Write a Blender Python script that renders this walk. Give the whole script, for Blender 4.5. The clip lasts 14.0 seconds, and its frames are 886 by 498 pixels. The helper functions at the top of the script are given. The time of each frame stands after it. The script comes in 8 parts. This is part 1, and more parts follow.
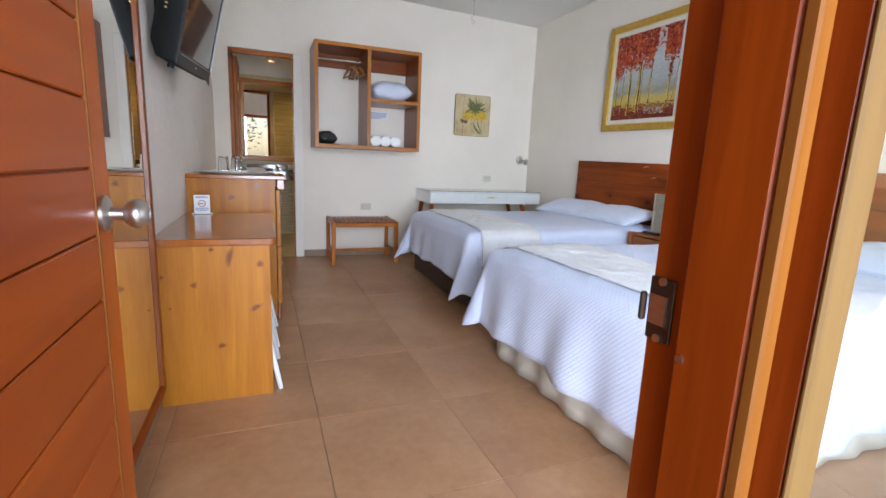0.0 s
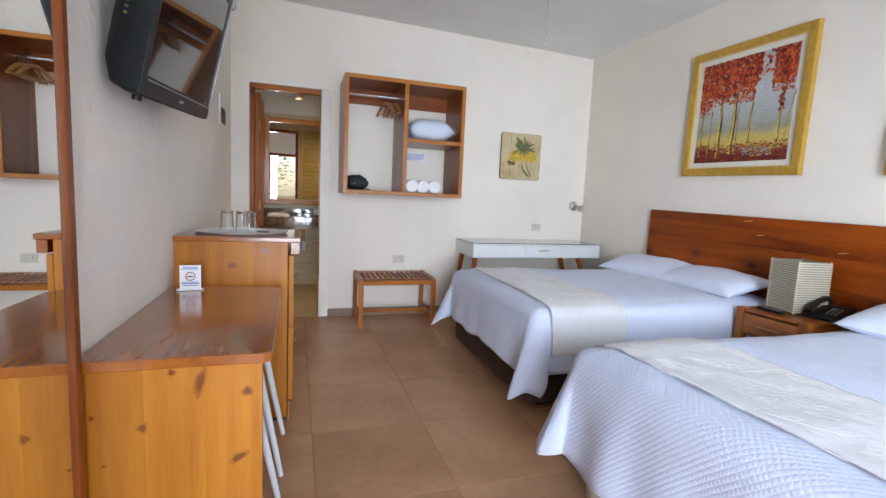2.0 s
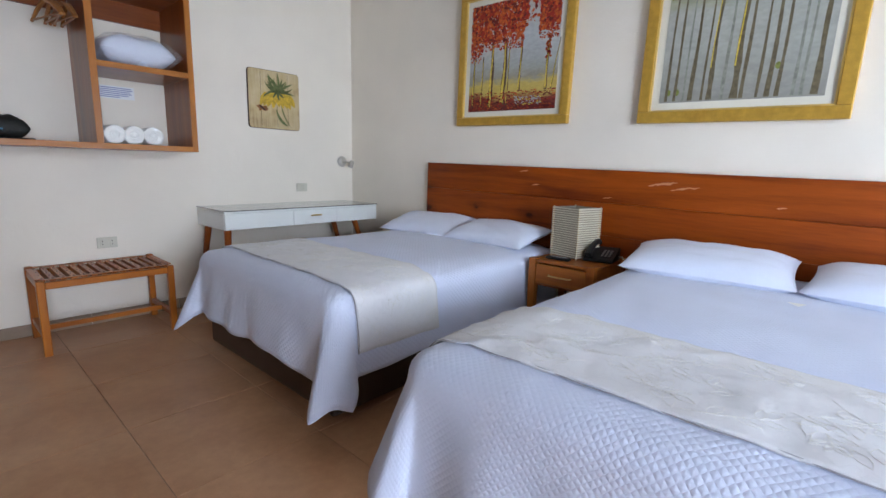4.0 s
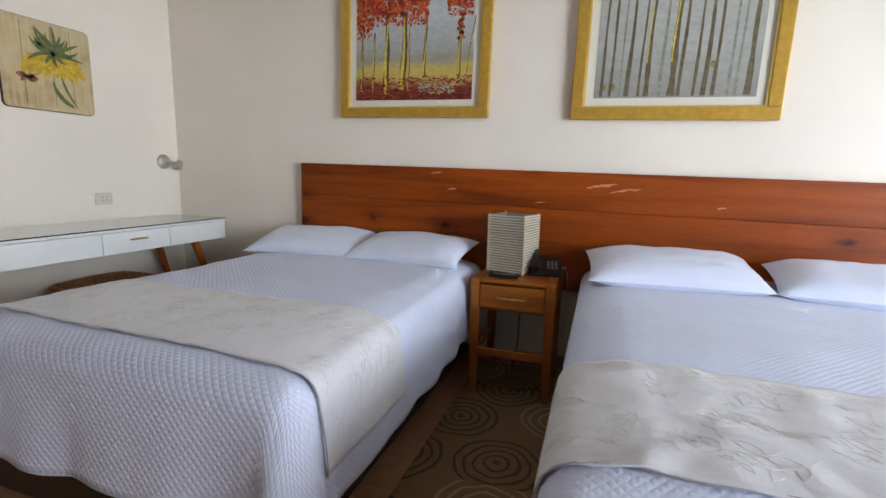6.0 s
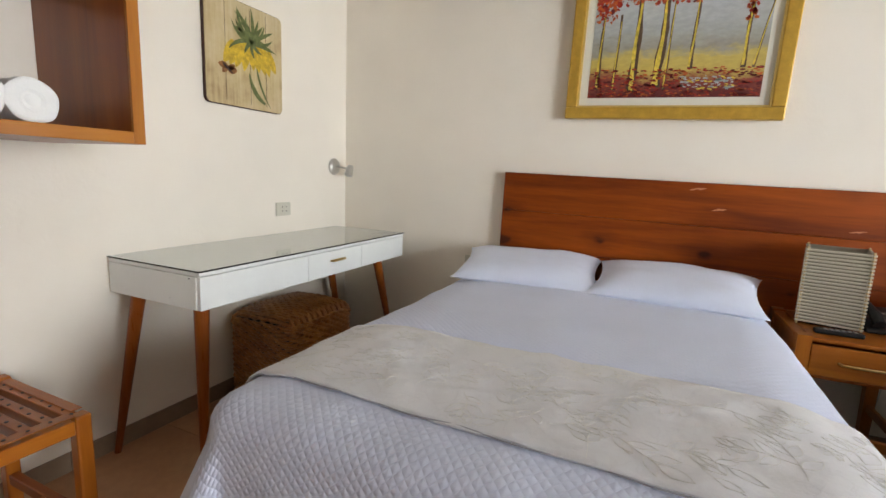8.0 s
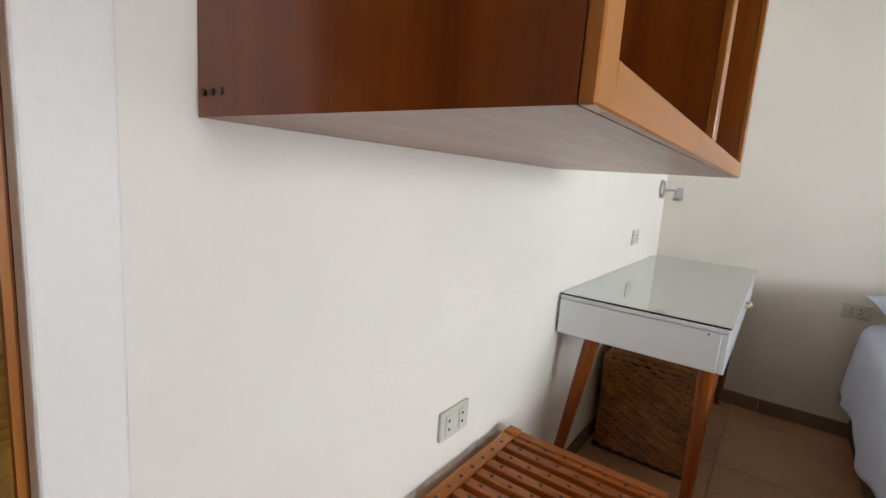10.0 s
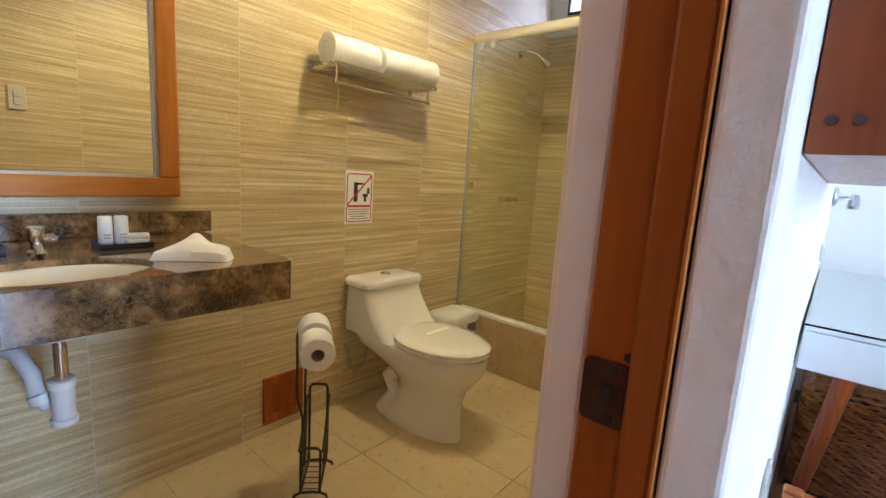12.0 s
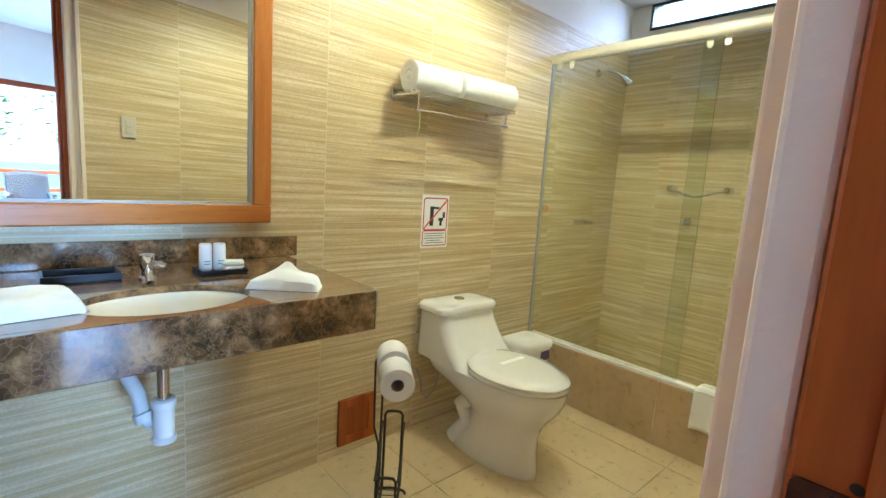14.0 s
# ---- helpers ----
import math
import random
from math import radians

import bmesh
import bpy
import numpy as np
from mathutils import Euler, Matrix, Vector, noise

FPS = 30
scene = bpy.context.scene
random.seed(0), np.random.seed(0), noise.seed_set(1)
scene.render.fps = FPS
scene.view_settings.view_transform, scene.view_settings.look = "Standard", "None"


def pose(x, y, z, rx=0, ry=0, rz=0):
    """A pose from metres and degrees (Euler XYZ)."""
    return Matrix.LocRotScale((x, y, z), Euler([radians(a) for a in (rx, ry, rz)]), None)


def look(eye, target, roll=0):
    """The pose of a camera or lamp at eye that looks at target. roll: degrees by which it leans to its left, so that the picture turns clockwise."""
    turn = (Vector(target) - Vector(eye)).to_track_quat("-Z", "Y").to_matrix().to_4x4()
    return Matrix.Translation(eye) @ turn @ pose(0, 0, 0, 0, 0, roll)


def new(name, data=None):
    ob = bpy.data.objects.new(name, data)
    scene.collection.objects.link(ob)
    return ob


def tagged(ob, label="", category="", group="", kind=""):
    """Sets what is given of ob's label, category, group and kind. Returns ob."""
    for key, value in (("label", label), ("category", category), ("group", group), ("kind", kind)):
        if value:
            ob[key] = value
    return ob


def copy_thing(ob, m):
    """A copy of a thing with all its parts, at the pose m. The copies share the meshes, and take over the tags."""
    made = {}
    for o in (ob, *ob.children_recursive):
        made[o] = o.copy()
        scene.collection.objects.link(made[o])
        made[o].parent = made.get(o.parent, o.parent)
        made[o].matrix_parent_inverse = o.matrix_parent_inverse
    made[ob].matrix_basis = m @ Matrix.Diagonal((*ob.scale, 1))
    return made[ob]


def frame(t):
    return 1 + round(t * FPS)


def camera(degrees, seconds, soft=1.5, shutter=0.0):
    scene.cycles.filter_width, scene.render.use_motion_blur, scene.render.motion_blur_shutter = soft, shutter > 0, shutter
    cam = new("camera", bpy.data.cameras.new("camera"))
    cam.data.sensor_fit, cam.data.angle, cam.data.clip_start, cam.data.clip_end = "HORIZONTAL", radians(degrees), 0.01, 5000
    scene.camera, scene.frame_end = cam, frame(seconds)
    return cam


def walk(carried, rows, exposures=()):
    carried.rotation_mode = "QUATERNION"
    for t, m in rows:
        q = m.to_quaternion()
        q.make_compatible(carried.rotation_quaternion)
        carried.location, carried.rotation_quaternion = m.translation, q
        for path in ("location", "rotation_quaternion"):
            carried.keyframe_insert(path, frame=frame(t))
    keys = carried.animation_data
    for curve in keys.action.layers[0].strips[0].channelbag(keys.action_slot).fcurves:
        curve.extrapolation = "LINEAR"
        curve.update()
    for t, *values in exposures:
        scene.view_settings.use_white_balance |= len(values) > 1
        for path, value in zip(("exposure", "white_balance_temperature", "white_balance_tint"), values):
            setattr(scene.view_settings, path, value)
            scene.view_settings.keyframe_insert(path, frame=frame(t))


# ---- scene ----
cam = camera(87.7, 14.0)
EXPOSURES = [(0, 0.72, 7800, 28), (1.5, 0.94, 7800, 28), (3, 0.70, 7700, 28), (4.2, 0.55, 7700, 28), (6.5, 0.66, 8800, 29), (8, 0.90, 9400, 28), (9.2, 0.97, 9100, 26), (11.3, 1.58, 6500, 29), (12.5, 2.30, 5250, 18), (14, 2.52, 4650, 12)]
PATH = [
    (0, (0.257, -0.073, 1.085), (0.978, 1.757, 0.722), 2.4),
    (0.5, (0.232, 0.146, 1.153), (0.886, 2.004, 0.809), 2.4),
    (1, (0.278, 0.32, 1.21), (0.852, 2.213, 0.916), 2.4),
    (1.5, (0.342, 0.499, 1.208), (0.872, 2.413, 0.972), 2.4),
    (2, (0.363, 0.685, 1.195), (0.975, 2.577, 0.976), 2.6),
    (2.5, (0.421, 0.821, 1.178), (1.226, 2.635, 0.928), 2.3),
    (3, (0.503, 0.972, 1.155), (1.539, 2.659, 0.87), 1.7),
    (3.5, (0.541, 1.144, 1.128), (1.798, 2.668, 0.813), 1.6),
    (4, (0.568, 1.337, 1.144), (2.033, 2.653, 0.794), 1.5),
    (6.5, (0.85, 2.446, 1.117), (2.736, 3.033, 0.802), 1.3),
    (7, (0.897, 2.713, 1.142), (2.772, 3.327, 0.814), 2.1),
    (7.5, (0.904, 3.022, 1.155), (2.746, 3.733, 0.834), 2.4),
    (8, (0.91, 3.326, 1.147), (2.713, 4.134, 0.831), 2.4),
    (8.5, (0.878, 3.652, 1.143), (2.629, 4.563, 0.821), 2.3),
    (9, (0.742, 4.021, 1.149), (2.432, 5.045, 0.838), 3.2),
    (11.5, (0.256, 5.108, 1.153), (1.790, 6.349, 0.826), 3.7),
    (12, (0.242, 5.168, 1.165), (1.752, 6.440, 0.837), 3.7),
    (12.5, (0.235, 5.193, 1.187), (1.714, 6.499, 0.86), 3.9),
    (13, (0.232, 5.217, 1.189), (1.667, 6.574, 0.877), 3.9),
    (13.5, (0.222, 5.239, 1.188), (1.61, 6.65, 0.903), 3.7),
    (14, (0.221, 5.254, 1.204), (1.554, 6.718, 0.922), 3.7),
]
walk(cam, [(t, look(eye, target, roll)) for t, eye, target, roll in PATH], EXPOSURES)

# ---- light ----
world = bpy.data.worlds.new("sky")
scene.world = world
world.use_nodes = True
wn, wl = world.node_tree.nodes, world.node_tree.links
sky = wn.new("ShaderNodeTexSky")
sky.sky_type, sky.sun_disc = "NISHITA", False
sky.sun_elevation, sky.sun_rotation = radians(58), radians(40)
wl.new(sky.outputs[0], wn["Background"].inputs[0])
wn["Background"].inputs[1].default_value = 0.14

sun = new("sun", bpy.data.lights.new("sun", "SUN"))
sun.data.energy, sun.data.angle, sun.data.color = 4.5, radians(0.5), (1.0, 0.95, 0.88)
sun.matrix_basis = look((4.0, 6.0, 11.0), (0, 0, 0))


def area_lamp(name, eye, target, sx, sy, watts, colour):
    data = bpy.data.lights.new(name, "AREA")
    data.shape, data.size, data.size_y, data.energy, data.color = "RECTANGLE", sx, sy, watts, colour
    ob = new(name, data)
    ob.matrix_basis = look(eye, target)
    return ob


# daylight in the front window and the open doorway
area_lamp("window_daylight", (2.62, -0.22, 1.2), (2.5, 3.0, 0.2), 1.5, 1.7, 14, (0.52, 0.77, 1.0))
area_lamp("doorway_daylight", (0.22, -2.2, 1.3), (0.4, 3.0, 0.8), 1.6, 2.0, 155, (0.52, 0.77, 1.0))
area_lamp("bath_window_daylight", (3.437, 6.325, 2.367), (2.4, 6.325, 2.2), 0.85, 0.13, 3, (0.86, 0.93, 1.0))


def spot_lamp(name, eye, target, watts, cone, colour, radius=0.03):
    data = bpy.data.lights.new(name, "SPOT")
    data.energy, data.spot_size, data.spot_blend, data.color, data.shadow_soft_size = watts, radians(cone), 0.5, colour, radius
    ob = new(name, data)
    ob.matrix_basis = look(eye, target)
    return ob


WARM = (1.0, 0.84, 0.40)
spot_lamp("vanity_bulb", (0.39, 6.35, 2.235), (0.39, 6.42, 0.9), 3.6, 150, WARM)
spot_lamp("bath_bulb", (1.60, 6.26, 2.33), (1.60, 6.2, 0), 12.5, 165, WARM, 0.03)

# ---- materials ----
def mat(name):
    m = bpy.data.materials.new(name)
    m.use_nodes = True
    return m, m.node_tree.nodes, m.node_tree.links, m.node_tree.nodes["Principled BSDF"]


def coords(n, l, scale=(1, 1, 1), kind="Object"):
    tc, mp = n.new("ShaderNodeTexCoord"), n.new("ShaderNodeMapping")
    l.new(tc.outputs[kind], mp.inputs[0])
    mp.inputs["Scale"].default_value = scale
    return mp.outputs[0]


def noise_tex(n, l, vec, scale, detail=4, rough=0.55, distort=0.0):
    t = n.new("ShaderNodeTexNoise")
    l.new(vec, t.inputs["Vector"])
    t.inputs["Scale"].default_value, t.inputs["Detail"].default_value = scale, detail
    t.inputs["Roughness"].default_value, t.inputs["Distortion"].default_value = rough, distort
    return t.outputs["Fac"]


def ramp(n, l, fac, stops):
    r = n.new("ShaderNodeValToRGB")
    l.new(fac, r.inputs[0])
    e = r.color_ramp.elements
    while len(e) < len(stops):
        e.new(0.5)
    for i, (p, c) in enumerate(stops):
        e[i].position, e[i].color = p, (*c, 1)
    return r.outputs[0]


def mixc(n, l, fac, a, b, mode="MIX"):
    m = n.new("ShaderNodeMix")
    m.data_type, m.blend_type = "RGBA", mode
    for sock, v in ((m.inputs[0], fac), (m.inputs[6], a), (m.inputs[7], b)):
        if isinstance(v, (int, float)):
            sock.default_value = v
        elif isinstance(v, tuple):
            sock.default_value = (*v, 1)
        else:
            l.new(v, sock)
    return m.outputs[2]


def math_node(n, l, op, a, b=0.0):
    m = n.new("ShaderNodeMath")
    m.operation = op
    for sock, v in ((m.inputs[0], a), (m.inputs[1], b)):
        if isinstance(v, (int, float)):
            sock.default_value = v
        else:
            l.new(v, sock)
    return m.outputs[0]


def bump(n, l, bsdf, height, strength, distance=0.01):
    b = n.new("ShaderNodeBump")
    b.inputs["Strength"].default_value, b.inputs["Distance"].default_value = strength, distance
    l.new(height, b.inputs["Height"])
    l.new(b.outputs[0], bsdf.inputs["Normal"])


def shade(c, f):
    return tuple(min(1.0, v * f) for v in c)


def plain(name, colour, rough=0.5, metal=0.0, vary=0.12, scale=6.0, relief=0.0, relief_scale=80.0, coat=0.0, sheen=0.0, stretch=(1, 1, 1)):
    """A surface of one colour with stains at a large and a fine scale, and a fine relief."""
    m, n, l, b = mat(name)
    v = coords(n, l, stretch)
    big, fine = noise_tex(n, l, v, scale), noise_tex(n, l, v, scale * 14)
    mixed = math_node(n, l, "ADD", math_node(n, l, "MULTIPLY", big, 0.7), math_node(n, l, "MULTIPLY", fine, 0.3))
    l.new(ramp(n, l, mixed, [(0.3, shade(colour, 1 - vary)), (0.7, shade(colour, 1 + vary * 0.6))]), b.inputs["Base Color"])
    b.inputs["Roughness"].default_value, b.inputs["Metallic"].default_value = rough, metal
    b.inputs["Coat Weight"].default_value = coat
    b.inputs["Sheen Weight"].default_value = sheen
    rr = math_node(n, l, "ADD", math_node(n, l, "MULTIPLY", fine, 0.12), rough - 0.06)
    l.new(rr, b.inputs["Roughness"])
    if relief:
        bump(n, l, b, noise_tex(n, l, v, relief_scale, 6), relief, 0.004)
    return m


def wood(name, dark, light, axis, rough=0.35, knots=0.0, grain=1.0, coat=0.3, ring=9.0, face=""):
    """Varnished timber with its grain along one axis, fine pores, a change of tone from piece to piece, and knots."""
    m, n, l, b = mat(name)
    s = [1.0, 1.0, 1.0]
    s["xyz".index(axis)] = 0.07
    v = coords(n, l, s)
    info = n.new("ShaderNodeObjectInfo")
    add = n.new("ShaderNodeVectorMath")
    add.operation = "ADD"
    l.new(v, add.inputs[0])
    comb = n.new("ShaderNodeCombineXYZ")
    for k in range(3):
        l.new(math_node(n, l, "MULTIPLY", info.outputs["Random"], 3.7 + k), comb.inputs[k])
    l.new(comb.outputs[0], add.inputs[1])
    v = add.outputs[0]
    broad = noise_tex(n, l, v, ring, 3, 0.5, 1.2)
    pores = noise_tex(n, l, v, 120 * grain, 3, 0.6)
    tone = math_node(n, l, "ADD", math_node(n, l, "MULTIPLY", broad, 0.75), math_node(n, l, "MULTIPLY", pores, 0.25))
    tone = math_node(n, l, "ADD", tone, math_node(n, l, "MULTIPLY", math_node(n, l, "SUBTRACT", info.outputs["Random"], 0.5), 0.12))
    col = ramp(n, l, tone, [(0.3, dark), (0.52, tuple((a + c) / 2 for a, c in zip(dark, light))), (0.72, light)])
    if knots:
        s2 = [1.0, 1.0, 1.0]
        s2["xyz".index(axis)] = 0.6
        vor = n.new("ShaderNodeTexVoronoi")
        sx, cx2 = n.new("ShaderNodeSeparateXYZ"), n.new("ShaderNodeCombineXYZ")
        l.new(coords(n, l, s2), sx.inputs[0])
        keep = [k for k in range(3) if "xyz"[k] != (face or "x")]
        l.new(sx.outputs[keep[0]], cx2.inputs[0])
        l.new(sx.outputs[keep[1]], cx2.inputs[1])
        vor.voronoi_dimensions = "2D"
        l.new(cx2.outputs[0], vor.inputs["Vector"])
        vor.inputs["Scale"].default_value = knots
        wob = noise_tex(n, l, cx2.outputs[0], 9, 3)
        near = math_node(n, l, "ADD", vor.outputs["Distance"], math_node(n, l, "MULTIPLY", math_node(n, l, "SUBTRACT", wob, 0.5), 0.30))
        halo = n.new("ShaderNodeMapRange")
        l.new(near, halo.inputs[0])
        halo.inputs[1].default_value, halo.inputs[2].default_value = 0.08, 0.26
        halo.inputs[3].default_value, halo.inputs[4].default_value = 0.4, 0.0
        core = n.new("ShaderNodeMapRange")
        l.new(near, core.inputs[0])
        core.inputs[1].default_value, core.inputs[2].default_value = 0.03, 0.08
        core.inputs[3].default_value, core.inputs[4].default_value = 1.0, 0.0
        sep = n.new("ShaderNodeSeparateColor")
        l.new(vor.outputs["Color"], sep.inputs[0])
        some = math_node(n, l, "GREATER_THAN", sep.outputs[0], 0.40)
        col = mixc(n, l, math_node(n, l, "MULTIPLY", halo.outputs[0], some), col, shade(dark, 0.7))
        col = mixc(n, l, math_node(n, l, "MULTIPLY", math_node(n, l, "MULTIPLY", core.outputs[0], some), 0.9), col, (dark[0] * 0.30, dark[1] * 0.16, dark[2] * 0.25))
    l.new(col, b.inputs["Base Color"])
    b.inputs["Coat Weight"].default_value, b.inputs["Coat Roughness"].default_value = coat, 0.18
    b.inputs["Specular IOR Level"].default_value = 0.24
    l.new(math_node(n, l, "ADD", math_node(n, l, "MULTIPLY", pores, 0.2), rough - 0.1), b.inputs["Roughness"])
    bump(n, l, b, pores, 0.12, 0.002)
    return m


def plaster(name, colour, lumps=0.5):
    m, n, l, b = mat(name)
    v = coords(n, l)
    big = noise_tex(n, l, v, 1.3, 3)
    fine = noise_tex(n, l, v, 38, 5, 0.6)
    l.new(ramp(n, l, big, [(0.3, shade(colour, 0.94)), (0.7, shade(colour, 1.03))]), b.inputs["Base Color"])
    b.inputs["Roughness"].default_value = 0.75
    trowel = noise_tex(n, l, v, 8, 4, 0.6, 0.4)
    chips = math_node(n, l, "MULTIPLY", math_node(n, l, "GREATER_THAN", noise_tex(n, l, v, 30, 2), 0.72), 0.5)
    h = math_node(n, l, "ADD", math_node(n, l, "MULTIPLY", fine, 0.35), math_node(n, l, "ADD", trowel, chips))
    bump(n, l, b, h, lumps, 0.006 if lumps < 0.5 else 0.012)
    return m


def quilt_cloth(name, colour, pitch=0.022, depth=0.34):
    """White coverlet stitched in small diamonds; the wrinkles are in the mesh."""
    m, n, l, b = mat(name)
    uv = n.new("ShaderNodeUVMap")
    sep = n.new("ShaderNodeSeparateXYZ")
    l.new(uv.outputs[0], sep.inputs[0])
    k = math.pi / pitch
    a = math_node(n, l, "MULTIPLY", math_node(n, l, "ADD", sep.outputs[0], sep.outputs[1]), k / 1.3)
    c = math_node(n, l, "MULTIPLY", math_node(n, l, "SUBTRACT", sep.outputs[0], sep.outputs[1]), k / 1.3)
    pa = math_node(n, l, "ABSOLUTE", math_node(n, l, "SINE", a))
    pc = math_node(n, l, "ABSOLUTE", math_node(n, l, "SINE", c))
    puff = math_node(n, l, "POWER", math_node(n, l, "MULTIPLY", pa, pc), 0.8)
    weave = noise_tex(n, l, uv.outputs[0], 420, 2)
    h = math_node(n, l, "ADD", puff, math_node(n, l, "MULTIPLY", weave, 0.12))
    big = noise_tex(n, l, uv.outputs[0], 3.0, 3)
    l.new(ramp(n, l, big, [(0.3, shade(colour, 0.95)), (0.7, colour)]), b.inputs["Base Color"])
    b.inputs["Roughness"].default_value, b.inputs["Sheen Weight"].default_value = 0.85, 0.15
    bump(n, l, b, h, depth, 0.005)
    return m


def brocade_cloth(name, colour):
    """Cream runner with a raised leaf pattern in slightly darker thread."""
    m, n, l, b = mat(name)
    uv = n.new("ShaderNodeUVMap")
    warp = noise_tex(n, l, uv.outputs[0], 9, 2)
    vor = n.new("ShaderNodeTexVoronoi")
    vor.feature = "DISTANCE_TO_EDGE"
    mp = n.new("ShaderNodeVectorMath")
    mp.operation = "ADD"
    l.new(uv.outputs[0], mp.inputs[0])
    cv = n.new("ShaderNodeCombineXYZ")
    l.new(math_node(n, l, "MULTIPLY", warp, 0.22), cv.inputs[0])
    l.new(math_node(n, l, "MULTIPLY", noise_tex(n, l, uv.outputs[0], 12, 2), 0.22), cv.inputs[1])
    l.new(cv.outputs[0], mp.inputs[1])
    l.new(mp.outputs[0], vor.inputs["Vector"])
    vor.inputs["Scale"].default_value = 15
    line = math_node(n, l, "LESS_THAN", vor.outputs["Distance"], 0.035)
    where = math_node(n, l, "GREATER_THAN", noise_tex(n, l, uv.outputs[0], 7, 2), 0.47)
    thread = math_node(n, l, "MULTIPLY", line, where)
    base = ramp(n, l, noise_tex(n, l, uv.outputs[0], 4, 4), [(0.3, shade(colour, 0.92)), (0.7, colour)])
    l.new(mixc(n, l, math_node(n, l, "MULTIPLY", thread, 0.10), base, shade(colour, 0.62)), b.inputs["Base Color"])
    b.inputs["Roughness"].default_value = 0.7
    b.inputs["Sheen Weight"].default_value = 0.2
    h = math_node(n, l, "ADD", math_node(n, l, "MULTIPLY", thread, 0.3), noise_tex(n, l, uv.outputs[0], 26, 4))
    bump(n, l, b, h, 0.5, 0.006)
    return m


def marble(name):
    m, n, l, b = mat(name)
    v = coords(n, l)
    vor = n.new("ShaderNodeTexVoronoi")
    vor.feature = "DISTANCE_TO_EDGE"
    off = n.new("ShaderNodeVectorMath")
    off.operation = "ADD"
    cv = n.new("ShaderNodeCombineXYZ")
    for k in range(3):
        l.new(math_node(n, l, "MULTIPLY", noise_tex(n, l, coords(n, l, (1 + k * 0.1, 1, 1)), 9 + k, 4), 0.16), cv.inputs[k])
    l.new(v, off.inputs[0])
    l.new(cv.outputs[0], off.inputs[1])
    l.new(off.outputs[0], vor.inputs["Vector"])
    vor.inputs["Scale"].default_value = 52
    cloud = noise_tex(n, l, v, 11, 6, 0.65)
    base = ramp(n, l, cloud, [(0.34, (0.030, 0.016, 0.007)), (0.5, (0.17, 0.096, 0.038)), (0.66, (0.46, 0.29, 0.13))])
    cell = n.new("ShaderNodeTexVoronoi")
    l.new(off.outputs[0], cell.inputs["Vector"])
    cell.inputs["Scale"].default_value = 52
    tone = n.new("ShaderNodeSeparateColor")
    l.new(cell.outputs["Color"], tone.inputs[0])
    base = mixc(n, l, 0.75, base, ramp(n, l, tone.outputs[0], [(0.0, (0.30, 0.30, 0.30)), (0.6, (0.8, 0.8, 0.8)), (1.0, (1.0, 0.95, 0.85))]), "MULTIPLY")
    vein = ramp(n, l, vor.outputs["Distance"], [(0.0, (1, 1, 1)), (0.03, (0.30, 0.30, 0.30)), (0.12, (0, 0, 0))])
    fade = noise_tex(n, l, v, 7, 3)
    fac = math_node(n, l, "MULTIPLY", vein, math_node(n, l, "MULTIPLY", fade, 0.8))
    l.new(mixc(n, l, fac, base, (0.42, 0.29, 0.17)), b.inputs["Base Color"])
    b.inputs["Roughness"].default_value, b.inputs["Coat Weight"].default_value = 0.12, 1.0
    return m


def floor_stone(name, dark, light, rough, cloud_scale=2.2):
    m, n, l, b = mat(name)
    v = coords(n, l)
    info = n.new("ShaderNodeObjectInfo")
    off = n.new("ShaderNodeVectorMath")
    off.operation = "ADD"
    cv = n.new("ShaderNodeCombineXYZ")
    l.new(math_node(n, l, "MULTIPLY", info.outputs["Random"], 9.0), cv.inputs[0])
    l.new(math_node(n, l, "MULTIPLY", info.outputs["Random"], 5.0), cv.inputs[1])
    l.new(v, off.inputs[0])
    l.new(cv.outputs[0], off.inputs[1])
    v = off.outputs[0]
    a, c, d = noise_tex(n, l, v, cloud_scale, 5, 0.6, 0.4), noise_tex(n, l, v, 26, 5), noise_tex(n, l, v, 190, 2)
    t = math_node(n, l, "ADD", math_node(n, l, "MULTIPLY", a, 0.62), math_node(n, l, "ADD", math_node(n, l, "MULTIPLY", c, 0.25), math_node(n, l, "MULTIPLY", d, 0.13)))
    t = math_node(n, l, "ADD", t, math_node(n, l, "MULTIPLY", math_node(n, l, "SUBTRACT", info.outputs["Random"], 0.5), 0.08))
    l.new(ramp(n, l, t, [(0.34, dark), (0.66, light)]), b.inputs["Base Color"])
    l.new(math_node(n, l, "ADD", math_node(n, l, "MULTIPLY", c, 0.25), rough - 0.12), b.inputs["Roughness"])
    bump(n, l, b, math_node(n, l, "ADD", c, math_node(n, l, "MULTIPLY", d, 0.4)), 0.1, 0.003)
    return m


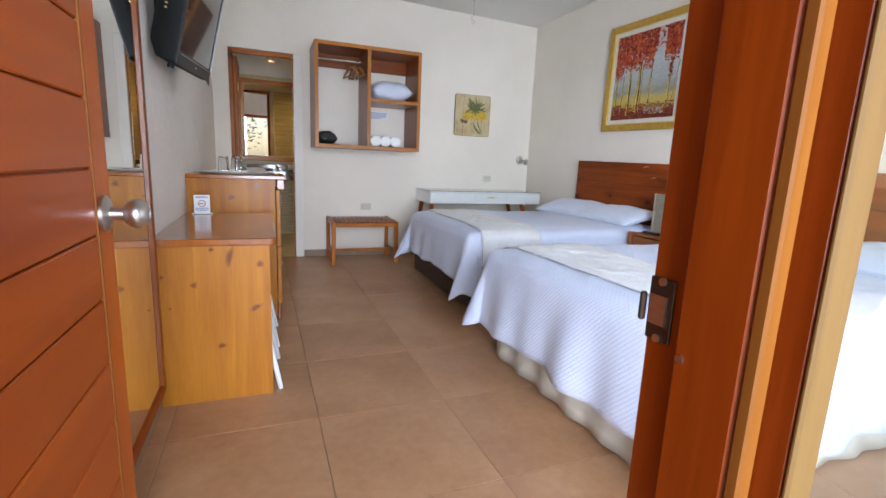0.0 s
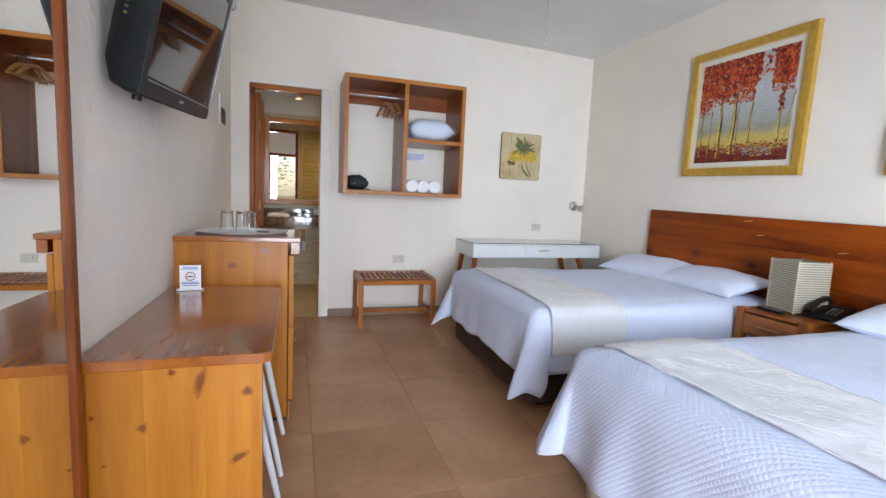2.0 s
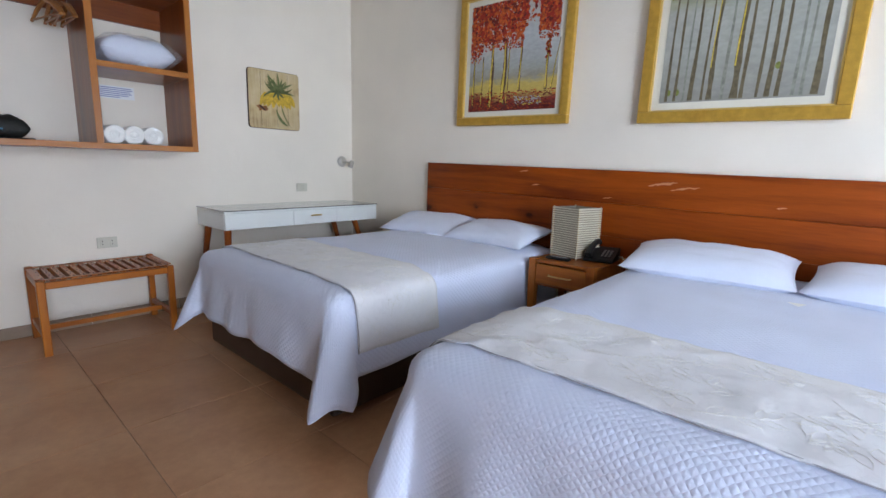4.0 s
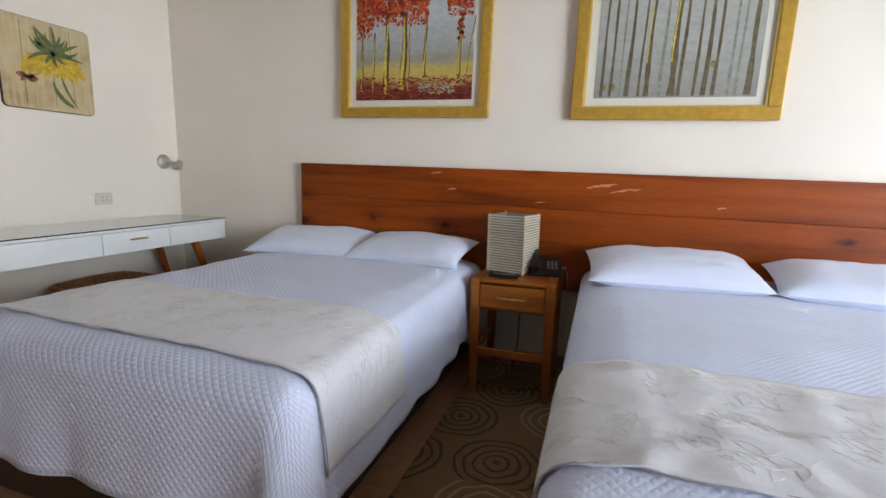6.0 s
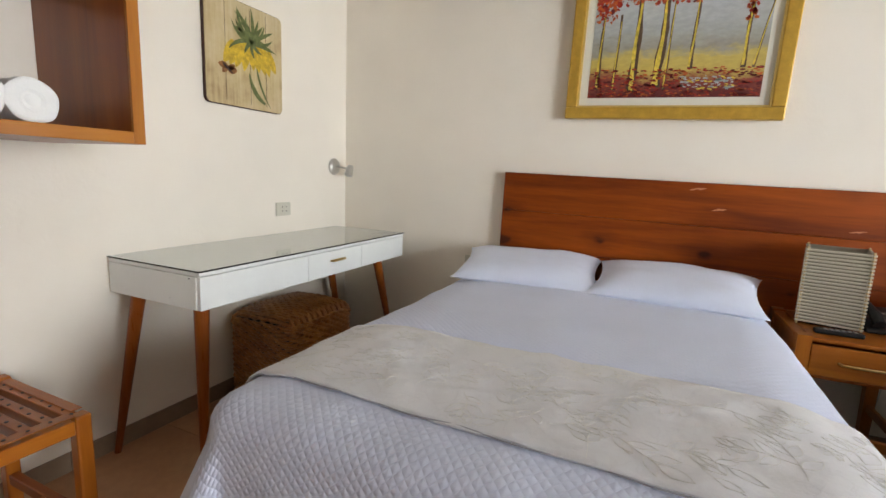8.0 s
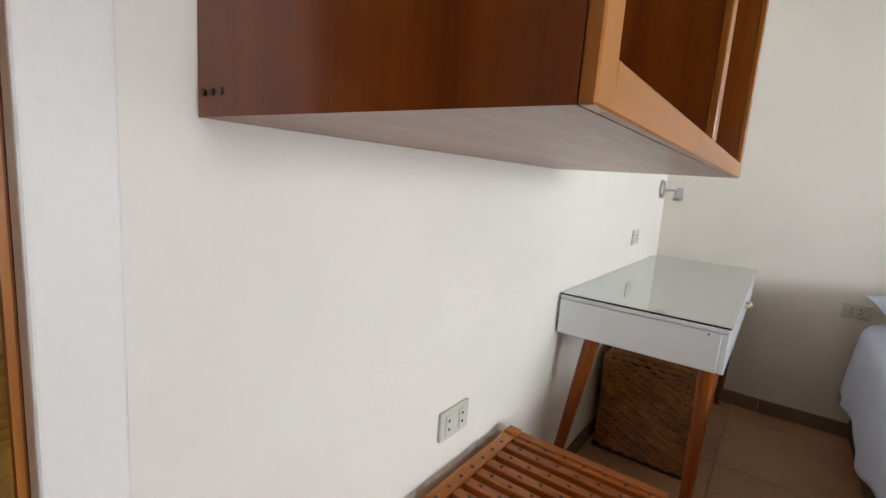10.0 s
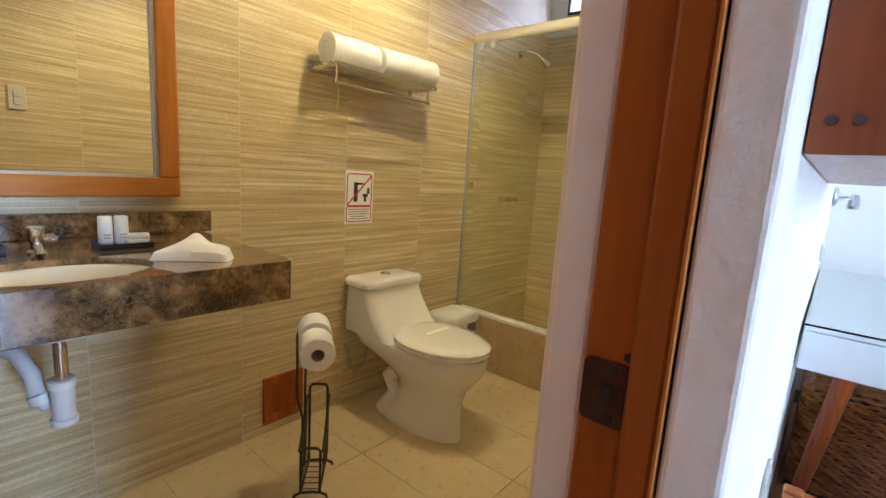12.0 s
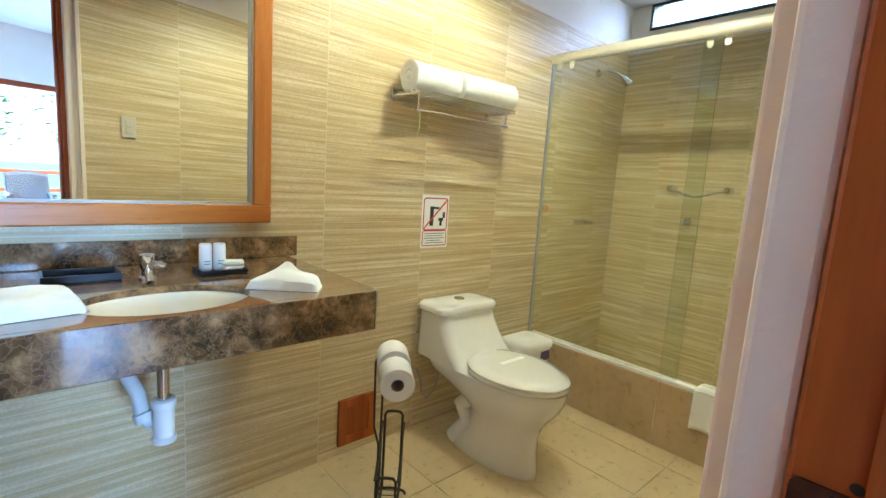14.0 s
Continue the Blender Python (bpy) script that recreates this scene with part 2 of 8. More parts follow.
def wave_tile(name):
    """Sandy ceramic with thin streaks that run level along its ridges."""
    m, n, l, b = mat(name)
    info = n.new("ShaderNodeObjectInfo")
    off = n.new("ShaderNodeVectorMath")
    off.operation = "ADD"
    cv = n.new("ShaderNodeCombineXYZ")
    for k in range(3):
        l.new(math_node(n, l, "MULTIPLY", info.outputs["Random"], 7.0 + k), cv.inputs[k])
    l.new(coords(n, l, (0.45, 0.45, 21)), off.inputs[0])
    l.new(cv.outputs[0], off.inputs[1])
    streak = noise_tex(n, l, off.outputs[0], 3.2, 5, 0.65, 0.12)
    grit = noise_tex(n, l, coords(n, l), 150, 3)
    t = math_node(n, l, "ADD", math_node(n, l, "MULTIPLY", streak, 0.8), math_node(n, l, "MULTIPLY", grit, 0.2))
    l.new(ramp(n, l, t, [(0.32, (0.43, 0.315, 0.14)), (0.5, (0.57, 0.45, 0.235)), (0.64, (0.77, 0.67, 0.44))]), b.inputs["Base Color"])
    b.inputs["Roughness"].default_value = 0.42
    bump(n, l, b, streak, 0.3, 0.003)
    return m


def glass_mat(name, tint=(0.96, 1.0, 0.98), rough=0.0):
    m, n, l, b = mat(name)
    b.inputs["Base Color"].default_value = (*tint, 1)
    b.inputs["Transmission Weight"].default_value, b.inputs["Roughness"].default_value, b.inputs["IOR"].default_value = 1.0, rough, 1.45
    return m


def emit_mat(name, colour, power):
    m, n, l, b = mat(name)
    b.inputs["Base Color"].default_value = (*colour, 1)
    b.inputs["Emission Color"].default_value = (*colour, 1)
    b.inputs["Emission Strength"].default_value = power
    return m


WALL = plaster("white_wall_plaster", (0.83, 0.75, 0.65), 0.45)
ROUGH_WALL = plaster("rough_white_wall_plaster", (0.86, 0.80, 0.725), 0.6)
CEIL = plaster("ceiling_paint", (0.78, 0.76, 0.72), 0.15)
BATH_PAINT = plaster("bathroom_paint", (0.80, 0.78, 0.72), 0.2)
GROUT = plain("brown_grout", (0.34, 0.21, 0.13), 0.9)
LIGHT_GROUT = plain("sand_grout", (0.68, 0.60, 0.44), 0.9)
FLOOR_TILE = floor_stone("brown_floor_tile", (0.38, 0.170, 0.078), (0.58, 0.305, 0.163), 0.36)
SKIRT_TILE = floor_stone("brown_skirting_tile", (0.19, 0.12, 0.08), (0.31, 0.21, 0.14), 0.45)
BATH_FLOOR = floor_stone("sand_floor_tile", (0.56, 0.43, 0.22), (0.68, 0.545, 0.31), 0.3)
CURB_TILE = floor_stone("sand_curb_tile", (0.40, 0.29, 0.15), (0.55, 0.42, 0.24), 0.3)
WAVE = wave_tile("ribbed_sand_tile")
MARBLE = marble("brown_veined_marble")
RED_X = wood("red_stained_wood_x", (0.17, 0.025, 0.002), (0.38, 0.075, 0.005), "x", 0.4, 0.0, coat=0.05)
JAMB_Z = wood("orange_jamb_wood_z", (0.24, 0.050, 0.005), (0.47, 0.125, 0.014), "z", 0.4, 2.0, face="x", coat=0.05)
RED_Y = wood("red_stained_wood_y", (0.15, 0.019, 0.001), (0.41, 0.072, 0.0045), "y", 0.48, 3.4, face="x", coat=0.04)
RED_Z = wood("red_stained_wood_z", (0.15, 0.0165, 0.0010), (0.36, 0.054, 0.0032), "z", 0.4, 3.0, face="x", coat=0.05)
DOOR_Y = wood("orange_door_wood_y", (0.32, 0.046, 0.0035), (0.58, 0.111, 0.010), "y", 0.42, 0.0, coat=0.12, ring=4)
DOOR_Z = wood("orange_door_wood_z", (0.33, 0.048, 0.0035), (0.60, 0.118, 0.011), "z", 0.42, 0.0, coat=0.12, ring=4)
PALE_Z = wood("bare_edge_wood_z", (0.17, 0.075, 0.020), (0.30, 0.165, 0.055), "z", 0.6, 0.0, coat=0.0)
EDGE_WOOD_Z = wood("pale_edge_wood_z", (0.20, 0.052, 0.007), (0.35, 0.112, 0.017), "z", 0.5, 0.0, coat=0.0)
SHELF_IN_Z = wood("brown_shelf_wood_z", (0.16, 0.028, 0.003), (0.35, 0.080, 0.009), "z", 0.35)
SHELF_IN_X = wood("brown_shelf_wood_x", (0.17, 0.030, 0.004), (0.36, 0.085, 0.011), "x", 0.35)
SHELF_EDGE_Z = wood("honey_edge_wood_z", (0.34, 0.098, 0.014), (0.56, 0.195, 0.035), "z", 0.35, 2.6)
SHELF_EDGE_X = wood("honey_edge_wood_x", (0.34, 0.098, 0.014), (0.56, 0.195, 0.035), "x", 0.35, 2.6)
PINE_Z = wood("honey_pine_z", (0.37, 0.106, 0.010), (0.60, 0.216, 0.025), "z", 0.4, 0.0, coat=0.1)
PINE_Y = wood("honey_pine_y", (0.30, 0.092, 0.010), (0.48, 0.18, 0.026), "y", 0.35, 3.0)
TOP_Y = wood("varnished_table_top_y", (0.23, 0.050, 0.006), (0.44, 0.122, 0.018), "y", 0.14, 4.0, coat=0.9, face="z")
BENCH_X = wood("orange_bench_wood_x", (0.30, 0.066, 0.007), (0.54, 0.160, 0.020), "x", 0.32)
BENCH_Y = wood("brown_bench_slat_y", (0.26, 0.050, 0.006), (0.52, 0.135, 0.015), "y", 0.36)
BENCH_Z = wood("orange_bench_wood_z", (0.30, 0.070, 0.008), (0.55, 0.165, 0.021), "z", 0.32)
LEG_Z = wood("walnut_leg_z", (0.20, 0.036, 0.006), (0.40, 0.100, 0.016), "z", 0.3)
STAND_Z = wood("chestnut_wood_z", (0.26, 0.056, 0.008), (0.45, 0.132, 0.018), "z", 0.33)
STAND_Y = wood("chestnut_wood_y", (0.26, 0.056, 0.008), (0.45, 0.132, 0.018), "y", 0.33)
HANGER = wood("hanger_wood", (0.30, 0.10, 0.025), (0.50, 0.20, 0.06), "x", 0.35)
FRAME_BATH = wood("amber_frame_wood_x", (0.33, 0.105, 0.012), (0.52, 0.21, 0.030), "x", 0.3, 2.0)
FRAME_BATH_Z = wood("amber_frame_wood_z", (0.33, 0.105, 0.012), (0.52, 0.21, 0.030), "z", 0.3, 2.0)
DARK_STUD = plain("dark_wood_plug", (0.05, 0.022, 0.012), 0.6)
SHEET = plain("white_bed_sheet", (0.66, 0.72, 0.87), 0.85, vary=0.05, scale=4, relief=0.15, relief_scale=500, sheen=0.2)
PILLOW = plain("white_pillow_cotton", (0.68, 0.74, 0.88), 0.8, vary=0.04, scale=7, relief=0.35, relief_scale=26, sheen=0.2)
QUILT = quilt_cloth("white_quilted_cloth", (0.65, 0.71, 0.87), 0.019, 0.30)
FINE_QUILT = quilt_cloth("white_fine_quilted_cloth", (0.64, 0.705, 0.87), 0.0165, 0.28)
RUNNER = brocade_cloth("cream_brocade_cloth", (0.73, 0.73, 0.755))
THREAD = plain("taupe_embroidery_thread", (0.75, 0.74, 0.715), 0.7, vary=0.2, scale=20)
PIPING = plain("grey_piping", (0.34, 0.33, 0.36), 0.7)
BEDSKIRT = plain("cream_bed_skirt_cloth", (0.72, 0.68, 0.58), 0.85, vary=0.08, scale=9, relief=0.2, relief_scale=300)
BEDBASE = plain("dark_brown_leatherette", (0.045, 0.022, 0.014), 0.5, relief=0.2, relief_scale=220)
TERRY = plain("white_terry_cloth", (0.82, 0.82, 0.80), 0.95, vary=0.06, scale=14, relief=0.4, relief_scale=260, sheen=0.4)
PAPER = plain("white_paper", (0.84, 0.84, 0.84), 0.8, vary=0.03)
INK = plain("grey_print", (0.25, 0.27, 0.32), 0.8)
BLUE_INK = plain("blue_print", (0.13, 0.16, 0.38), 0.8)
RED_INK = plain("red_print", (0.55, 0.05, 0.05), 0.7)
BLACK_INK = plain("black_print", (0.02, 0.02, 0.02), 0.6)
DESK_WHITE = plain("white_desk_lacquer", (0.76, 0.78, 0.76), 0.3, vary=0.04, scale=3, coat=0.3)
GAP = plain("dark_gap", (0.03, 0.028, 0.026), 0.9)
BRASS = plain("brass", (0.72, 0.50, 0.22), 0.3, 1.0, vary=0.1)
STEEL = plain("brushed_steel", (0.60, 0.58, 0.55), 0.3, 1.0, vary=0.12, scale=20)
CHROME = plain("chrome", (0.80, 0.80, 0.80), 0.08, 1.0, vary=0.03)
RUSTY = plain("tarnished_plate", (0.09, 0.055, 0.04), 0.42, 0.8, vary=0.5, scale=40)
BLACK = plain("black_plastic", (0.012, 0.012, 0.013), 0.35, vary=0.2)
TV_BACK = plain("dark_tv_plastic", (0.010, 0.012, 0.012), 0.6, vary=0.2)
for m in (TV_BACK, BLACK):
    m.node_tree.nodes["Principled BSDF"].inputs["Specular IOR Level"].default_value = 0.22
SCREEN = plain("black_tv_glass", (0.008, 0.007, 0.007), 0.06, vary=0.1, coat=0.5)
SILVER = plain("silver_plastic", (0.45, 0.45, 0.46), 0.3, 0.6)
WHITE_PLASTIC = plain("white_plastic", (0.80, 0.80, 0.79), 0.32, vary=0.04)
IVORY = plain("ivory_plastic", (0.60, 0.56, 0.46), 0.4, vary=0.05)
GOLD = plain("gold_picture_frame", (0.60, 0.33, 0.055), 0.36, 0.35, vary=0.22, scale=26, stretch=(1, 1, 1))
GOLD_IN = plain("bright_gold_lip", (0.72, 0.48, 0.16), 0.3, 0.4, vary=0.12, scale=30)
MAT_BOARD = plain("cream_picture_mat", (0.72, 0.68, 0.58), 0.8, vary=0.04)
CERAMIC = plain("white_ceramic", (0.83, 0.82, 0.78), 0.08, vary=0.02, coat=0.6)
PVC = plain("white_pvc", (0.78, 0.78, 0.76), 0.35, vary=0.06)
WIRE = plain("black_wire", (0.02, 0.016, 0.014), 0.4)
RAIL_CREAM = plain("cream_shower_rail", (0.76, 0.72, 0.60), 0.3, vary=0.05)
GREEN_FRAME = plain("dark_green_window_frame", (0.035, 0.055, 0.03), 0.5)
GLASS = glass_mat("clear_glass")
GREEN_GLASS = glass_mat("greenish_edge_glass", (0.80, 0.93, 0.88))
SHOWER_GLASS = glass_mat("shower_glass", (0.86, 0.90, 0.80))
DESK_GLASS = glass_mat("desk_glass", (0.95, 0.985, 0.965))
TUMBLER = glass_mat("tumbler_glass", (0.98, 0.99, 0.99))
MIRROR, _n, _l, _b = mat("mirror_silver")
_b.inputs["Base Color"].default_value, _b.inputs["Metallic"].default_value, _b.inputs["Roughness"].default_value = (0.88, 0.89, 0.86, 1), 1.0, 0.0


def wicker_mat(name):
    m, n, l, b = mat(name)
    v = coords(n, l)
    info = noise_tex(n, l, v, 18, 4)
    fine = noise_tex(n, l, v, 160, 3)
    t = math_node(n, l, "ADD", math_node(n, l, "MULTIPLY", info, 0.6), math_node(n, l, "MULTIPLY", fine, 0.4))
    l.new(ramp(n, l, t, [(0.3, (0.17, 0.046, 0.009)), (0.55, (0.38, 0.135, 0.028)), (0.75, (0.56, 0.25, 0.065))]), b.inputs["Base Color"])
    b.inputs["Roughness"].default_value = 0.38
    return m


WICKER = wicker_mat("brown_wicker_strand")


def rug_mat(name):
    """Brown rug pile with sets of thin rings in dark and pale yarn."""
    m, n, l, b = mat(name)
    v = coords(n, l)
    wob = n.new("ShaderNodeVectorMath")
    wob.operation = "ADD"
    cv = n.new("ShaderNodeCombineXYZ")
    l.new(math_node(n, l, "MULTIPLY", noise_tex(n, l, v, 6, 2), 0.05), cv.inputs[0])
    l.new(math_node(n, l, "MULTIPLY", noise_tex(n, l, v, 7, 2), 0.05), cv.inputs[1])
    l.new(v, wob.inputs[0])
    l.new(cv.outputs[0], wob.inputs[1])
    vor = n.new("ShaderNodeTexVoronoi")
    vor.voronoi_dimensions = "2D"
    l.new(wob.outputs[0], vor.inputs["Vector"])
    vor.inputs["Scale"].default_value, vor.inputs["Randomness"].default_value = 2.6, 0.8
    wave = math_node(n, l, "SINE", math_node(n, l, "MULTIPLY", vor.outputs["Distance"], 62))
    ring = math_node(n, l, "GREATER_THAN", wave, 0.62)
    inner = math_node(n, l, "LESS_THAN", vor.outputs["Distance"], 0.5)
    sep = n.new("ShaderNodeSeparateColor")
    l.new(vor.outputs["Color"], sep.inputs[0])
    yarn = mixc(n, l, math_node(n, l, "GREATER_THAN", sep.outputs[0], 0.5), (0.06, 0.030, 0.012), (0.42, 0.28, 0.14))
    pile = ramp(n, l, noise_tex(n, l, v, 240, 3), [(0.3, (0.17, 0.092, 0.036)), (0.7, (0.28, 0.165, 0.072))])
    l.new(mixc(n, l, math_node(n, l, "MULTIPLY", math_node(n, l, "MULTIPLY", ring, inner), 0.8), pile, yarn), b.inputs["Base Color"])
    b.inputs["Roughness"].default_value = 0.95
    bump(n, l, b, math_node(n, l, "ADD", noise_tex(n, l, v, 300, 3), math_node(n, l, "MULTIPLY", ring, 0.6)), 0.6, 0.006)
    return m


RUG = rug_mat("brown_ring_rug_pile")


# ---- mesh helpers ----
ORG = {}


def thing(name, label, category, at=(0, 0, 0), group="", kind=""):
    ob = new(name)
    ob.empty_display_size = 0.05
    ob.location = at
    ORG[ob.name] = Vector(at)
    return tagged(ob, label, category, group, kind)


def mesh_of(name, bm, material, smooth=False):
    bmesh.ops.recalc_face_normals(bm, faces=bm.faces)
    me = bpy.data.meshes.new(name)
    bm.to_mesh(me)
    bm.free()
    for mt in (material if isinstance(material, (list, tuple)) else [material]):
        me.materials.append(mt)
    if smooth:
        for p in me.polygons:
            p.use_smooth = True
        me.set_sharp_from_angle(angle=radians(40))
    return me


def part(name, bm, material, parent, label="", smooth=False):
    """Links a bmesh, given in the world's coordinates, as one mesh under a thing or a part."""
    root = parent
    while root.parent:
        root = root.parent
    org = ORG.get(root.name, Vector())
    if org.length:
        bmesh.ops.translate(bm, vec=-org, verts=bm.verts)
    ob = new(name, mesh_of(name, bm, material, smooth))
    ob.parent = parent
    return tagged(ob, label)


def solid(name, bm, material, label="", category="", kind="", smooth=False, group=""):
    """One mesh that is a thing or a piece of the setting by itself."""
    return tagged(new(name, mesh_of(name, bm, material, smooth)), label, category, group, kind)


def box(bm, x0, x1, y0, y1, z0, z1, bevel=0.0, seg=1, rot=None, mi=0):
    """Adds a box, with rounded edges if asked, and turned about its centre by rot (a matrix)."""
    m = Matrix.Translation(((x0 + x1) / 2, (y0 + y1) / 2, (z0 + z1) / 2))
    if rot is not None:
        m = m @ rot
    had = set(bm.faces)
    r = bmesh.ops.create_cube(bm, size=1, matrix=m @ Matrix.Diagonal((x1 - x0, y1 - y0, z1 - z0, 1)))
    if bevel:
        edges = list({e for v in r["verts"] for e in v.link_edges})
        bmesh.ops.bevel(bm, geom=edges, offset=bevel, segments=seg, affect="EDGES", profile=0.5)
    if mi:
        for f in bm.faces:
            if f not in had:
                f.material_index = mi
    return bm


def boxes(*rows, bevel=0.0, seg=1):
    bm = bmesh.new()
    for r in rows:
        box(bm, *r, bevel=bevel, seg=seg)
    return bm


def rod(bm, p, q, r0, r1=None, seg=12, mi=0):
    """Adds a straight tapered rod from p to q."""
    p, q = Vector(p), Vector(q)
    r1 = r0 if r1 is None else r1
    d = q - p
    m = Matrix.Translation((p + q) / 2) @ d.to_track_quat("Z", "Y").to_matrix().to_4x4()
    had = set(bm.faces)
    bmesh.ops.create_cone(bm, cap_ends=True, segments=seg, radius1=r0, radius2=r1, depth=d.length, matrix=m)
    if mi:
        for f in bm.faces:
            if f not in had:
                f.material_index = mi
    return bm


def tube(bm, pts, r, seg=8, closed=False):
    """Adds a bent round bar through the points."""
    pts = [Vector(p) for p in pts]
    rings = []
    nrm = None
    for i, p in enumerate(pts):
        a = pts[i - 1] if (i or closed) else p
        c = pts[(i + 1) % len(pts)] if (i + 1 < len(pts) or closed) else p
        d = (c - a).normalized()
        if nrm is None:
            nrm = d.orthogonal().normalized()
        nrm = (nrm - d * nrm.dot(d)).normalized()
        bi = d.cross(nrm)
        rr = r[i] if isinstance(r, (list, tuple)) else r
        rings.append([bm.verts.new(p + rr * (math.cos(2 * math.pi * k / seg) * nrm + math.sin(2 * math.pi * k / seg) * bi)) for k in range(seg)])
    skin(bm, rings, not closed, closed)
    return bm


def skin(bm, rings, caps=True, closed=False, mi=0):
    """Joins rings of equally many vertices into a surface."""
    n = len(rings[0])
    faces = []
    for i in range(len(rings) if closed else len(rings) - 1):
        a, c = rings[i], rings[(i + 1) % len(rings)]
        for k in range(n):
            faces.append(bm.faces.new((a[k], a[(k + 1) % n], c[(k + 1) % n], c[k])))
    if caps:
        faces.append(bm.faces.new(list(reversed(rings[0]))))
        faces.append(bm.faces.new(rings[-1]))
    for f in faces:
        f.material_index = mi
    return faces


def lathe(bm, profile, centre, seg=24, caps=False):
    cx, cy, cz = centre
    rings = [[bm.verts.new((cx + r * math.cos(2 * math.pi * k / seg), cy + r * math.sin(2 * math.pi * k / seg), cz + z)) for k in range(seg)] for r, z in profile]
    skin(bm, rings, caps)
    return bm


def grid(bm, nu, nv, fn, uvfn=None):
    """A sheet of (nu x nv) quads whose points are fn(u, v), u and v from 0 to 1."""
    vs = [[bm.verts.new(fn(i / nu, j / nv)) for j in range(nv + 1)] for i in range(nu + 1)]
    layer = bm.loops.layers.uv.verify() if uvfn else None
    for i in range(nu):
        for j in range(nv):
            f = bm.faces.new((vs[i][j], vs[i + 1][j], vs[i + 1][j + 1], vs[i][j + 1]))
            if layer:
                for lp, (a, c) in zip(f.loops, ((i, j), (i + 1, j), (i + 1, j + 1), (i, j + 1))):
                    lp[layer].uv = uvfn(a / nu, c / nv)
    return vs


def rounded_rect(w, h, r, seg=4):
    pts = []
    for cx, cy, a0 in ((w / 2 - r, h / 2 - r, 0), (-w / 2 + r, h / 2 - r, 90), (-w / 2 + r, -h / 2 + r, 180), (w / 2 - r, -h / 2 + r, 270)):
        for k in range(seg + 1):
            a = radians(a0 + 90 * k / seg)
            pts.append((cx + r * math.cos(a), cy + r * math.sin(a)))
    return pts


def plate(bm, pts3, thick):
    """A flat outline given a thickness along the vector thick."""
    a = [bm.verts.new(p) for p in pts3]
    c = [bm.verts.new(Vector(p) + Vector(thick)) for p in pts3]
    skin(bm, [a, c], True)
    return bm

# ---- the setting ----
WX, EX, NY, SY = -0.18, 3.46, 5.2, 0.22      # bedroom: west, east, north and south faces
BN, BS, BW, BE = 6.907, 5.36, -0.45, 3.33    # bathroom faces
BCEIL = 2.45


def ceil_z(x):
    return 2.865 - (x - WX) * 0.025


solid("wall_west", boxes((WX - 0.15, WX, SY, NY, -0.05, 3.0)), ROUGH_WALL, kind="structure")
solid("wall_east", boxes((EX, EX + 0.15, 0.06, NY + 0.16, -0.05, 3.0)), WALL, kind="structure")

# north wall with the bathroom doorway; its reveal edges are rounded by hand plastering
bm = bmesh.new()
box(bm, WX - 0.15, -0.032, NY, BS - 0.008, -0.05, 3.0)
box(bm, 0.655, EX, NY, BS - 0.008, -0.05, 3.0)
box(bm, -0.032, 0.655, NY, BS - 0.008, 2.135, 3.0)
solid("wall_north", bm, WALL, kind="structure")

# south wall with the entrance doorway and the wide window
bm = bmesh.new()
box(bm, -1.6, -0.19, 0.06, SY, -0.05, 3.0)
box(bm, 3.30, EX, 0.06, SY, -0.05, 3.0)
box(bm, -0.19, 3.30, 0.06, SY, 2.16, 3.0)
box(bm, 0.634, 3.30, 0.115, SY, -0.05, 0.12)
solid("wall_south", bm, WALL, kind="structure")

bm = bmesh.new()
lo = [(x, y, ceil_z(x)) for x, y in ((WX - 0.15, 0.06), (EX + 0.15, 0.06), (EX + 0.15, NY + 0.16), (WX - 0.15, NY + 0.16))]
plate(bm, lo, (0, 0, 0.3))
solid("ceiling", bm, CEIL, kind="structure")

solid("wall_bath_north", boxes((BW - 0.12, BE + 0.12, BN + 0.012, BN + 0.15, -0.05, BCEIL)), BATH_PAINT, kind="structure")
solid("wall_bath_west", boxes((BW - 0.12, BW, BS, BN + 0.012, -0.05, BCEIL)), BATH_PAINT, kind="structure")
bm = bmesh.new()
wy0, wy1, wz0 = 5.86, 6.79, 2.285
box(bm, BE + 0.012, BE + 0.12, BS, wy0, -0.05, BCEIL)
box(bm, BE + 0.012, BE + 0.12, wy1, BN + 0.012, -0.05, BCEIL)
box(bm, BE + 0.012, BE + 0.12, wy0, wy1, -0.05, wz0)
solid("wall_bath_east", bm, BATH_PAINT, kind="structure")
solid("ceiling_bath", boxes((BW - 0.12, BE + 0.12, BS - 0.008, BN + 0.15, BCEIL, BCEIL + 0.2)), CEIL, kind="structure")

FLOOR = solid("floor", boxes((WX, EX, SY - 0.16, NY + 0.03, -0.06, -0.004)), GROUT, kind="structure")
BFLOOR = solid("floor_bath", boxes((BW, BE + 0.012, NY + 0.03, BN + 0.012, -0.06, -0.005)), LIGHT_GROUT, kind="structure")
solid("ground", boxes((-120, 120, -120, 120, -0.6, -0.09)), plain("garden_ground", (0.10, 0.12, 0.05), 0.9, vary=0.4, scale=0.6), kind="structure")
solid("pavement", boxes((-4, 6, -3.0, 0.06, -0.088, -0.03)), plain("terrace_paving", (0.36, 0.33, 0.28), 0.8, scale=2), kind="structure")


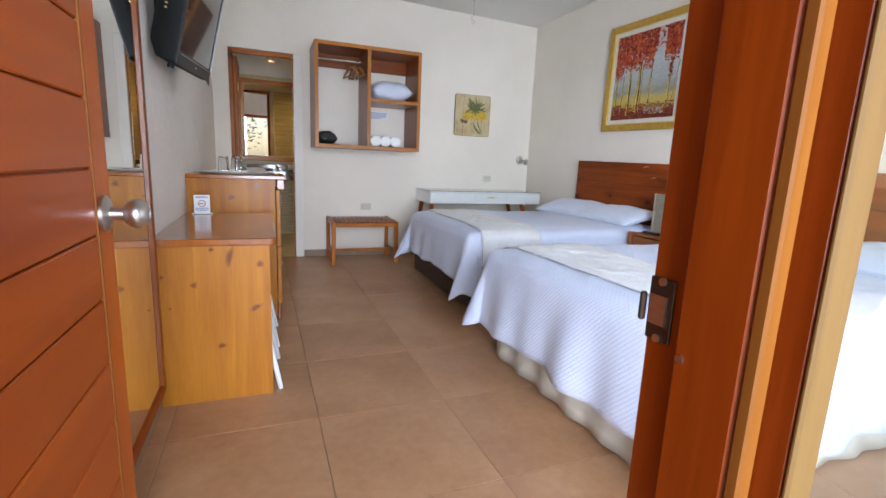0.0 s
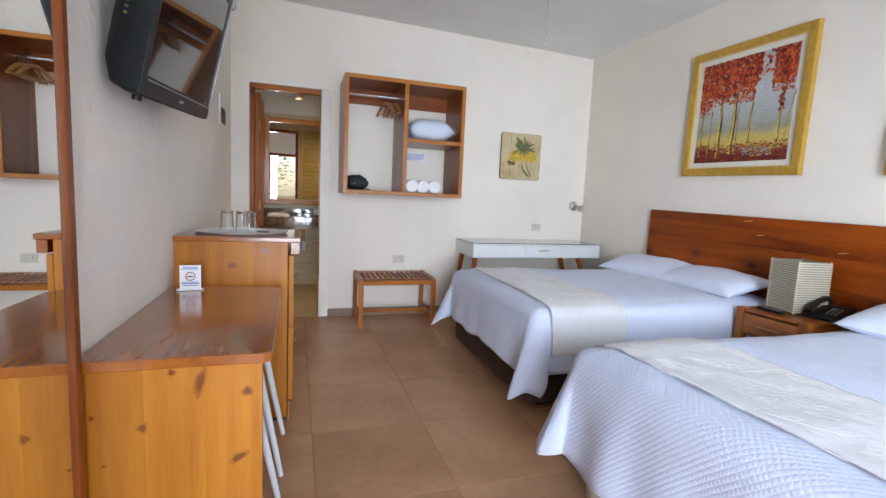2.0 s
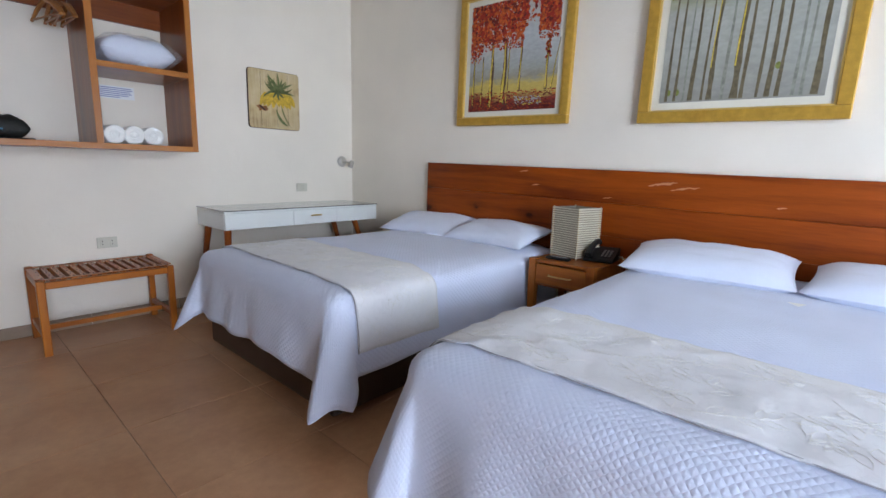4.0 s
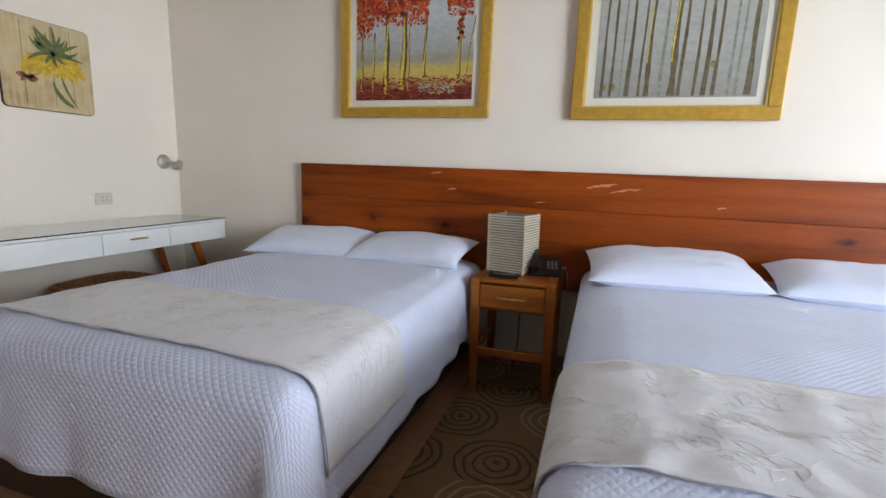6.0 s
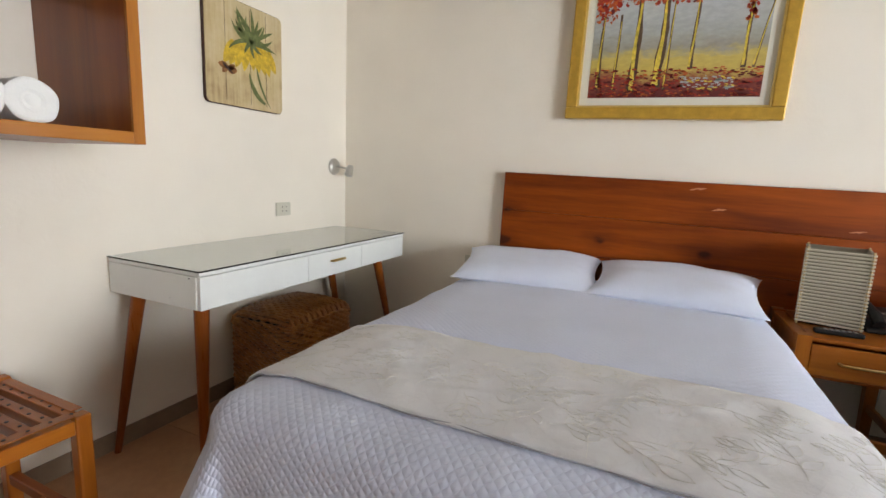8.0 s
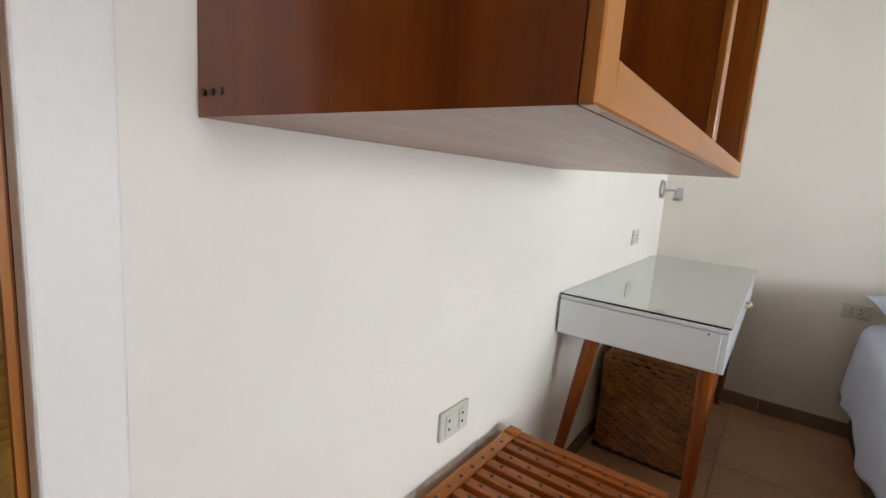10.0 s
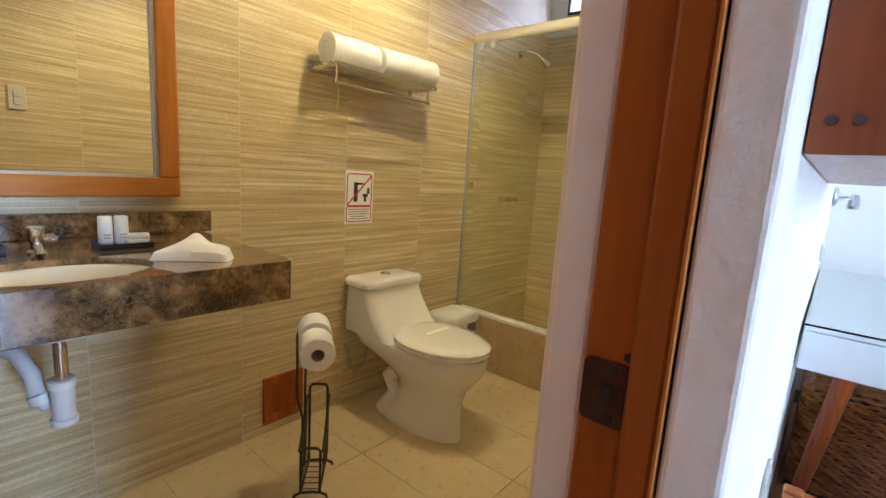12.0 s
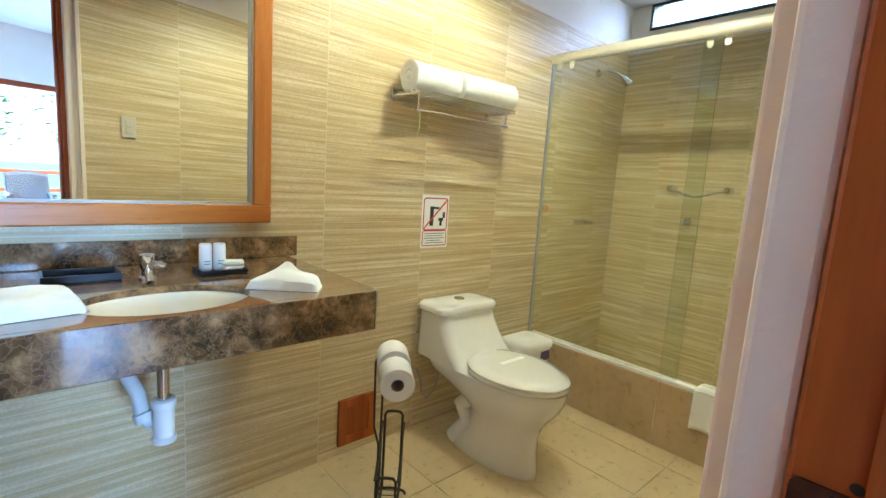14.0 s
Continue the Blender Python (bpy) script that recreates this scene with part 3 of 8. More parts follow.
# ---- doors and windows of the setting ----
def bath_door_frame():
    t = thing("door_frame", "orange-red stained wooden frame of the bathroom doorway", "door frame", (0.3, 5.25, 0), kind="structure")
    part("jamb", boxes((0.588, 0.655, 5.241, 5.305, 0, 2.135), bevel=0.003), JAMB_Z, t)
    part("stop", boxes((0.576, 0.5878, 5.241, 5.266, 0, 2.092), bevel=0.003), JAMB_Z, t)
    # The lit front edge of the stop is painted in as an orange strip.
    part("edge_strip", boxes((0.5745, 0.582, 5.2388, 5.2409, 0, 2.092)), SHELF_EDGE_Z, t, "stop edge coloured orange for the light on it")
    part("jamb", boxes((-0.032, 0.008, 5.228, 5.320, 0, 2.135), bevel=0.003), JAMB_Z, t)
    part("head", boxes((0.008, 0.5758, 5.228, 5.305, 2.092, 2.135), bevel=0.003), BENCH_X, t)
    sp = bmesh.new()
    out = [(0.5875, 5.284 + u, 1.004 + v) for u, v in rounded_rect(0.037, 0.052, 0.006)]
    plate(sp, out, (-0.0025, 0, 0))
    s = part("strike_plate", sp, RUSTY, t, "tarnished steel strike plate")
    part("latch_hole", boxes((0.5838, 0.5852, 5.279, 5.287, 0.995, 1.011)), GAP, s)
    part("latch_cup", boxes((0.5836, 0.5852, 5.269, 5.279, 0.995, 1.009), bevel=0.0004), RUSTY, s)
    for dz in (-0.020, 0.020):
        part("screw", rod(bmesh.new(), (0.5855, 5.279, 1.004 + dz), (0.5838, 5.279, 1.004 + dz), 0.0035, seg=10), GAP, s)
    part("screw_hole", rod(bmesh.new(), (0.5885, 5.270, 1.036), (0.5875, 5.270, 1.036), 0.0038, seg=10), GAP, t)
    # hand-plastered reveals before and behind the frame
    solid("trim", boxes((0.584, 0.668, NY - 0.004, 5.2385, 0, 2.134), bevel=0.006, seg=3), ROUGH_WALL, kind="structure")
    solid("trim", boxes((0.645, 0.664, 5.3455, 5.369, 0, 2.15), bevel=0.004, seg=2), WALL, kind="structure")
    solid("trim", boxes((0.602, 0.655, 5.3065, 5.345, 0, 2.15), bevel=0.006, seg=2), WALL, kind="structure")


bath_door_frame()


def bath_door():
    t = thing("door_1", "brown wooden bathroom door standing open against the side", "door", (0.01, 5.33, 0), kind="structure")
    part("leaf", boxes((0.006, 0.044, 5.335, 5.93, 0.01, 2.08), bevel=0.004), JAMB_Z, t)
    for z in (1.05, 1.78):
        h = bmesh.new()
        box(h, 0.046, 0.050, 5.335, 5.36, z - 0.045, z + 0.045)
        rod(h, (0.047, 5.332, z - 0.045), (0.047, 5.332, z + 0.045), 0.006)
        part("hinge", h, BRASS, t, "brass hinge")


bath_door()


def entrance_frame():
    t = thing("door_frame", "red-stained wooden entrance frame, one edge bare, one coloured for daylight", "door frame", (0.6, 0.15, 0), kind="structure")
    # latch side: rebate with the strike plate, deeper stop, then the post that carries the window
    part("jamb", boxes((0.600, 0.632, 0.208, 0.252, 0, 2.16), bevel=0.003), RED_Z, t)
    part("stop", boxes((0.588, 0.632, 0.146, 0.208, 0, 2.14), bevel=0.003), RED_Z, t)
    # Daylight on this outer edge is put into its lighter wood colour.
    part("edge_strip", boxes((0.588, 0.603, 0.134, 0.1455, 0, 2.14), bevel=0.002), EDGE_WOOD_Z, t, "wooden edge coloured lighter for the daylight on it")
    part("post", boxes((0.6035, 0.632, 0.1145, 0.1455, 0, 2.16), bevel=0.001), RED_Z, t)
    part("edge_strip", boxes((0.603, 0.632, 0.109, 0.1142, 0, 2.16), bevel=0.002), PALE_Z, t, "pale bare wooden edge")
    part("jamb", boxes((-0.19, -0.075, 0.10, 0.22, 0, 2.16), bevel=0.003), RED_Z, t)
    part("head", boxes((-0.075, 0.588, 0.10, 0.22, 2.10, 2.16), bevel=0.003), RED_X, t)
    s = part("strike_plate", boxes((0.5965, 0.5995, 0.222, 0.250, 0.930, 0.990), bevel=0.001), RUSTY, t, "dark worn steel strike plate")
    part("lip", boxes((0.590, 0.5965, 0.2495, 0.256, 0.946, 0.974), bevel=0.002), RUSTY, s)
    part("latch_hole", boxes((0.5945, 0.597, 0.228, 0.246, 0.946, 0.974)), STEEL, s)
    for z in (0.933, 0.987):
        part("screw", rod(bmesh.new(), (0.597, 0.235, z), (0.5945, 0.235, z), 0.004, seg=10), STEEL, s)
    part("screw", rod(bmesh.new(), (0.589, 0.200, 0.928), (0.586, 0.200, 0.928), 0.004, seg=10), STEEL, t)


entrance_frame()


def front_window():
    t = thing("window_1", "wide wooden-framed front window with clear glass", "window", (2.0, 0.12, 0.1), kind="structure")
    for x0, x1 in ((2.02, 2.08), (3.24, 3.30)):
        part("stile", boxes((x0, x1, 0.09, 0.17, 0.12, 2.16), bevel=0.004), RED_Z, t)
    for z0, z1 in ((0.12, 0.19), (2.09, 2.16)):
        for x0, x1 in ((0.633, 2.02), (2.08, 3.24)):
            part("rail", boxes((x0, x1, 0.09, 0.17, z0, z1), bevel=0.004), RED_X, t)
    for x0, x1 in ((0.633, 2.02), (2.08, 3.24)):
        p = part("pane", boxes((x0, x1, 0.128, 0.133, 0.19, 2.09)), GLASS, t)
        p.visible_shadow = False


front_window()


def entrance_door():
    """The leaf stands open along the west wall; its boards lie level between the stiles."""
    t = thing("door_2", "orange-brown varnished plank door standing open", "door", (-0.10, 0.26, 0.01), kind="structure")
    fx = -0.035
    part("core", boxes((fx - 0.036, fx - 0.010, 0.27, 1.055, 0.01, 2.085)), DOOR_Y, t)
    for y0, y1 in ((0.27, 0.36), (0.965, 1.055)):
        part("stile", boxes((fx - 0.009, fx, y0, y1, 0.01, 2.085), bevel=0.003), DOOR_Z, t)
    edges = [0.12, 0.30, 0.42, 0.545, 0.67, 0.80, 0.925, 1.05, 1.175, 1.305, 1.43, 1.555, 1.68, 1.81, 1.95]
    for a, c in zip(edges, edges[1:]):
        part("plank", boxes((fx - 0.009, fx - 0.001, 0.363, 0.962, a + 0.0018, c - 0.0018), bevel=0.0025), DOOR_Y, t)
    part("rail", boxes((fx - 0.009, fx, 0.363, 0.962, 0.01, 0.118), bevel=0.003), DOOR_Y, t)
    part("rail", boxes((fx - 0.009, fx, 0.363, 0.962, 1.952, 2.085), bevel=0.003), DOOR_Y, t)
    part("edge_bead", boxes((fx - 0.005, fx + 0.0015, 0.9615, 0.9655, 0.118, 1.952)), EDGE_WOOD_Z, t, "pale wooden bead")
    k = bmesh.new()
    prof = [(0.036, 0.0), (0.036, 0.006), (0.030, 0.010), (0.013, 0.013), (0.013, 0.034), (0.022, 0.040), (0.029, 0.052), (0.029, 0.062), (0.022, 0.073), (0.010, 0.078), (0.010, 0.075), (0.0005, 0.075)]
    lathe(k, prof, (0, 0, 0), 28)
    bmesh.ops.transform(k, matrix=Matrix.Translation((fx + 0.001, 1.0, 0.962)) @ Matrix.Rotation(radians(90), 4, "Y"), verts=k.verts)
    part("door_knob", k, STEEL, t, "brushed steel round door knob", smooth=True)


entrance_door()


def bath_window():
    t = thing("window_2", "high bathroom window with dark green frame and white slats", "window", (BE + 0.05, 6.3, wz0), kind="structure")
    x0, x1 = BE + 0.004, BE + 0.05
    part("sill", boxes((x0, x1, wy0, wy1, wz0, wz0 + 0.018), bevel=0.002), GREEN_FRAME, t)
    part("head", boxes((x0, x1, wy0, wy1, BCEIL - 0.02, BCEIL - 0.001), bevel=0.002), GREEN_FRAME, t)
    for y in (wy0, wy1 - 0.016):
        part("stile", boxes((x0, x1, y, y + 0.016, wz0 + 0.018, BCEIL - 0.02), bevel=0.002), GREEN_FRAME, t)
    for i in range(6):
        z = wz0 + 0.034 + i * 0.0195
        s = bmesh.new()
        box(s, x0 + 0.008, x0 + 0.034, wy0 + 0.017, wy1 - 0.017, z - 0.0015, z + 0.0015, rot=Matrix.Rotation(radians(-30), 4, "Y"))
        part("slat", s, WHITE_PLASTIC, t)


bath_window()

# ---- bedroom, large things ----
def wall_shelf():
    x0, x1, y0, y1, z0, z1, th = 0.75, 1.825, 4.722, 5.198, 1.200, 2.200, 0.034
    t = thing("wall_shelf", "open red-brown wooden wall shelf with honey-coloured front edges", "shelf", ((x0 + x1) / 2, y1, z0))

    def board(name, r, inner, edge, nose_axis):
        b = part(name, boxes((r[0], r[1], y0 + 0.012, r[3], r[4], r[5])), inner, t)
        part("front_edge", boxes((r[0], r[1], y0, y0 + 0.0118, r[4], r[5]), bevel=0.0015), edge, b, "honey-coloured pine edge")
        return b

    left = board("side_panel", (x0, x0 + th, y0, y1, z0, z1), SHELF_IN_Z, SHELF_EDGE_Z, "z")
    for y in (5.184, 5.166, 5.146):
        part("screw", rod(bmesh.new(), (x0 + 0.001, y, z0 + 0.028), (x0 - 0.002, y, z0 + 0.028), 0.0045, seg=10), RUSTY, left)
    board("side_panel", (x1 - th, x1, y0, y1, z0, z1), SHELF_IN_Z, SHELF_EDGE_Z, "z")
    board("bottom_board", (x0 + th, x1 - th, y0, y1, z0, z0 + th), SHELF_IN_X, SHELF_EDGE_X, "x")
    board("top_board", (x0 + th, x1 - th, y0, y1, z1 - th, z1), SHELF_IN_X, SHELF_EDGE_X, "x")
    dx0, dx1 = 1.262, 1.298
    board("divider", (dx0, dx1, y0, y1, z0 + th, z1 - th), SHELF_IN_Z, SHELF_EDGE_Z, "z")
    board("middle_board", (dx1, x1 - th, y0, y1, 1.672, 1.706), SHELF_IN_X, SHELF_EDGE_X, "x")
    for a, c in ((x0 + th, dx0), (dx1, x1 - th)):
        part("back_rail", boxes((a, c, y1 - 0.022, y1, z1 - th - 0.13, z1 - th)), SHELF_IN_X, t)
    part("hanging_rail", rod(bmesh.new(), (x0 + th, 4.93, 2.075), (dx0, 4.93, 2.075), 0.012), CHROME, t, "chrome hanging rail", smooth=True)


wall_shelf()


def hanger(x, yaw, tilt):
    t = thing("clothes_hanger", "brown wooden clothes hanger with metal hook", "hanger", (x, 4.93, 2.075), "hangers on the shelf rail")
    h = bmesh.new()
    tube(h, [(0.0, 0.012, -0.012), (0.0, 0.014, 0.005), (0, 0.004, 0.016), (0, -0.010, 0.012), (0, -0.012, -0.008), (0, 0.0, -0.030), (0, 0, -0.055)], 0.0018, 6)
    part("hook", bmesh_at(h, x, yaw, tilt), CHROME, t)
    b = bmesh.new()
    for s in (-1, 1):
        tube(b, [(0, 0, -0.055), (0, s * 0.05, -0.070), (0, s * 0.11, -0.105), (0, s * 0.17, -0.150)], [0.012, 0.012, 0.011, 0.008], 8)
    part("shoulder", bmesh_at(b, x, yaw, tilt), HANGER, t, smooth=True)
    c = rod(bmesh.new(), (0, -0.15, -0.145), (0, 0.15, -0.145), 0.006, seg=8)
    part("trouser_bar", bmesh_at(c, x, yaw, tilt), HANGER, t, smooth=True)


def bmesh_at(bm, x, yaw, tilt):
    bmesh.ops.transform(bm, matrix=pose(x, 4.93, 2.076, 0, tilt, yaw), verts=bm.verts)
    return bm


for hx, hyaw, htilt in ((1.13, 14, 3), (1.155, 6, -2), (1.18, -4, 2), (1.205, 10, 4), (1.225, 2, -1)):
    hanger(hx, hyaw, htilt)


def towel_roll(name, centre, axis, length, r, label, group, cat="towel"):
    """A cloth wound into a roll: the wound layers show at its ends."""
    bm = bmesh.new()
    rnd = random.Random(int(centre[0] * 1000))
    ax = Vector(axis).normalized()
    u = ax.orthogonal().normalized()
    if abs(ax.z) < 0.5:
        u = Vector((0, 0, 1))
    w = ax.cross(u)
    n, seg = 12, 36
    c = Vector(centre)
    rings = []
    stations = [(-0.5, 0.12, -0.002), (-0.5, 0.30, 0.002), (-0.5, 0.45, -0.002), (-0.5, 0.62, 0.002), (-0.498, 0.80, -0.001), (-0.495, 0.92, 0), (-0.485, 1.0, 0)]
    stations += [(-0.485 + 0.97 * k / n, 1.0, 0) for k in range(1, n)]
    stations += [(-s, r_, -d) for s, r_, d in reversed(stations[:7])]
    ph = rnd.uniform(0, 6)
    for s, rr, d in stations:
        ring = []
        for k in range(seg):
            a = 2 * math.pi * k / seg
            q = r * rr * (1 + 0.035 * math.sin(2 * a + ph) + 0.02 * math.sin(5 * a + s * 9) + 0.012 * math.sin(s * 40 + a * 3))
            if math.cos(a) < -0.86:
                q *= 0.97
            ring.append(bm.verts.new(c + ax * (s * length + d) + u * (q * math.cos(a)) + w * (q * math.sin(a))))
        rings.append(ring)
    skin(bm, rings, True)
    return solid(name, bm, TERRY, label, cat, smooth=True, group=group)


for i, (tx, ty) in enumerate(((1.357, 4.945), (1.470, 4.955), (1.585, 4.950))):
    towel_roll("rolled_towel", (tx, ty, 1.234 + 0.056), (0.05 * (i - 1), 1, 0), 0.36, 0.057, "white terry towel rolled up on the shelf", "rolled towels on the shelf")


def cushion(bm, cx, cy, cz, lx, ly, h, seed, yaw=0.0, nu=26, nv=20, pinch=0.10, tilt=0.0, roll=0.0):
    """A stuffed pillow: two puffed sheets meeting in a seam with drawn-out corners."""
    m = pose(cx, cy, cz, roll, tilt, yaw)
    vecs = {}
    for side in (1, -1):
        def fn(u, v, side=side):
            a, c = u * 2 - 1, v * 2 - 1
            ed = max(0.0, (1 - abs(a) ** 3.2)) ** 0.55 * max(0.0, (1 - abs(c) ** 3.2)) ** 0.55
            wob = noise.noise(Vector((a * 2.2 + seed, c * 2.2, side))) * 0.16 + noise.noise(Vector((a * 6 + seed, c * 6, side * 3))) * 0.05
            shrink_x = 1 - pinch * (1 - abs(c) ** 2) * abs(a) ** 3
            shrink_y = 1 - pinch * (1 - abs(a) ** 2) * abs(c) ** 3
            z = side * h / 2 * ed * (1 + wob) * (1.0 if side > 0 else 0.8)
            return m @ Vector((a * lx / 2 * shrink_x, c * ly / 2 * shrink_y, z))
        vecs[side] = grid(bm, nu, nv, fn)
    bmesh.ops.remove_doubles(bm, verts=bm.verts, dist=0.0004)
    return bm


pb = thing("spare_pillow", "spare white pillow wrapped in clear plastic on the shelf", "pillow", (1.54, 4.95, 1.706))
part("pillow", cushion(bmesh.new(), 1.535, 4.93, 1.706 + 0.090, 0.42, 0.31, 0.205, 5.1, 3, pinch=0.04), PILLOW, pb, smooth=True)
bm = cushion(bmesh.new(), 1.545, 4.93, 1.706 + 0.096, 0.465, 0.34, 0.220, 8.3, 4, nu=34, nv=26, pinch=0.02)
for v in bm.verts:
    v.co += Vector((noise.noise(v.co * 21), noise.noise(v.co * 23 + Vector((5, 0, 0))), noise.noise(v.co * 19))) * 0.006
    v.co.z = max(v.co.z, 1.7075)
FILM, _n, _l, _b = mat("clear_plastic_film")
_b.inputs["Base Color"].default_value, _b.inputs["Roughness"].default_value, _b.inputs["Alpha"].default_value = (0.8, 0.8, 0.82, 1), 0.12, 0.16
pl = part("plastic_wrap", bm, FILM, pb, "crinkled clear plastic wrap", smooth=True)


def black_bag():
    t = thing("hair_dryer_bag", "small black bag lying on the shelf", "bag", (0.88, 4.98, 1.234))
    b = cushion(bmesh.new(), 0.885, 4.99, 1.234 + 0.062, 0.19, 0.20, 0.15, 2.0, 12, pinch=0.03)
    for v in b.verts:
        v.co.z = max(v.co.z, 1.235)
    part("body", b, plain("black_bag_cloth", (0.010, 0.011, 0.010), 0.55, relief=0.5, relief_scale=90), t, smooth=True)
    part("flap", boxes((0.80, 1.01, 4.90, 5.08, 1.236, 1.246), bevel=0.005, seg=2), BLACK, t)
    part("tab", boxes((0.825, 0.875, 4.884, 4.890, 1.285, 1.295), bevel=0.002), plain("blue_tag", (0.03, 0.2, 0.34), 0.5), t, "blue printed tag")


black_bag()

nt = thing("wall_notice", "small printed notice stuck on the white wall", "notice", (1.49, NY, 1.55))
part("sheet", boxes((1.385, 1.600, NY - 0.0022, NY - 0.0008, 1.545, 1.628)), PAPER, nt)
for i in range(6):
    w = (0.19, 0.195, 0.18, 0.19, 0.17, 0.12)[i]
    part("line_of_print", boxes((1.394, 1.394 + w, NY - 0.0032, NY - 0.0024, 1.613 - i * 0.012, 1.618 - i * 0.012)), BLUE_INK, nt)


# ---- beds ----
def drape(name, parent, material, x0, x1, y0, y1, top, foot, left, right, seed, folds=1.0, lift=0.0, s0=None, s1=None, tmin=None, tmax=None, puff=0.010, nu=90, nv=110, label="", hem=0.02, skew=(0, 0), sag=0.15):
    """A cloth laid over a mattress (x0 foot end, y0 and y1 sides) that hangs over the foot and both sides; where both
    overhang it falls in a cone at the corner. s0..s1 cut it along the bed, tmin..tmax across."""
    r = 0.075
    bm = bmesh.new()
    a0 = -foot if s0 is None else s0
    a1 = (x1 - x0) if s1 is None else s1
    b0 = -left if tmin is None else tmin
    b1 = (y1 - y0) + right if tmax is None else tmax

    def fn(u, v):
        t = b0 + (b1 - b0) * v
        sk = skew[0] + (skew[1] - skew[0]) * v
        s = a0 + (a1 - a0) * u + sk * (1 - u if s0 is not None else 0)
        ox = max(0.0, -s)
        oy, sy = (max(0.0, -t), -1) if t < 0 else (max(0.0, t - (y1 - y0)), 1)
        px, py = x0 + max(s, 0.0), y0 + min(max(t, 0.0), y1 - y0)
        if ox > 0 and oy > 0:
            f = ((ox / foot) ** 2.7 + (oy / (left if sy < 0 else right)) ** 2.7) ** (1 / 2.7) / max(ox / foot, oy / (left if sy < 0 else right))
            ox, oy = ox / f, oy / f
        L = (ox ** 4 + oy ** 4) ** 0.25
        z = top + lift + puff * noise.noise(Vector((px * 2.3, py * 2.3, seed))) + 0.004 * noise.noise(Vector((px * 9, py * 9, seed)))
        if s0 is not None:
            # the runner lies crumpled: a few sharp creases over soft dents
            z += 0.005 * max(0.0, 1 - abs(noise.noise(Vector((px * 4.5 + py * 2.5, py * 1.6 - px * 3.0, seed * 1.7)))) * 7) + 0.004 * (noise.noise(Vector((px * 14, py * 14, seed))) + 0.6)
        # the mattress is a little lower near its edges
        edge = min(px - x0, py - y0, y1 - py)
        z -= 0.018 * max(0.0, 1 - edge / 0.12) ** 2
        if L <= 1e-6:
            return (px, py, z)
        q = math.hypot(ox, oy)
        dx, dy = -ox / q, sy * oy / q
        wave_at = (py * 1.0 + px * 1.0) if min(ox, oy) < 1e-4 else math.atan2(oy, ox) * 0.35 + py + px
        L *= 1 + hem * math.sin(wave_at * 9 + seed) + hem * 0.5 * math.sin(wave_at * 19 + seed * 2)
        arc = r * math.pi / 2
        if L < arc:
            h, d = r * math.sin(L / r), r * (1 - math.cos(L / r))
        else:
            down = L - arc
            depth = min(1.0, down / 0.3)
            fold = folds * depth * (0.012 * math.sin(wave_at * 11 + seed) + 0.006 * math.sin(wave_at * 23 + seed * 3) + 0.02 * noise.noise(Vector((wave_at * 5, 0, seed))))
            corner = min(ox, oy) / (L + 1e-6)
            lobe = min(1.0, 2.4 * corner) ** 0.9
            h, d = r + 0.10 * down + fold * (1 - corner) + (0.46 if sag > 0.2 else 0.30) * lobe * down, (r + down) * (1 + sag * lobe)
        return (px + dx * (h + lift), py + dy * (h + lift), z - d)

    def uvfn(u, v):
        return (a0 + (a1 - a0) * u, b0 + (b1 - b0) * v)

    grid(bm, nu, nv, fn, uvfn)
    ob = part(name, bm, material, parent, label, smooth=True)
    if s0 is None:
        edge_pts = [fn(1 - k / 60, 0) for k in range(60)] + [fn(0, k / 110) for k in range(111)] + [fn(k / 60, 1) for k in range(1, 61)]
        part("hem", tube(bmesh.new(), edge_pts, 0.0042, 6), SHEET, parent, "stitched white hem", smooth=True)
    sm = ob.modifiers.new("thickness", "SOLIDIFY")
    sm.thickness, sm.offset = 0.006, 1.0
    if s0 is not None:
        embroidery(parent, lambda s, t: fn(min(max((s - a0) / (a1 - a0), 0.0), 1.0), min(max((t - b0) / (b1 - b0), 0.0), 1.0)), (a0, a1, b0, b1), Vector(((x0 + x1) / 2, (y0 + y1) / 2, top - 0.35)), int(seed * 10))
    return ob


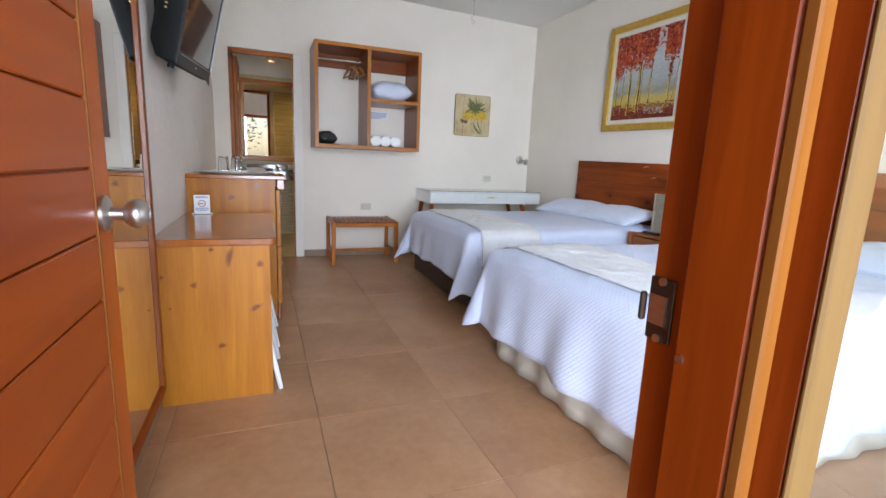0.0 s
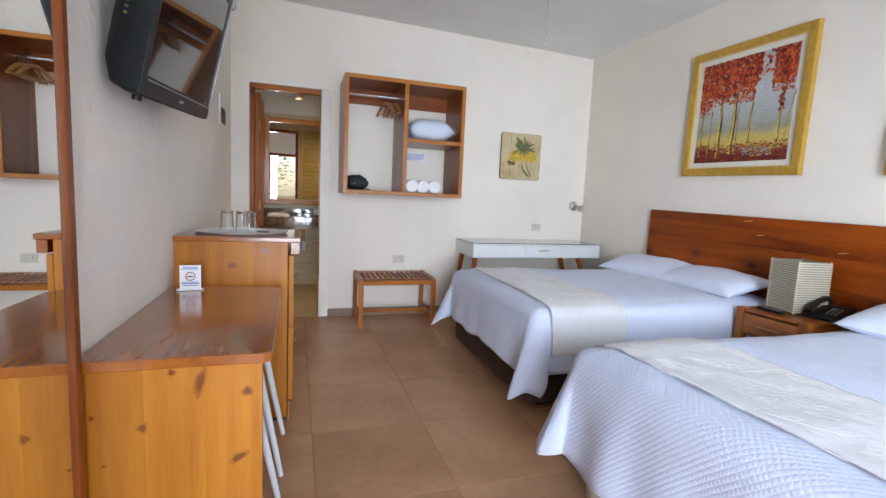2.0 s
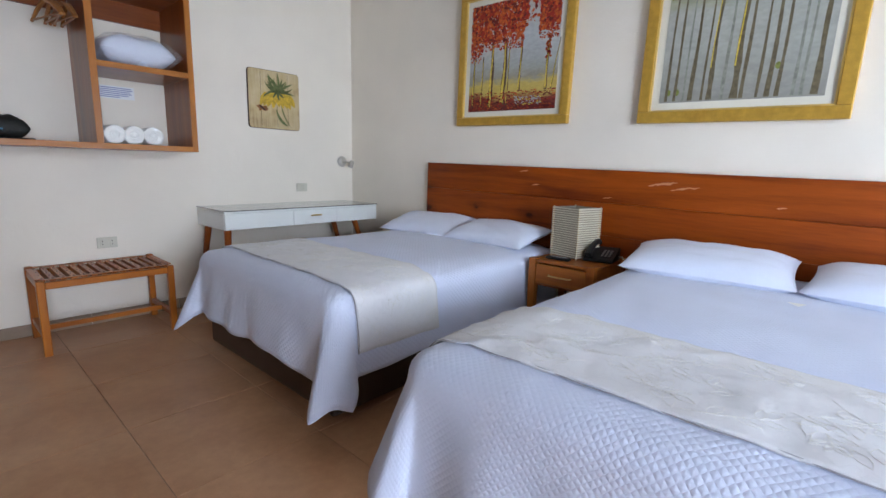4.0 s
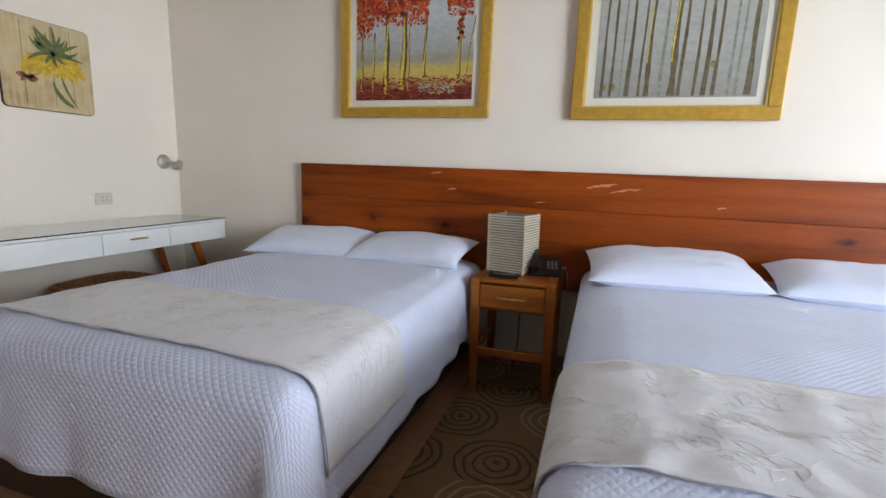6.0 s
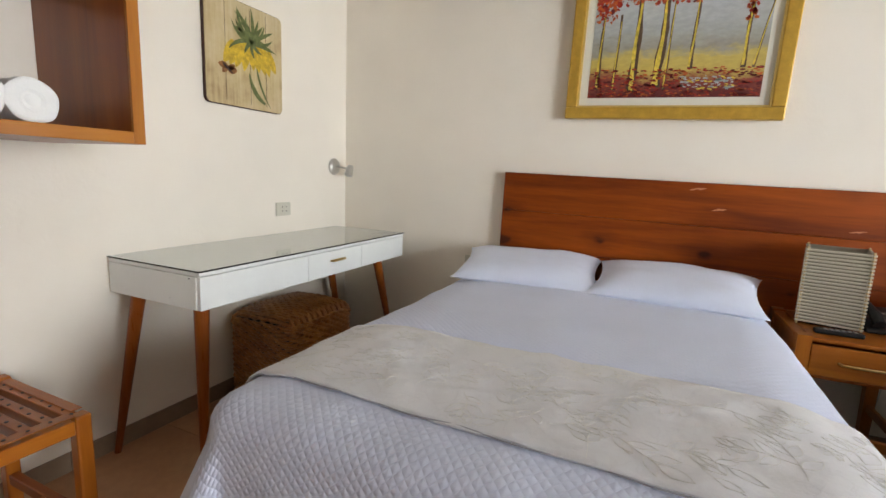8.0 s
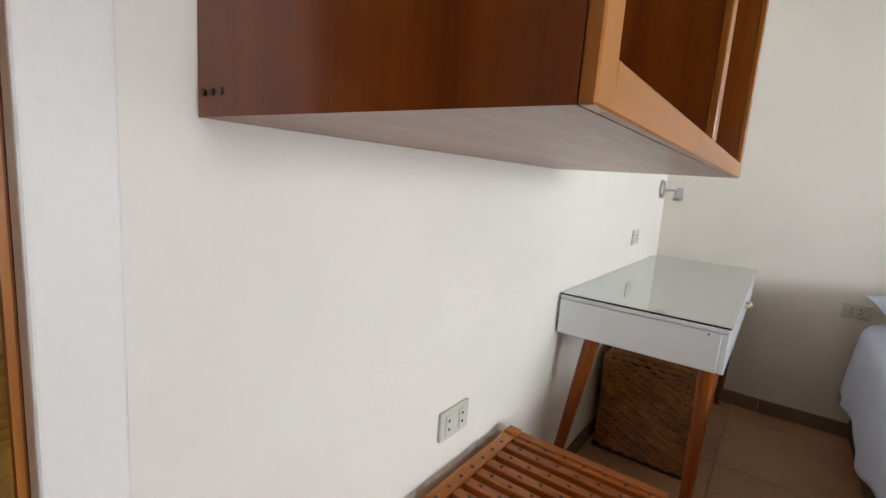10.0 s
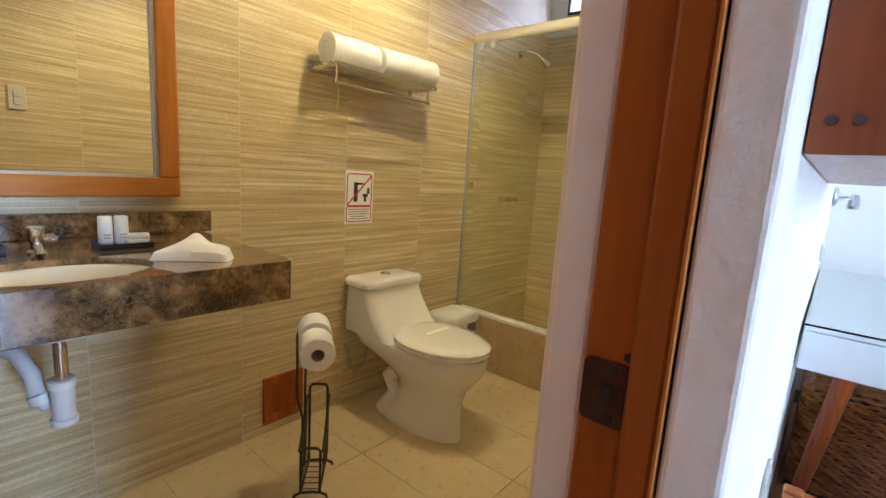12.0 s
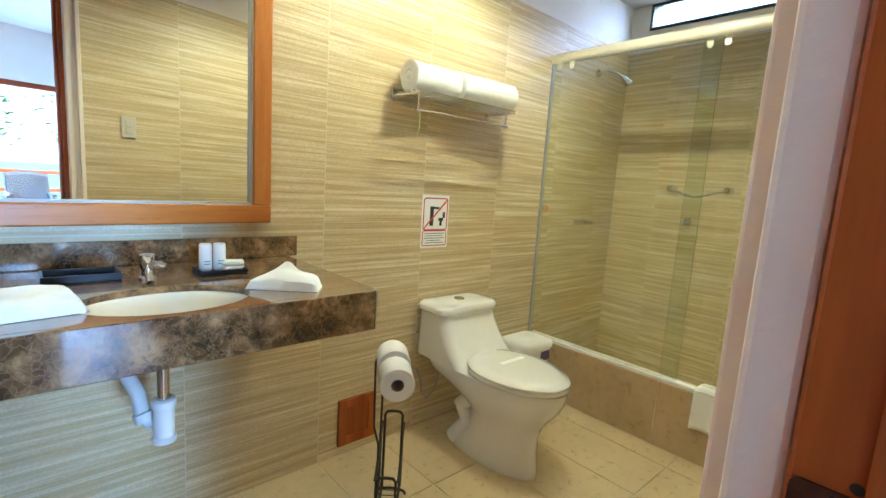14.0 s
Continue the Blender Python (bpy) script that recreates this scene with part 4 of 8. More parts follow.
def embroidery(parent, surface, area, middle, seed):
    """Leafy sprigs outlined in thread over the whole runner: a bent stem, paired pointed leaves and a few blossoms."""
    rnd = random.Random(seed)
    a0, a1, b0, b1 = area
    bm = bmesh.new()

    def stitch(pts):
        on = []
        for s, t in pts:
            if not (a0 + 0.01 < s < a1 - 0.01 and b0 + 0.01 < t < b1 - 0.01):
                return
            p = Vector(surface(s, t))
            n = (Vector(surface(s + 0.004, t)) - p).cross(Vector(surface(s, t + 0.004)) - p)
            if n.length < 1e-9:
                return
            n.normalize()
            on.append(p + n * (0.0063 if n.dot(p - middle) > 0 else -0.0063))
        tube(bm, on, 0.0007, 4)

    def leaf(s, t, a, size):
        for side in (-1, 1):
            stitch([(s + size * k * math.cos(a) - side * size * w * math.sin(a), t + size * k * math.sin(a) + side * size * w * math.cos(a)) for k, w in ((0, 0), (0.25, 0.17), (0.5, 0.22), (0.78, 0.13), (1.0, 0.0))])

    ns, nt = max(2, round((a1 - a0) / 0.115)), round((b1 - b0) / 0.125)
    for i in range(ns):
        for j in range(nt):
            s = a0 + (a1 - a0) * (i + 0.5) / ns + rnd.uniform(-0.05, 0.05)
            t = b0 + (b1 - b0) * (j + (0.25 if i % 2 else 0.75)) / nt + rnd.uniform(-0.05, 0.05)
            a = rnd.uniform(0, 6.28)
            ln, curl = rnd.uniform(0.11, 0.17), rnd.uniform(-1.6, 1.6)
            stem, p = [], (s - 0.5 * ln * math.cos(a), t - 0.5 * ln * math.sin(a))
            for k in range(8):
                stem.append((p[0], p[1], a))
                p = (p[0] + ln / 7 * math.cos(a), p[1] + ln / 7 * math.sin(a))
                a += curl / 7
            stitch([q[:2] for q in stem])
            for k in range(2, 8, 2):
                for side in (-1, 1):
                    if rnd.random() < 0.85:
                        leaf(stem[k][0], stem[k][1], stem[k][2] + side * rnd.uniform(0.5, 0.9), rnd.uniform(0.04, 0.065))
            if rnd.random() < 0.4:
                for k in range(5):
                    leaf(stem[7][0], stem[7][1], a + k * 1.256, rnd.uniform(0.022, 0.034))
            else:
                leaf(stem[7][0], stem[7][1], a, rnd.uniform(0.05, 0.07))
    tagged(part("embroidery", bm, THREAD, parent, "taupe leaf embroidery"), "taupe leaf embroidery", kind="stuff")


def edge_cord(parent, x0, y0, y1, top, lift, s, left, right, skew=(0, 0), seed=0.0):
    """The dark corded edge of the runner, across the bed and down its sides."""
    b = bmesh.new()
    pts = []
    r = 0.075
    n = 60
    for i in range(n + 1):
        t = -left + (y1 - y0 + left + right) * i / n
        sx = s + skew[0] + (skew[1] - skew[0]) * i / n
        py = y0 + min(max(t, 0), y1 - y0)
        o, sg = (max(0, -t), -1) if t < 0 else (max(0, t - (y1 - y0)), 1)
        px = x0 + sx + 0.004 * math.sin(i * 0.8)
        z = top + lift + 0.010 * noise.noise(Vector((px * 2.3, py * 2.3, seed))) + 0.003
        edge = min(px - x0, py - y0, y1 - py)
        z -= 0.018 * max(0.0, 1 - edge / 0.12) ** 2
        arc = r * math.pi / 2
        if o < arc:
            h, d = r * math.sin(o / r), r * (1 - math.cos(o / r))
        else:
            h, d = r + 0.10 * (o - arc) + 0.006, r + o - arc
        pts.append((px, py + sg * (h + (lift if o else 0)), z - d))
    tube(b, pts, 0.0019, 6)
    part("corded_edge", b, PIPING, parent, "thin grey corded edge")


def bed(kind, x0, y0, y1, top, label, foot, left, right, rs0, rs1, rskew, seed):
    t = thing("bed", label, "bed", ((x0 + EX) / 2, (y0 + y1) / 2, 0), "beds along the headboard")
    part("mattress", boxes((x0 + 0.03, EX - 0.06, y0 + 0.03, y1 - 0.03, 0.30, top - 0.02), bevel=0.05, seg=3), SHEET, t)
    if kind == "dark":
        part("bed_base", boxes((x0 - 0.022, EX - 0.06, y0 + 0.02, y1 + 0.05, 0.045, 0.298), bevel=0.015, seg=2), BEDBASE, t, "dark brown upholstered base")
        for fx, fy in ((x0 + 0.10, y0 + 0.12), (x0 + 0.10, y1 - 0.10), (EX - 0.15, y0 + 0.12), (EX - 0.15, y1 - 0.10)):
            part("foot", rod(bmesh.new(), (fx, fy, 0), (fx, fy, 0.05), 0.025, 0.03), BLACK, t)
    else:
        part("bed_base", boxes((x0 + 0.05, EX - 0.06, y0 + 0.04, y1 - 0.04, 0.02, 0.298), bevel=0.01), BEDSKIRT, t)
        b = bmesh.new()

        def fn(u, v):
            per = [(EX - 0.08, y1 - 0.005), (x0 + 0.004, y1 - 0.005), (x0 + 0.004, y0 + 0.005), (EX - 0.08, y0 + 0.005)]
            segs = [math.dist(per[i], per[i + 1]) for i in range(3)]
            d = u * sum(segs)
            i = 0
            while i < 2 and d > segs[i]:
                d -= segs[i]
                i += 1
            f = d / segs[i]
            px, py = per[i][0] + (per[i + 1][0] - per[i][0]) * f, per[i][1] + (per[i + 1][1] - per[i][1]) * f
            nx, ny = ((0, 1), (-1, 0), (0, -1))[i]
            o = (0.006 + 0.010 * math.sin(u * 150)) * (1 - v) + 0.004 * math.sin(u * 61 + 2) * (1 - v)
            return (px + nx * o, py + ny * o, 0.008 + v * 0.31)

        grid(b, 260, 5, fn)
        sk = part("bed_skirt", b, BEDSKIRT, t, "cream gathered bed skirt", smooth=True)
        sk.modifiers.new("thickness", "SOLIDIFY").thickness = 0.004
    cv = tagged(thing("coverlet", "white diamond-quilted coverlet spread over the bed", "bedspread", ((x0 + EX) / 2, (y0 + y1) / 2, top), "coverlets"))
    drape("cloth", cv, QUILT if kind == "dark" else FINE_QUILT, x0, EX - 0.10, y0, y1, top, foot, left, right, seed, sag=0.30 if kind == "dark" else 0.14)
    rn = thing("bed_runner", "cream brocade runner laid across the bed", "bed runner", (x0 + rs0, (y0 + y1) / 2, top), "bed runners")
    rl = 0.30
    drape("cloth", rn, RUNNER, x0, EX - 0.10, y0, y1, top, foot, left, right, seed, lift=0.008, s0=rs0, s1=rs1, tmin=-rl, tmax=y1 - y0 + rl, nu=36, nv=110, puff=0.010, hem=0.0, skew=rskew, folds=0.6)
    edge_cord(rn, x0, y0, y1, top, 0.010, rs0, rl, rl, rskew, seed)
    return t


bed("dark", 1.665, 2.902, 4.165, 0.636, "double bed on a dark brown base with white bedding", 0.405, 0.38, 0.40, 0.050, 0.510, (-0.03, 0.03), 3.3)
bed("skirt", 1.500, 0.875, 2.190, 0.640, "double bed with a cream skirt and white bedding", 0.460, 0.47, 0.43, 0.055, 0.510, (0.0, 0.0), 7.7)


def pillow(cx, cy, cz, ly, seed, yaw, tilt, lx=0.40, h=0.15, roll=0.0, pinch=0.09):
    b = cushion(bmesh.new(), cx, cy, cz, lx, ly, h, seed, yaw, 30, 36, pinch, tilt, roll)
    return solid("pillow", b, PILLOW, "plump white cotton pillow lying on the bed", "pillow", smooth=True, group="pillows on the beds")


pillow(3.215, 3.875, 0.694, 0.72, 1.0, 5, -14, 0.40, 0.14)
pillow(3.20, 3.205, 0.694, 0.70, 4.0, -4, -13, 0.40, 0.14)
pillow(3.15, 1.87, 0.700, 0.75, 9.0, 4, -10, 0.42, 0.165, 0.0, 0.05)
pillow(3.12, 1.13, 0.696, 0.68, 12.0, -6, -9, 0.40, 0.16, 0.0, 0.05)

# a corner of paper lying on the near coverlet
b = bmesh.new()
plate(b, [(2.74, 1.46, 0.654), (2.80, 1.44, 0.654), (2.79, 1.50, 0.654)], (0, 0, 0.001))
solid("paper_scrap", b, PAPER, "small scrap of white paper on the coverlet", "paper")


def headboard():
    t = thing("headboard", "long red-brown plank headboard with scuff marks", "headboard", (3.44, 2.3, 0.52))
    ya, yb = 0.42, 4.102
    for z0, z1 in ((0.520, 0.768), (0.7695, 0.974), (0.9755, 1.180)):
        part("plank", boxes((3.415, 3.458, ya, yb, z0, z1), bevel=0.002), RED_Y, t)
    rnd = random.Random(4)
    scuff = plain("bare_wood_scuff", (0.62, 0.24, 0.12), 0.6)
    for y, z, L, h in ((3.15, 1.150, 0.07, 0.011), (3.05, 1.058, 0.06, 0.014), (2.21, 1.112, 0.16, 0.026), (2.09, 1.092, 0.15, 0.018), (1.636, 1.027, 0.045, 0.014), (2.53, 1.008, 0.06, 0.007)):
        b = bmesh.new()
        n = 12
        up = [(3.4148, y - L / 2 + L * k / n, z + h / 2 * math.sin(math.pi * k / n) * rnd.uniform(0.4, 1) - 0.02 * (k / n - 0.5) * L * 8) for k in range(n + 1)]
        dn = [(3.4148, p[1], p[2] - h * rnd.uniform(0.3, 0.9) * math.sin(math.pi * (k + 0.3) / (n + 0.6)) - 0.001) for k, p in enumerate(up)]
        plate(b, up + dn[::-1], (-0.0008, 0, 0))
        part("scuff", b, scuff, t, "bare wood scuff")
    t.rotation_euler = (radians(1.0), 0, 0)
    t.location.z -= 0.032


headboard()


def nightstand():
    x0, x1, y0, y1 = 2.965, 3.405, 2.372, 2.785
    t = thing("nightstand", "small chestnut wooden nightstand with one drawer", "nightstand", ((x0 + x1) / 2, (y0 + y1) / 2, 0))
    part("top", boxes((x0 + 0.006, x1, y0 + 0.045, y1 - 0.045, 0.596, 0.612), bevel=0.004, seg=2), STAND_Y, t)
    for fy in (y0, y1 - 0.045):
        part("top", boxes((x0 + 0.05, x1 - 0.045, fy + 0.004, fy + 0.045, 0.596, 0.612), bevel=0.004, seg=2), STAND_Y, t)
        for fx in (x0, x1 - 0.045):
            b = bmesh.new()
            a = [(fx, fy), (fx + 0.045, fy), (fx + 0.045, fy + 0.045), (fx, fy + 0.045)]
            rings = [[b.verts.new((px + (fx + 0.022 - px) * k, py + (fy + 0.022 - py) * k, z)) for px, py in a] for z, k in ((0.0, 0.28), (0.45, 0.0), (0.618, 0.0))]
            skin(b, rings)
            part("leg", b, STAND_Z, t)
    for fy in (y0 + 0.006, y1 - 0.026):
        part("side_panel", boxes((x0 + 0.045, x1 - 0.045, fy, fy + 0.02, 0.46, 0.595)), STAND_Z, t)
    part("back_panel", boxes((x1 - 0.03, x1 - 0.01, y0 + 0.045, y1 - 0.045, 0.46, 0.595)), STAND_Y, t)
    part("bottom_panel", boxes((x0 + 0.02, x1 - 0.03, y0 + 0.026, y1 - 0.026, 0.455, 0.465)), STAND_Y, t)
    d = part("drawer_front", boxes((x0 + 0.006, x0 + 0.024, y0 + 0.048, y1 - 0.048, 0.470, 0.586), bevel=0.002), STAND_Y, t)
    h = bmesh.new()
    yc = (y0 + y1) / 2
    tube(h, [(x0 + 0.006, yc + 0.07, 0.528), (x0 - 0.012, yc + 0.066, 0.528), (x0 - 0.016, yc, 0.528), (x0 - 0.012, yc - 0.066, 0.528), (x0 + 0.006, yc - 0.07, 0.528)], 0.0045, 8)
    part("handle", h, BRASS, d, "dull brass bar handle", smooth=True)
    part("stretcher", boxes((x0 + 0.01, x0 + 0.03, y0 + 0.04, y1 - 0.04, 0.215, 0.255), bevel=0.003), STAND_Y, t)
    for fy in (y0 + 0.012, y1 - 0.032):
        part("stretcher", boxes((x0 + 0.04, x1 - 0.04, fy, fy + 0.02, 0.215, 0.250), bevel=0.003), STAND_Z, t)


nightstand()


def table_lamp():
    cx, cy, yaw = 3.235, 2.628, 0.0
    t = thing("table_lamp", "square table lamp with white slatted cane shade", "lamp", (cx, cy, 0.612))
    w, h, z0 = 0.098, 0.30, 0.622
    rot = Matrix.Rotation(radians(-14), 4, "Z")

    def at(bm):
        bmesh.ops.transform(bm, matrix=Matrix.Translation((cx, cy, 0)) @ rot, verts=bm.verts)
        return bm

    part("base", at(boxes((-0.07, 0.07, -0.07, 0.07, 0.613, 0.630), bevel=0.004)), BLACK, t)
    cane = plain("pale_cane", (0.52, 0.36, 0.18), 0.6)
    # Lining colour is darkened to give the shade between the slats.
    sh = plain("shaded_lamp_paper", (0.30, 0.26, 0.20), 0.8)
    sd = part("shade", at(boxes((-w + 0.006, w - 0.006, -w + 0.006, -w + 0.008, z0, z0 + h), (-w + 0.006, w - 0.006, w - 0.008, w - 0.006, z0, z0 + h), (-w + 0.006, -w + 0.008, -w + 0.008, w - 0.008, z0, z0 + h), (w - 0.008, w - 0.006, -w + 0.008, w - 0.008, z0, z0 + h))), sh, t, "paper lining darkened as shade between the slats")
    for sx in (-1, 1):
        for sy in (-1, 1):
            part("corner_cane", at(rod(bmesh.new(), (sx * w, sy * w, z0 - 0.008), (sx * w, sy * w, z0 + h + 0.006), 0.0045, seg=8)), cane, sd)
    slat = plain("white_cane_slat", (0.60, 0.53, 0.41), 0.6)
    for i in range(22):
        z = z0 + 0.006 + i * (h - 0.012) / 21
        for k in range(4):
            b = bmesh.new()
            rod(b, (-w - 0.008, -w - 0.002, z), (w + 0.008, -w - 0.002, z), 0.0042, seg=6)
            bmesh.ops.transform(b, matrix=Matrix.Rotation(radians(90 * k), 4, "Z"), verts=b.verts)
            part("slat", at(b), slat, sd)


table_lamp()


def telephone():
    t = thing("telephone", "black desk telephone with corded handset on nightstand", "telephone", (3.24, 2.46, 0.612))
    m = Matrix.Translation((3.25, 2.455, 0.612)) @ Matrix.Rotation(radians(8), 4, "Z")
    b = bmesh.new()
    pr = [(-0.09, 0.012), (-0.085, 0.022), (0.08, 0.075), (0.09, 0.07), (0.09, 0.002), (-0.09, 0.002)]
    rings = [[b.verts.new(m @ Vector((x, y, z))) for x, z in pr] for y in (-0.085, 0.085)]
    skin(b, rings)
    bmesh.ops.bevel(b, geom=list(b.edges), offset=0.004, segments=2, affect="EDGES", profile=0.5)
    part("body", b, BLACK, t, smooth=True)
    k = plain("grey_key", (0.16, 0.16, 0.16), 0.5)
    slope = math.atan2(0.053, 0.165)
    for r in range(4):
        for c in range(3):
            q = bmesh.new()
            box(q, -0.006, 0.006, -0.007, 0.007, -0.002, 0.004, 0.001)
            xx, yy = -0.05 + r * 0.022, -0.055 + c * 0.02
            bmesh.ops.transform(q, matrix=m @ Matrix.Translation((xx, yy, 0.030 + (xx + 0.085) * math.tan(slope) - 0.003)) @ Matrix.Rotation(-slope, 4, "Y"), verts=q.verts)
            part("key", q, k, t)
    h = bmesh.new()
    tube(h, [m @ Vector(p) for p in ((-0.10, 0.052, 0.040), (-0.075, 0.052, 0.062), (0, 0.052, 0.092), (0.07, 0.052, 0.108), (0.10, 0.052, 0.092))], [0.022, 0.022, 0.016, 0.022, 0.022], 10)
    part("handset", h, BLACK, t, smooth=True)
    c = bmesh.new()
    pts = [m @ Vector((0.05 - 0.02 * math.cos(i * 0.35), -0.09 - 0.02 * math.sin(i * 0.35), 0.03 - i * 0.0006)) for i in range(8)]
    tube(c, pts + [Vector((3.35, 2.345, 0.60)), Vector((3.40, 2.34, 0.45)), Vector((3.41, 2.36, 0.2))], 0.0025, 6)
    part("cord", c, plain("pale_cord", (0.5, 0.48, 0.45), 0.5), t)


telephone()
rc = thing("remote_control", "black television remote lying on the nightstand", "remote", (3.05, 2.63, 0.612))
part("body", boxes((3.035, 3.075, 2.565, 2.715, 0.613, 0.631), bevel=0.006, seg=2), BLACK, rc)
for i in range(6):
    part("button", boxes((3.046, 3.064, 2.585 + i * 0.018, 2.595 + i * 0.018, 0.6308, 0.633)), SILVER, rc)
lc = bmesh.new()
tube(lc, [(3.32, 2.62, 0.60), (3.415, 2.61, 0.56), (3.425, 2.605, 0.3), (3.40, 2.61, 0.10), (3.30, 2.62, 0.012), (3.15, 2.66, 0.010), (3.07, 2.56, 0.010), (3.12, 2.45, 0.010), (3.3, 2.42, 0.010), (3.43, 2.44, 0.012)], 0.003, 6)
solid("lamp_cord", lc, BLACK, "thin black cord trailing onto the floor", "cable", smooth=True)

bm = bmesh.new()
grid(bm, 30, 12, lambda u, v: (1.95 + 1.46 * u, 2.325 + 0.50 * v, 0.010 + 0.001 * math.sin(u * 40)))
rg = solid("rug", bm, RUG, "brown rug with swirling ring pattern between the beds", "rug")
rg.modifiers.new("thickness", "SOLIDIFY").thickness = 0.008


# ---- desk corner ----
def writing_desk():
    x0, x1, y0, y1 = 1.958, 3.357, 4.692, 5.190
    t = thing("writing_desk", "white lacquered desk with glass top and splayed wooden legs", "desk", ((x0 + x1) / 2, 4.94, 0))
    part("carcass", boxes((x0, x1, y0 + 0.018, y1, 0.652, 0.770), bevel=0.002), DESK_WHITE, t)
    part("top", boxes((x0, x1, y0, y1, 0.7725, 0.786), bevel=0.002), DESK_WHITE, t)
    xs = [x0 + 0.002, x0 + 0.545, x0 + 0.955, x1 - 0.002]
    for i in range(3):
        p = part("drawer_front", boxes((xs[i] + 0.001, xs[i + 1] - 0.001, y0, y0 + 0.0175, 0.652, 0.7695), bevel=0.0015), DESK_WHITE, t)
        if i == 1:
            xc = (xs[1] + xs[2]) / 2
            h = bmesh.new()
            tube(h, [(xc - 0.05, y0 - 0.001, 0.722), (xc - 0.042, y0 - 0.016, 0.724), (xc, y0 - 0.020, 0.726), (xc + 0.042, y0 - 0.016, 0.724), (xc + 0.05, y0 - 0.001, 0.722)], [0.004, 0.006, 0.007, 0.006, 0.004], 8)
            part("handle", h, BRASS, p, "brass drawer handle", smooth=True)
    part("cam_cover", rod(bmesh.new(), (x0 + 0.001, y0 + 0.05, 0.762), (x0 - 0.001, y0 + 0.05, 0.762), 0.003, seg=8), GAP, t)
    g = part("glass_top", boxes((x0 - 0.003, x1 + 0.003, y0 - 0.003, y1 + 0.002, 0.7865, 0.7925), bevel=0.001), DESK_GLASS, t, "clear glass sheet with green edges")
    g.visible_shadow = False
    for fx, fy, ox, oy in ((x0 + 0.035, y0 + 0.040, -0.012, 0.004), (x0 + 0.035, y1 - 0.115, -0.062, 0.095), (x1 - 0.230, y0 + 0.040, 0.275, 0.034), (x1 - 0.230, y1 - 0.115, 0.235, 0.07)):
        fx2 = min(fx + ox, EX - 0.035)
        part("leg", rod(bmesh.new(), (fx2, fy + oy, 0), (fx, fy, 0.652), 0.013, 0.026, 16), LEG_Z, t, smooth=True)


writing_desk()


def wicker_stool():
    x0, x1, y0, y1, h = 2.475, 2.955, 4.775, 5.165, 0.47
    t = thing("wicker_stool", "brown woven wicker cube stool under the desk", "stool", ((x0 + x1) / 2, (y0 + y1) / 2, 0))
    cx, cy = (x0 + x1) / 2, (y0 + y1) / 2
    # Solid core in near black, painting the shade seen between the strands.
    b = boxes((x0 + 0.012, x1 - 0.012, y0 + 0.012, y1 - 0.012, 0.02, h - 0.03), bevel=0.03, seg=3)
    part("core", b, plain("weave_gap_shade", (0.035, 0.014, 0.006), 0.7), t)
    # bands of strand that wind round the cube, over and under the stakes
    out = rounded_rect(x1 - x0, y1 - y0, 0.045, 6)
    rows = 30
    for i in range(rows):
        z = 0.022 + i * (h - 0.075) / (rows - 1)
        s = bmesh.new()
        per = []
        n = 128
        tot = []
        L = 0
        for k in range(len(out)):
            a, c = out[k], out[(k + 1) % len(out)]
            tot.append((L, a, c, math.dist(a, c)))
            L += math.dist(a, c)
        for k in range(n):
            d = L * k / n
            for st, a, c, ln in tot:
                if d <= st + ln + 1e-9:
                    f = (d - st) / max(ln, 1e-6)
                    px, py = a[0] + (c[0] - a[0]) * f, a[1] + (c[1] - a[1]) * f
                    break
            o = 1 + 0.016 * math.sin(k * math.pi / 2 + i * math.pi) + 0.004 * math.sin(k * 1.3 + i)
            zz = z + 0.0035 * math.sin(k * math.pi / 2 + i * math.pi + 1.2) + 0.002 * math.sin(k * 0.7 + i * 2)
            per.append((cx + px * o * 0.985, cy + py * o * 0.985, zz))
        tube(s, per, 0.0082, 5, closed=True)
        part("woven_band", s, WICKER, t, smooth=True)
    # domed top: strands laid side by side
    for i in range(24):
        s = bmesh.new()
        x = x0 + 0.02 + i * (x1 - x0 - 0.04) / 23
        ex = max(0.0, abs(x - cx) - (x1 - x0) / 2 + 0.05) / 0.05
        pts = []
        for k in range(25):
            v = k / 24 * 2 - 1
            ez = max(0.0, abs(v) - 0.82) / 0.18
            pts.append((x + 0.004 * math.sin(k * 1.57 + i * 3.14), cy + v * (y1 - y0) / 2 * 0.985, h - 0.028 + 0.030 * (1 - v * v) * (1 - ((x - cx) / (x1 - x0) * 2) ** 2) - 0.04 * ez ** 2 - 0.035 * ex ** 2 + 0.003 * math.sin(k * math.pi / 1.5 + i * math.pi)))
        tube(s, pts, 0.0108, 6)
        part("woven_strand", s, WICKER, t, smooth=True)
    part("bottom_rim", boxes((x0 - 0.004, x1 + 0.004, y0 - 0.004, y1 + 0.004, 0.0, 0.022), bevel=0.008, seg=2), plain("dark_rim_wicker", (0.03, 0.012, 0.006), 0.5), t)


wicker_stool()


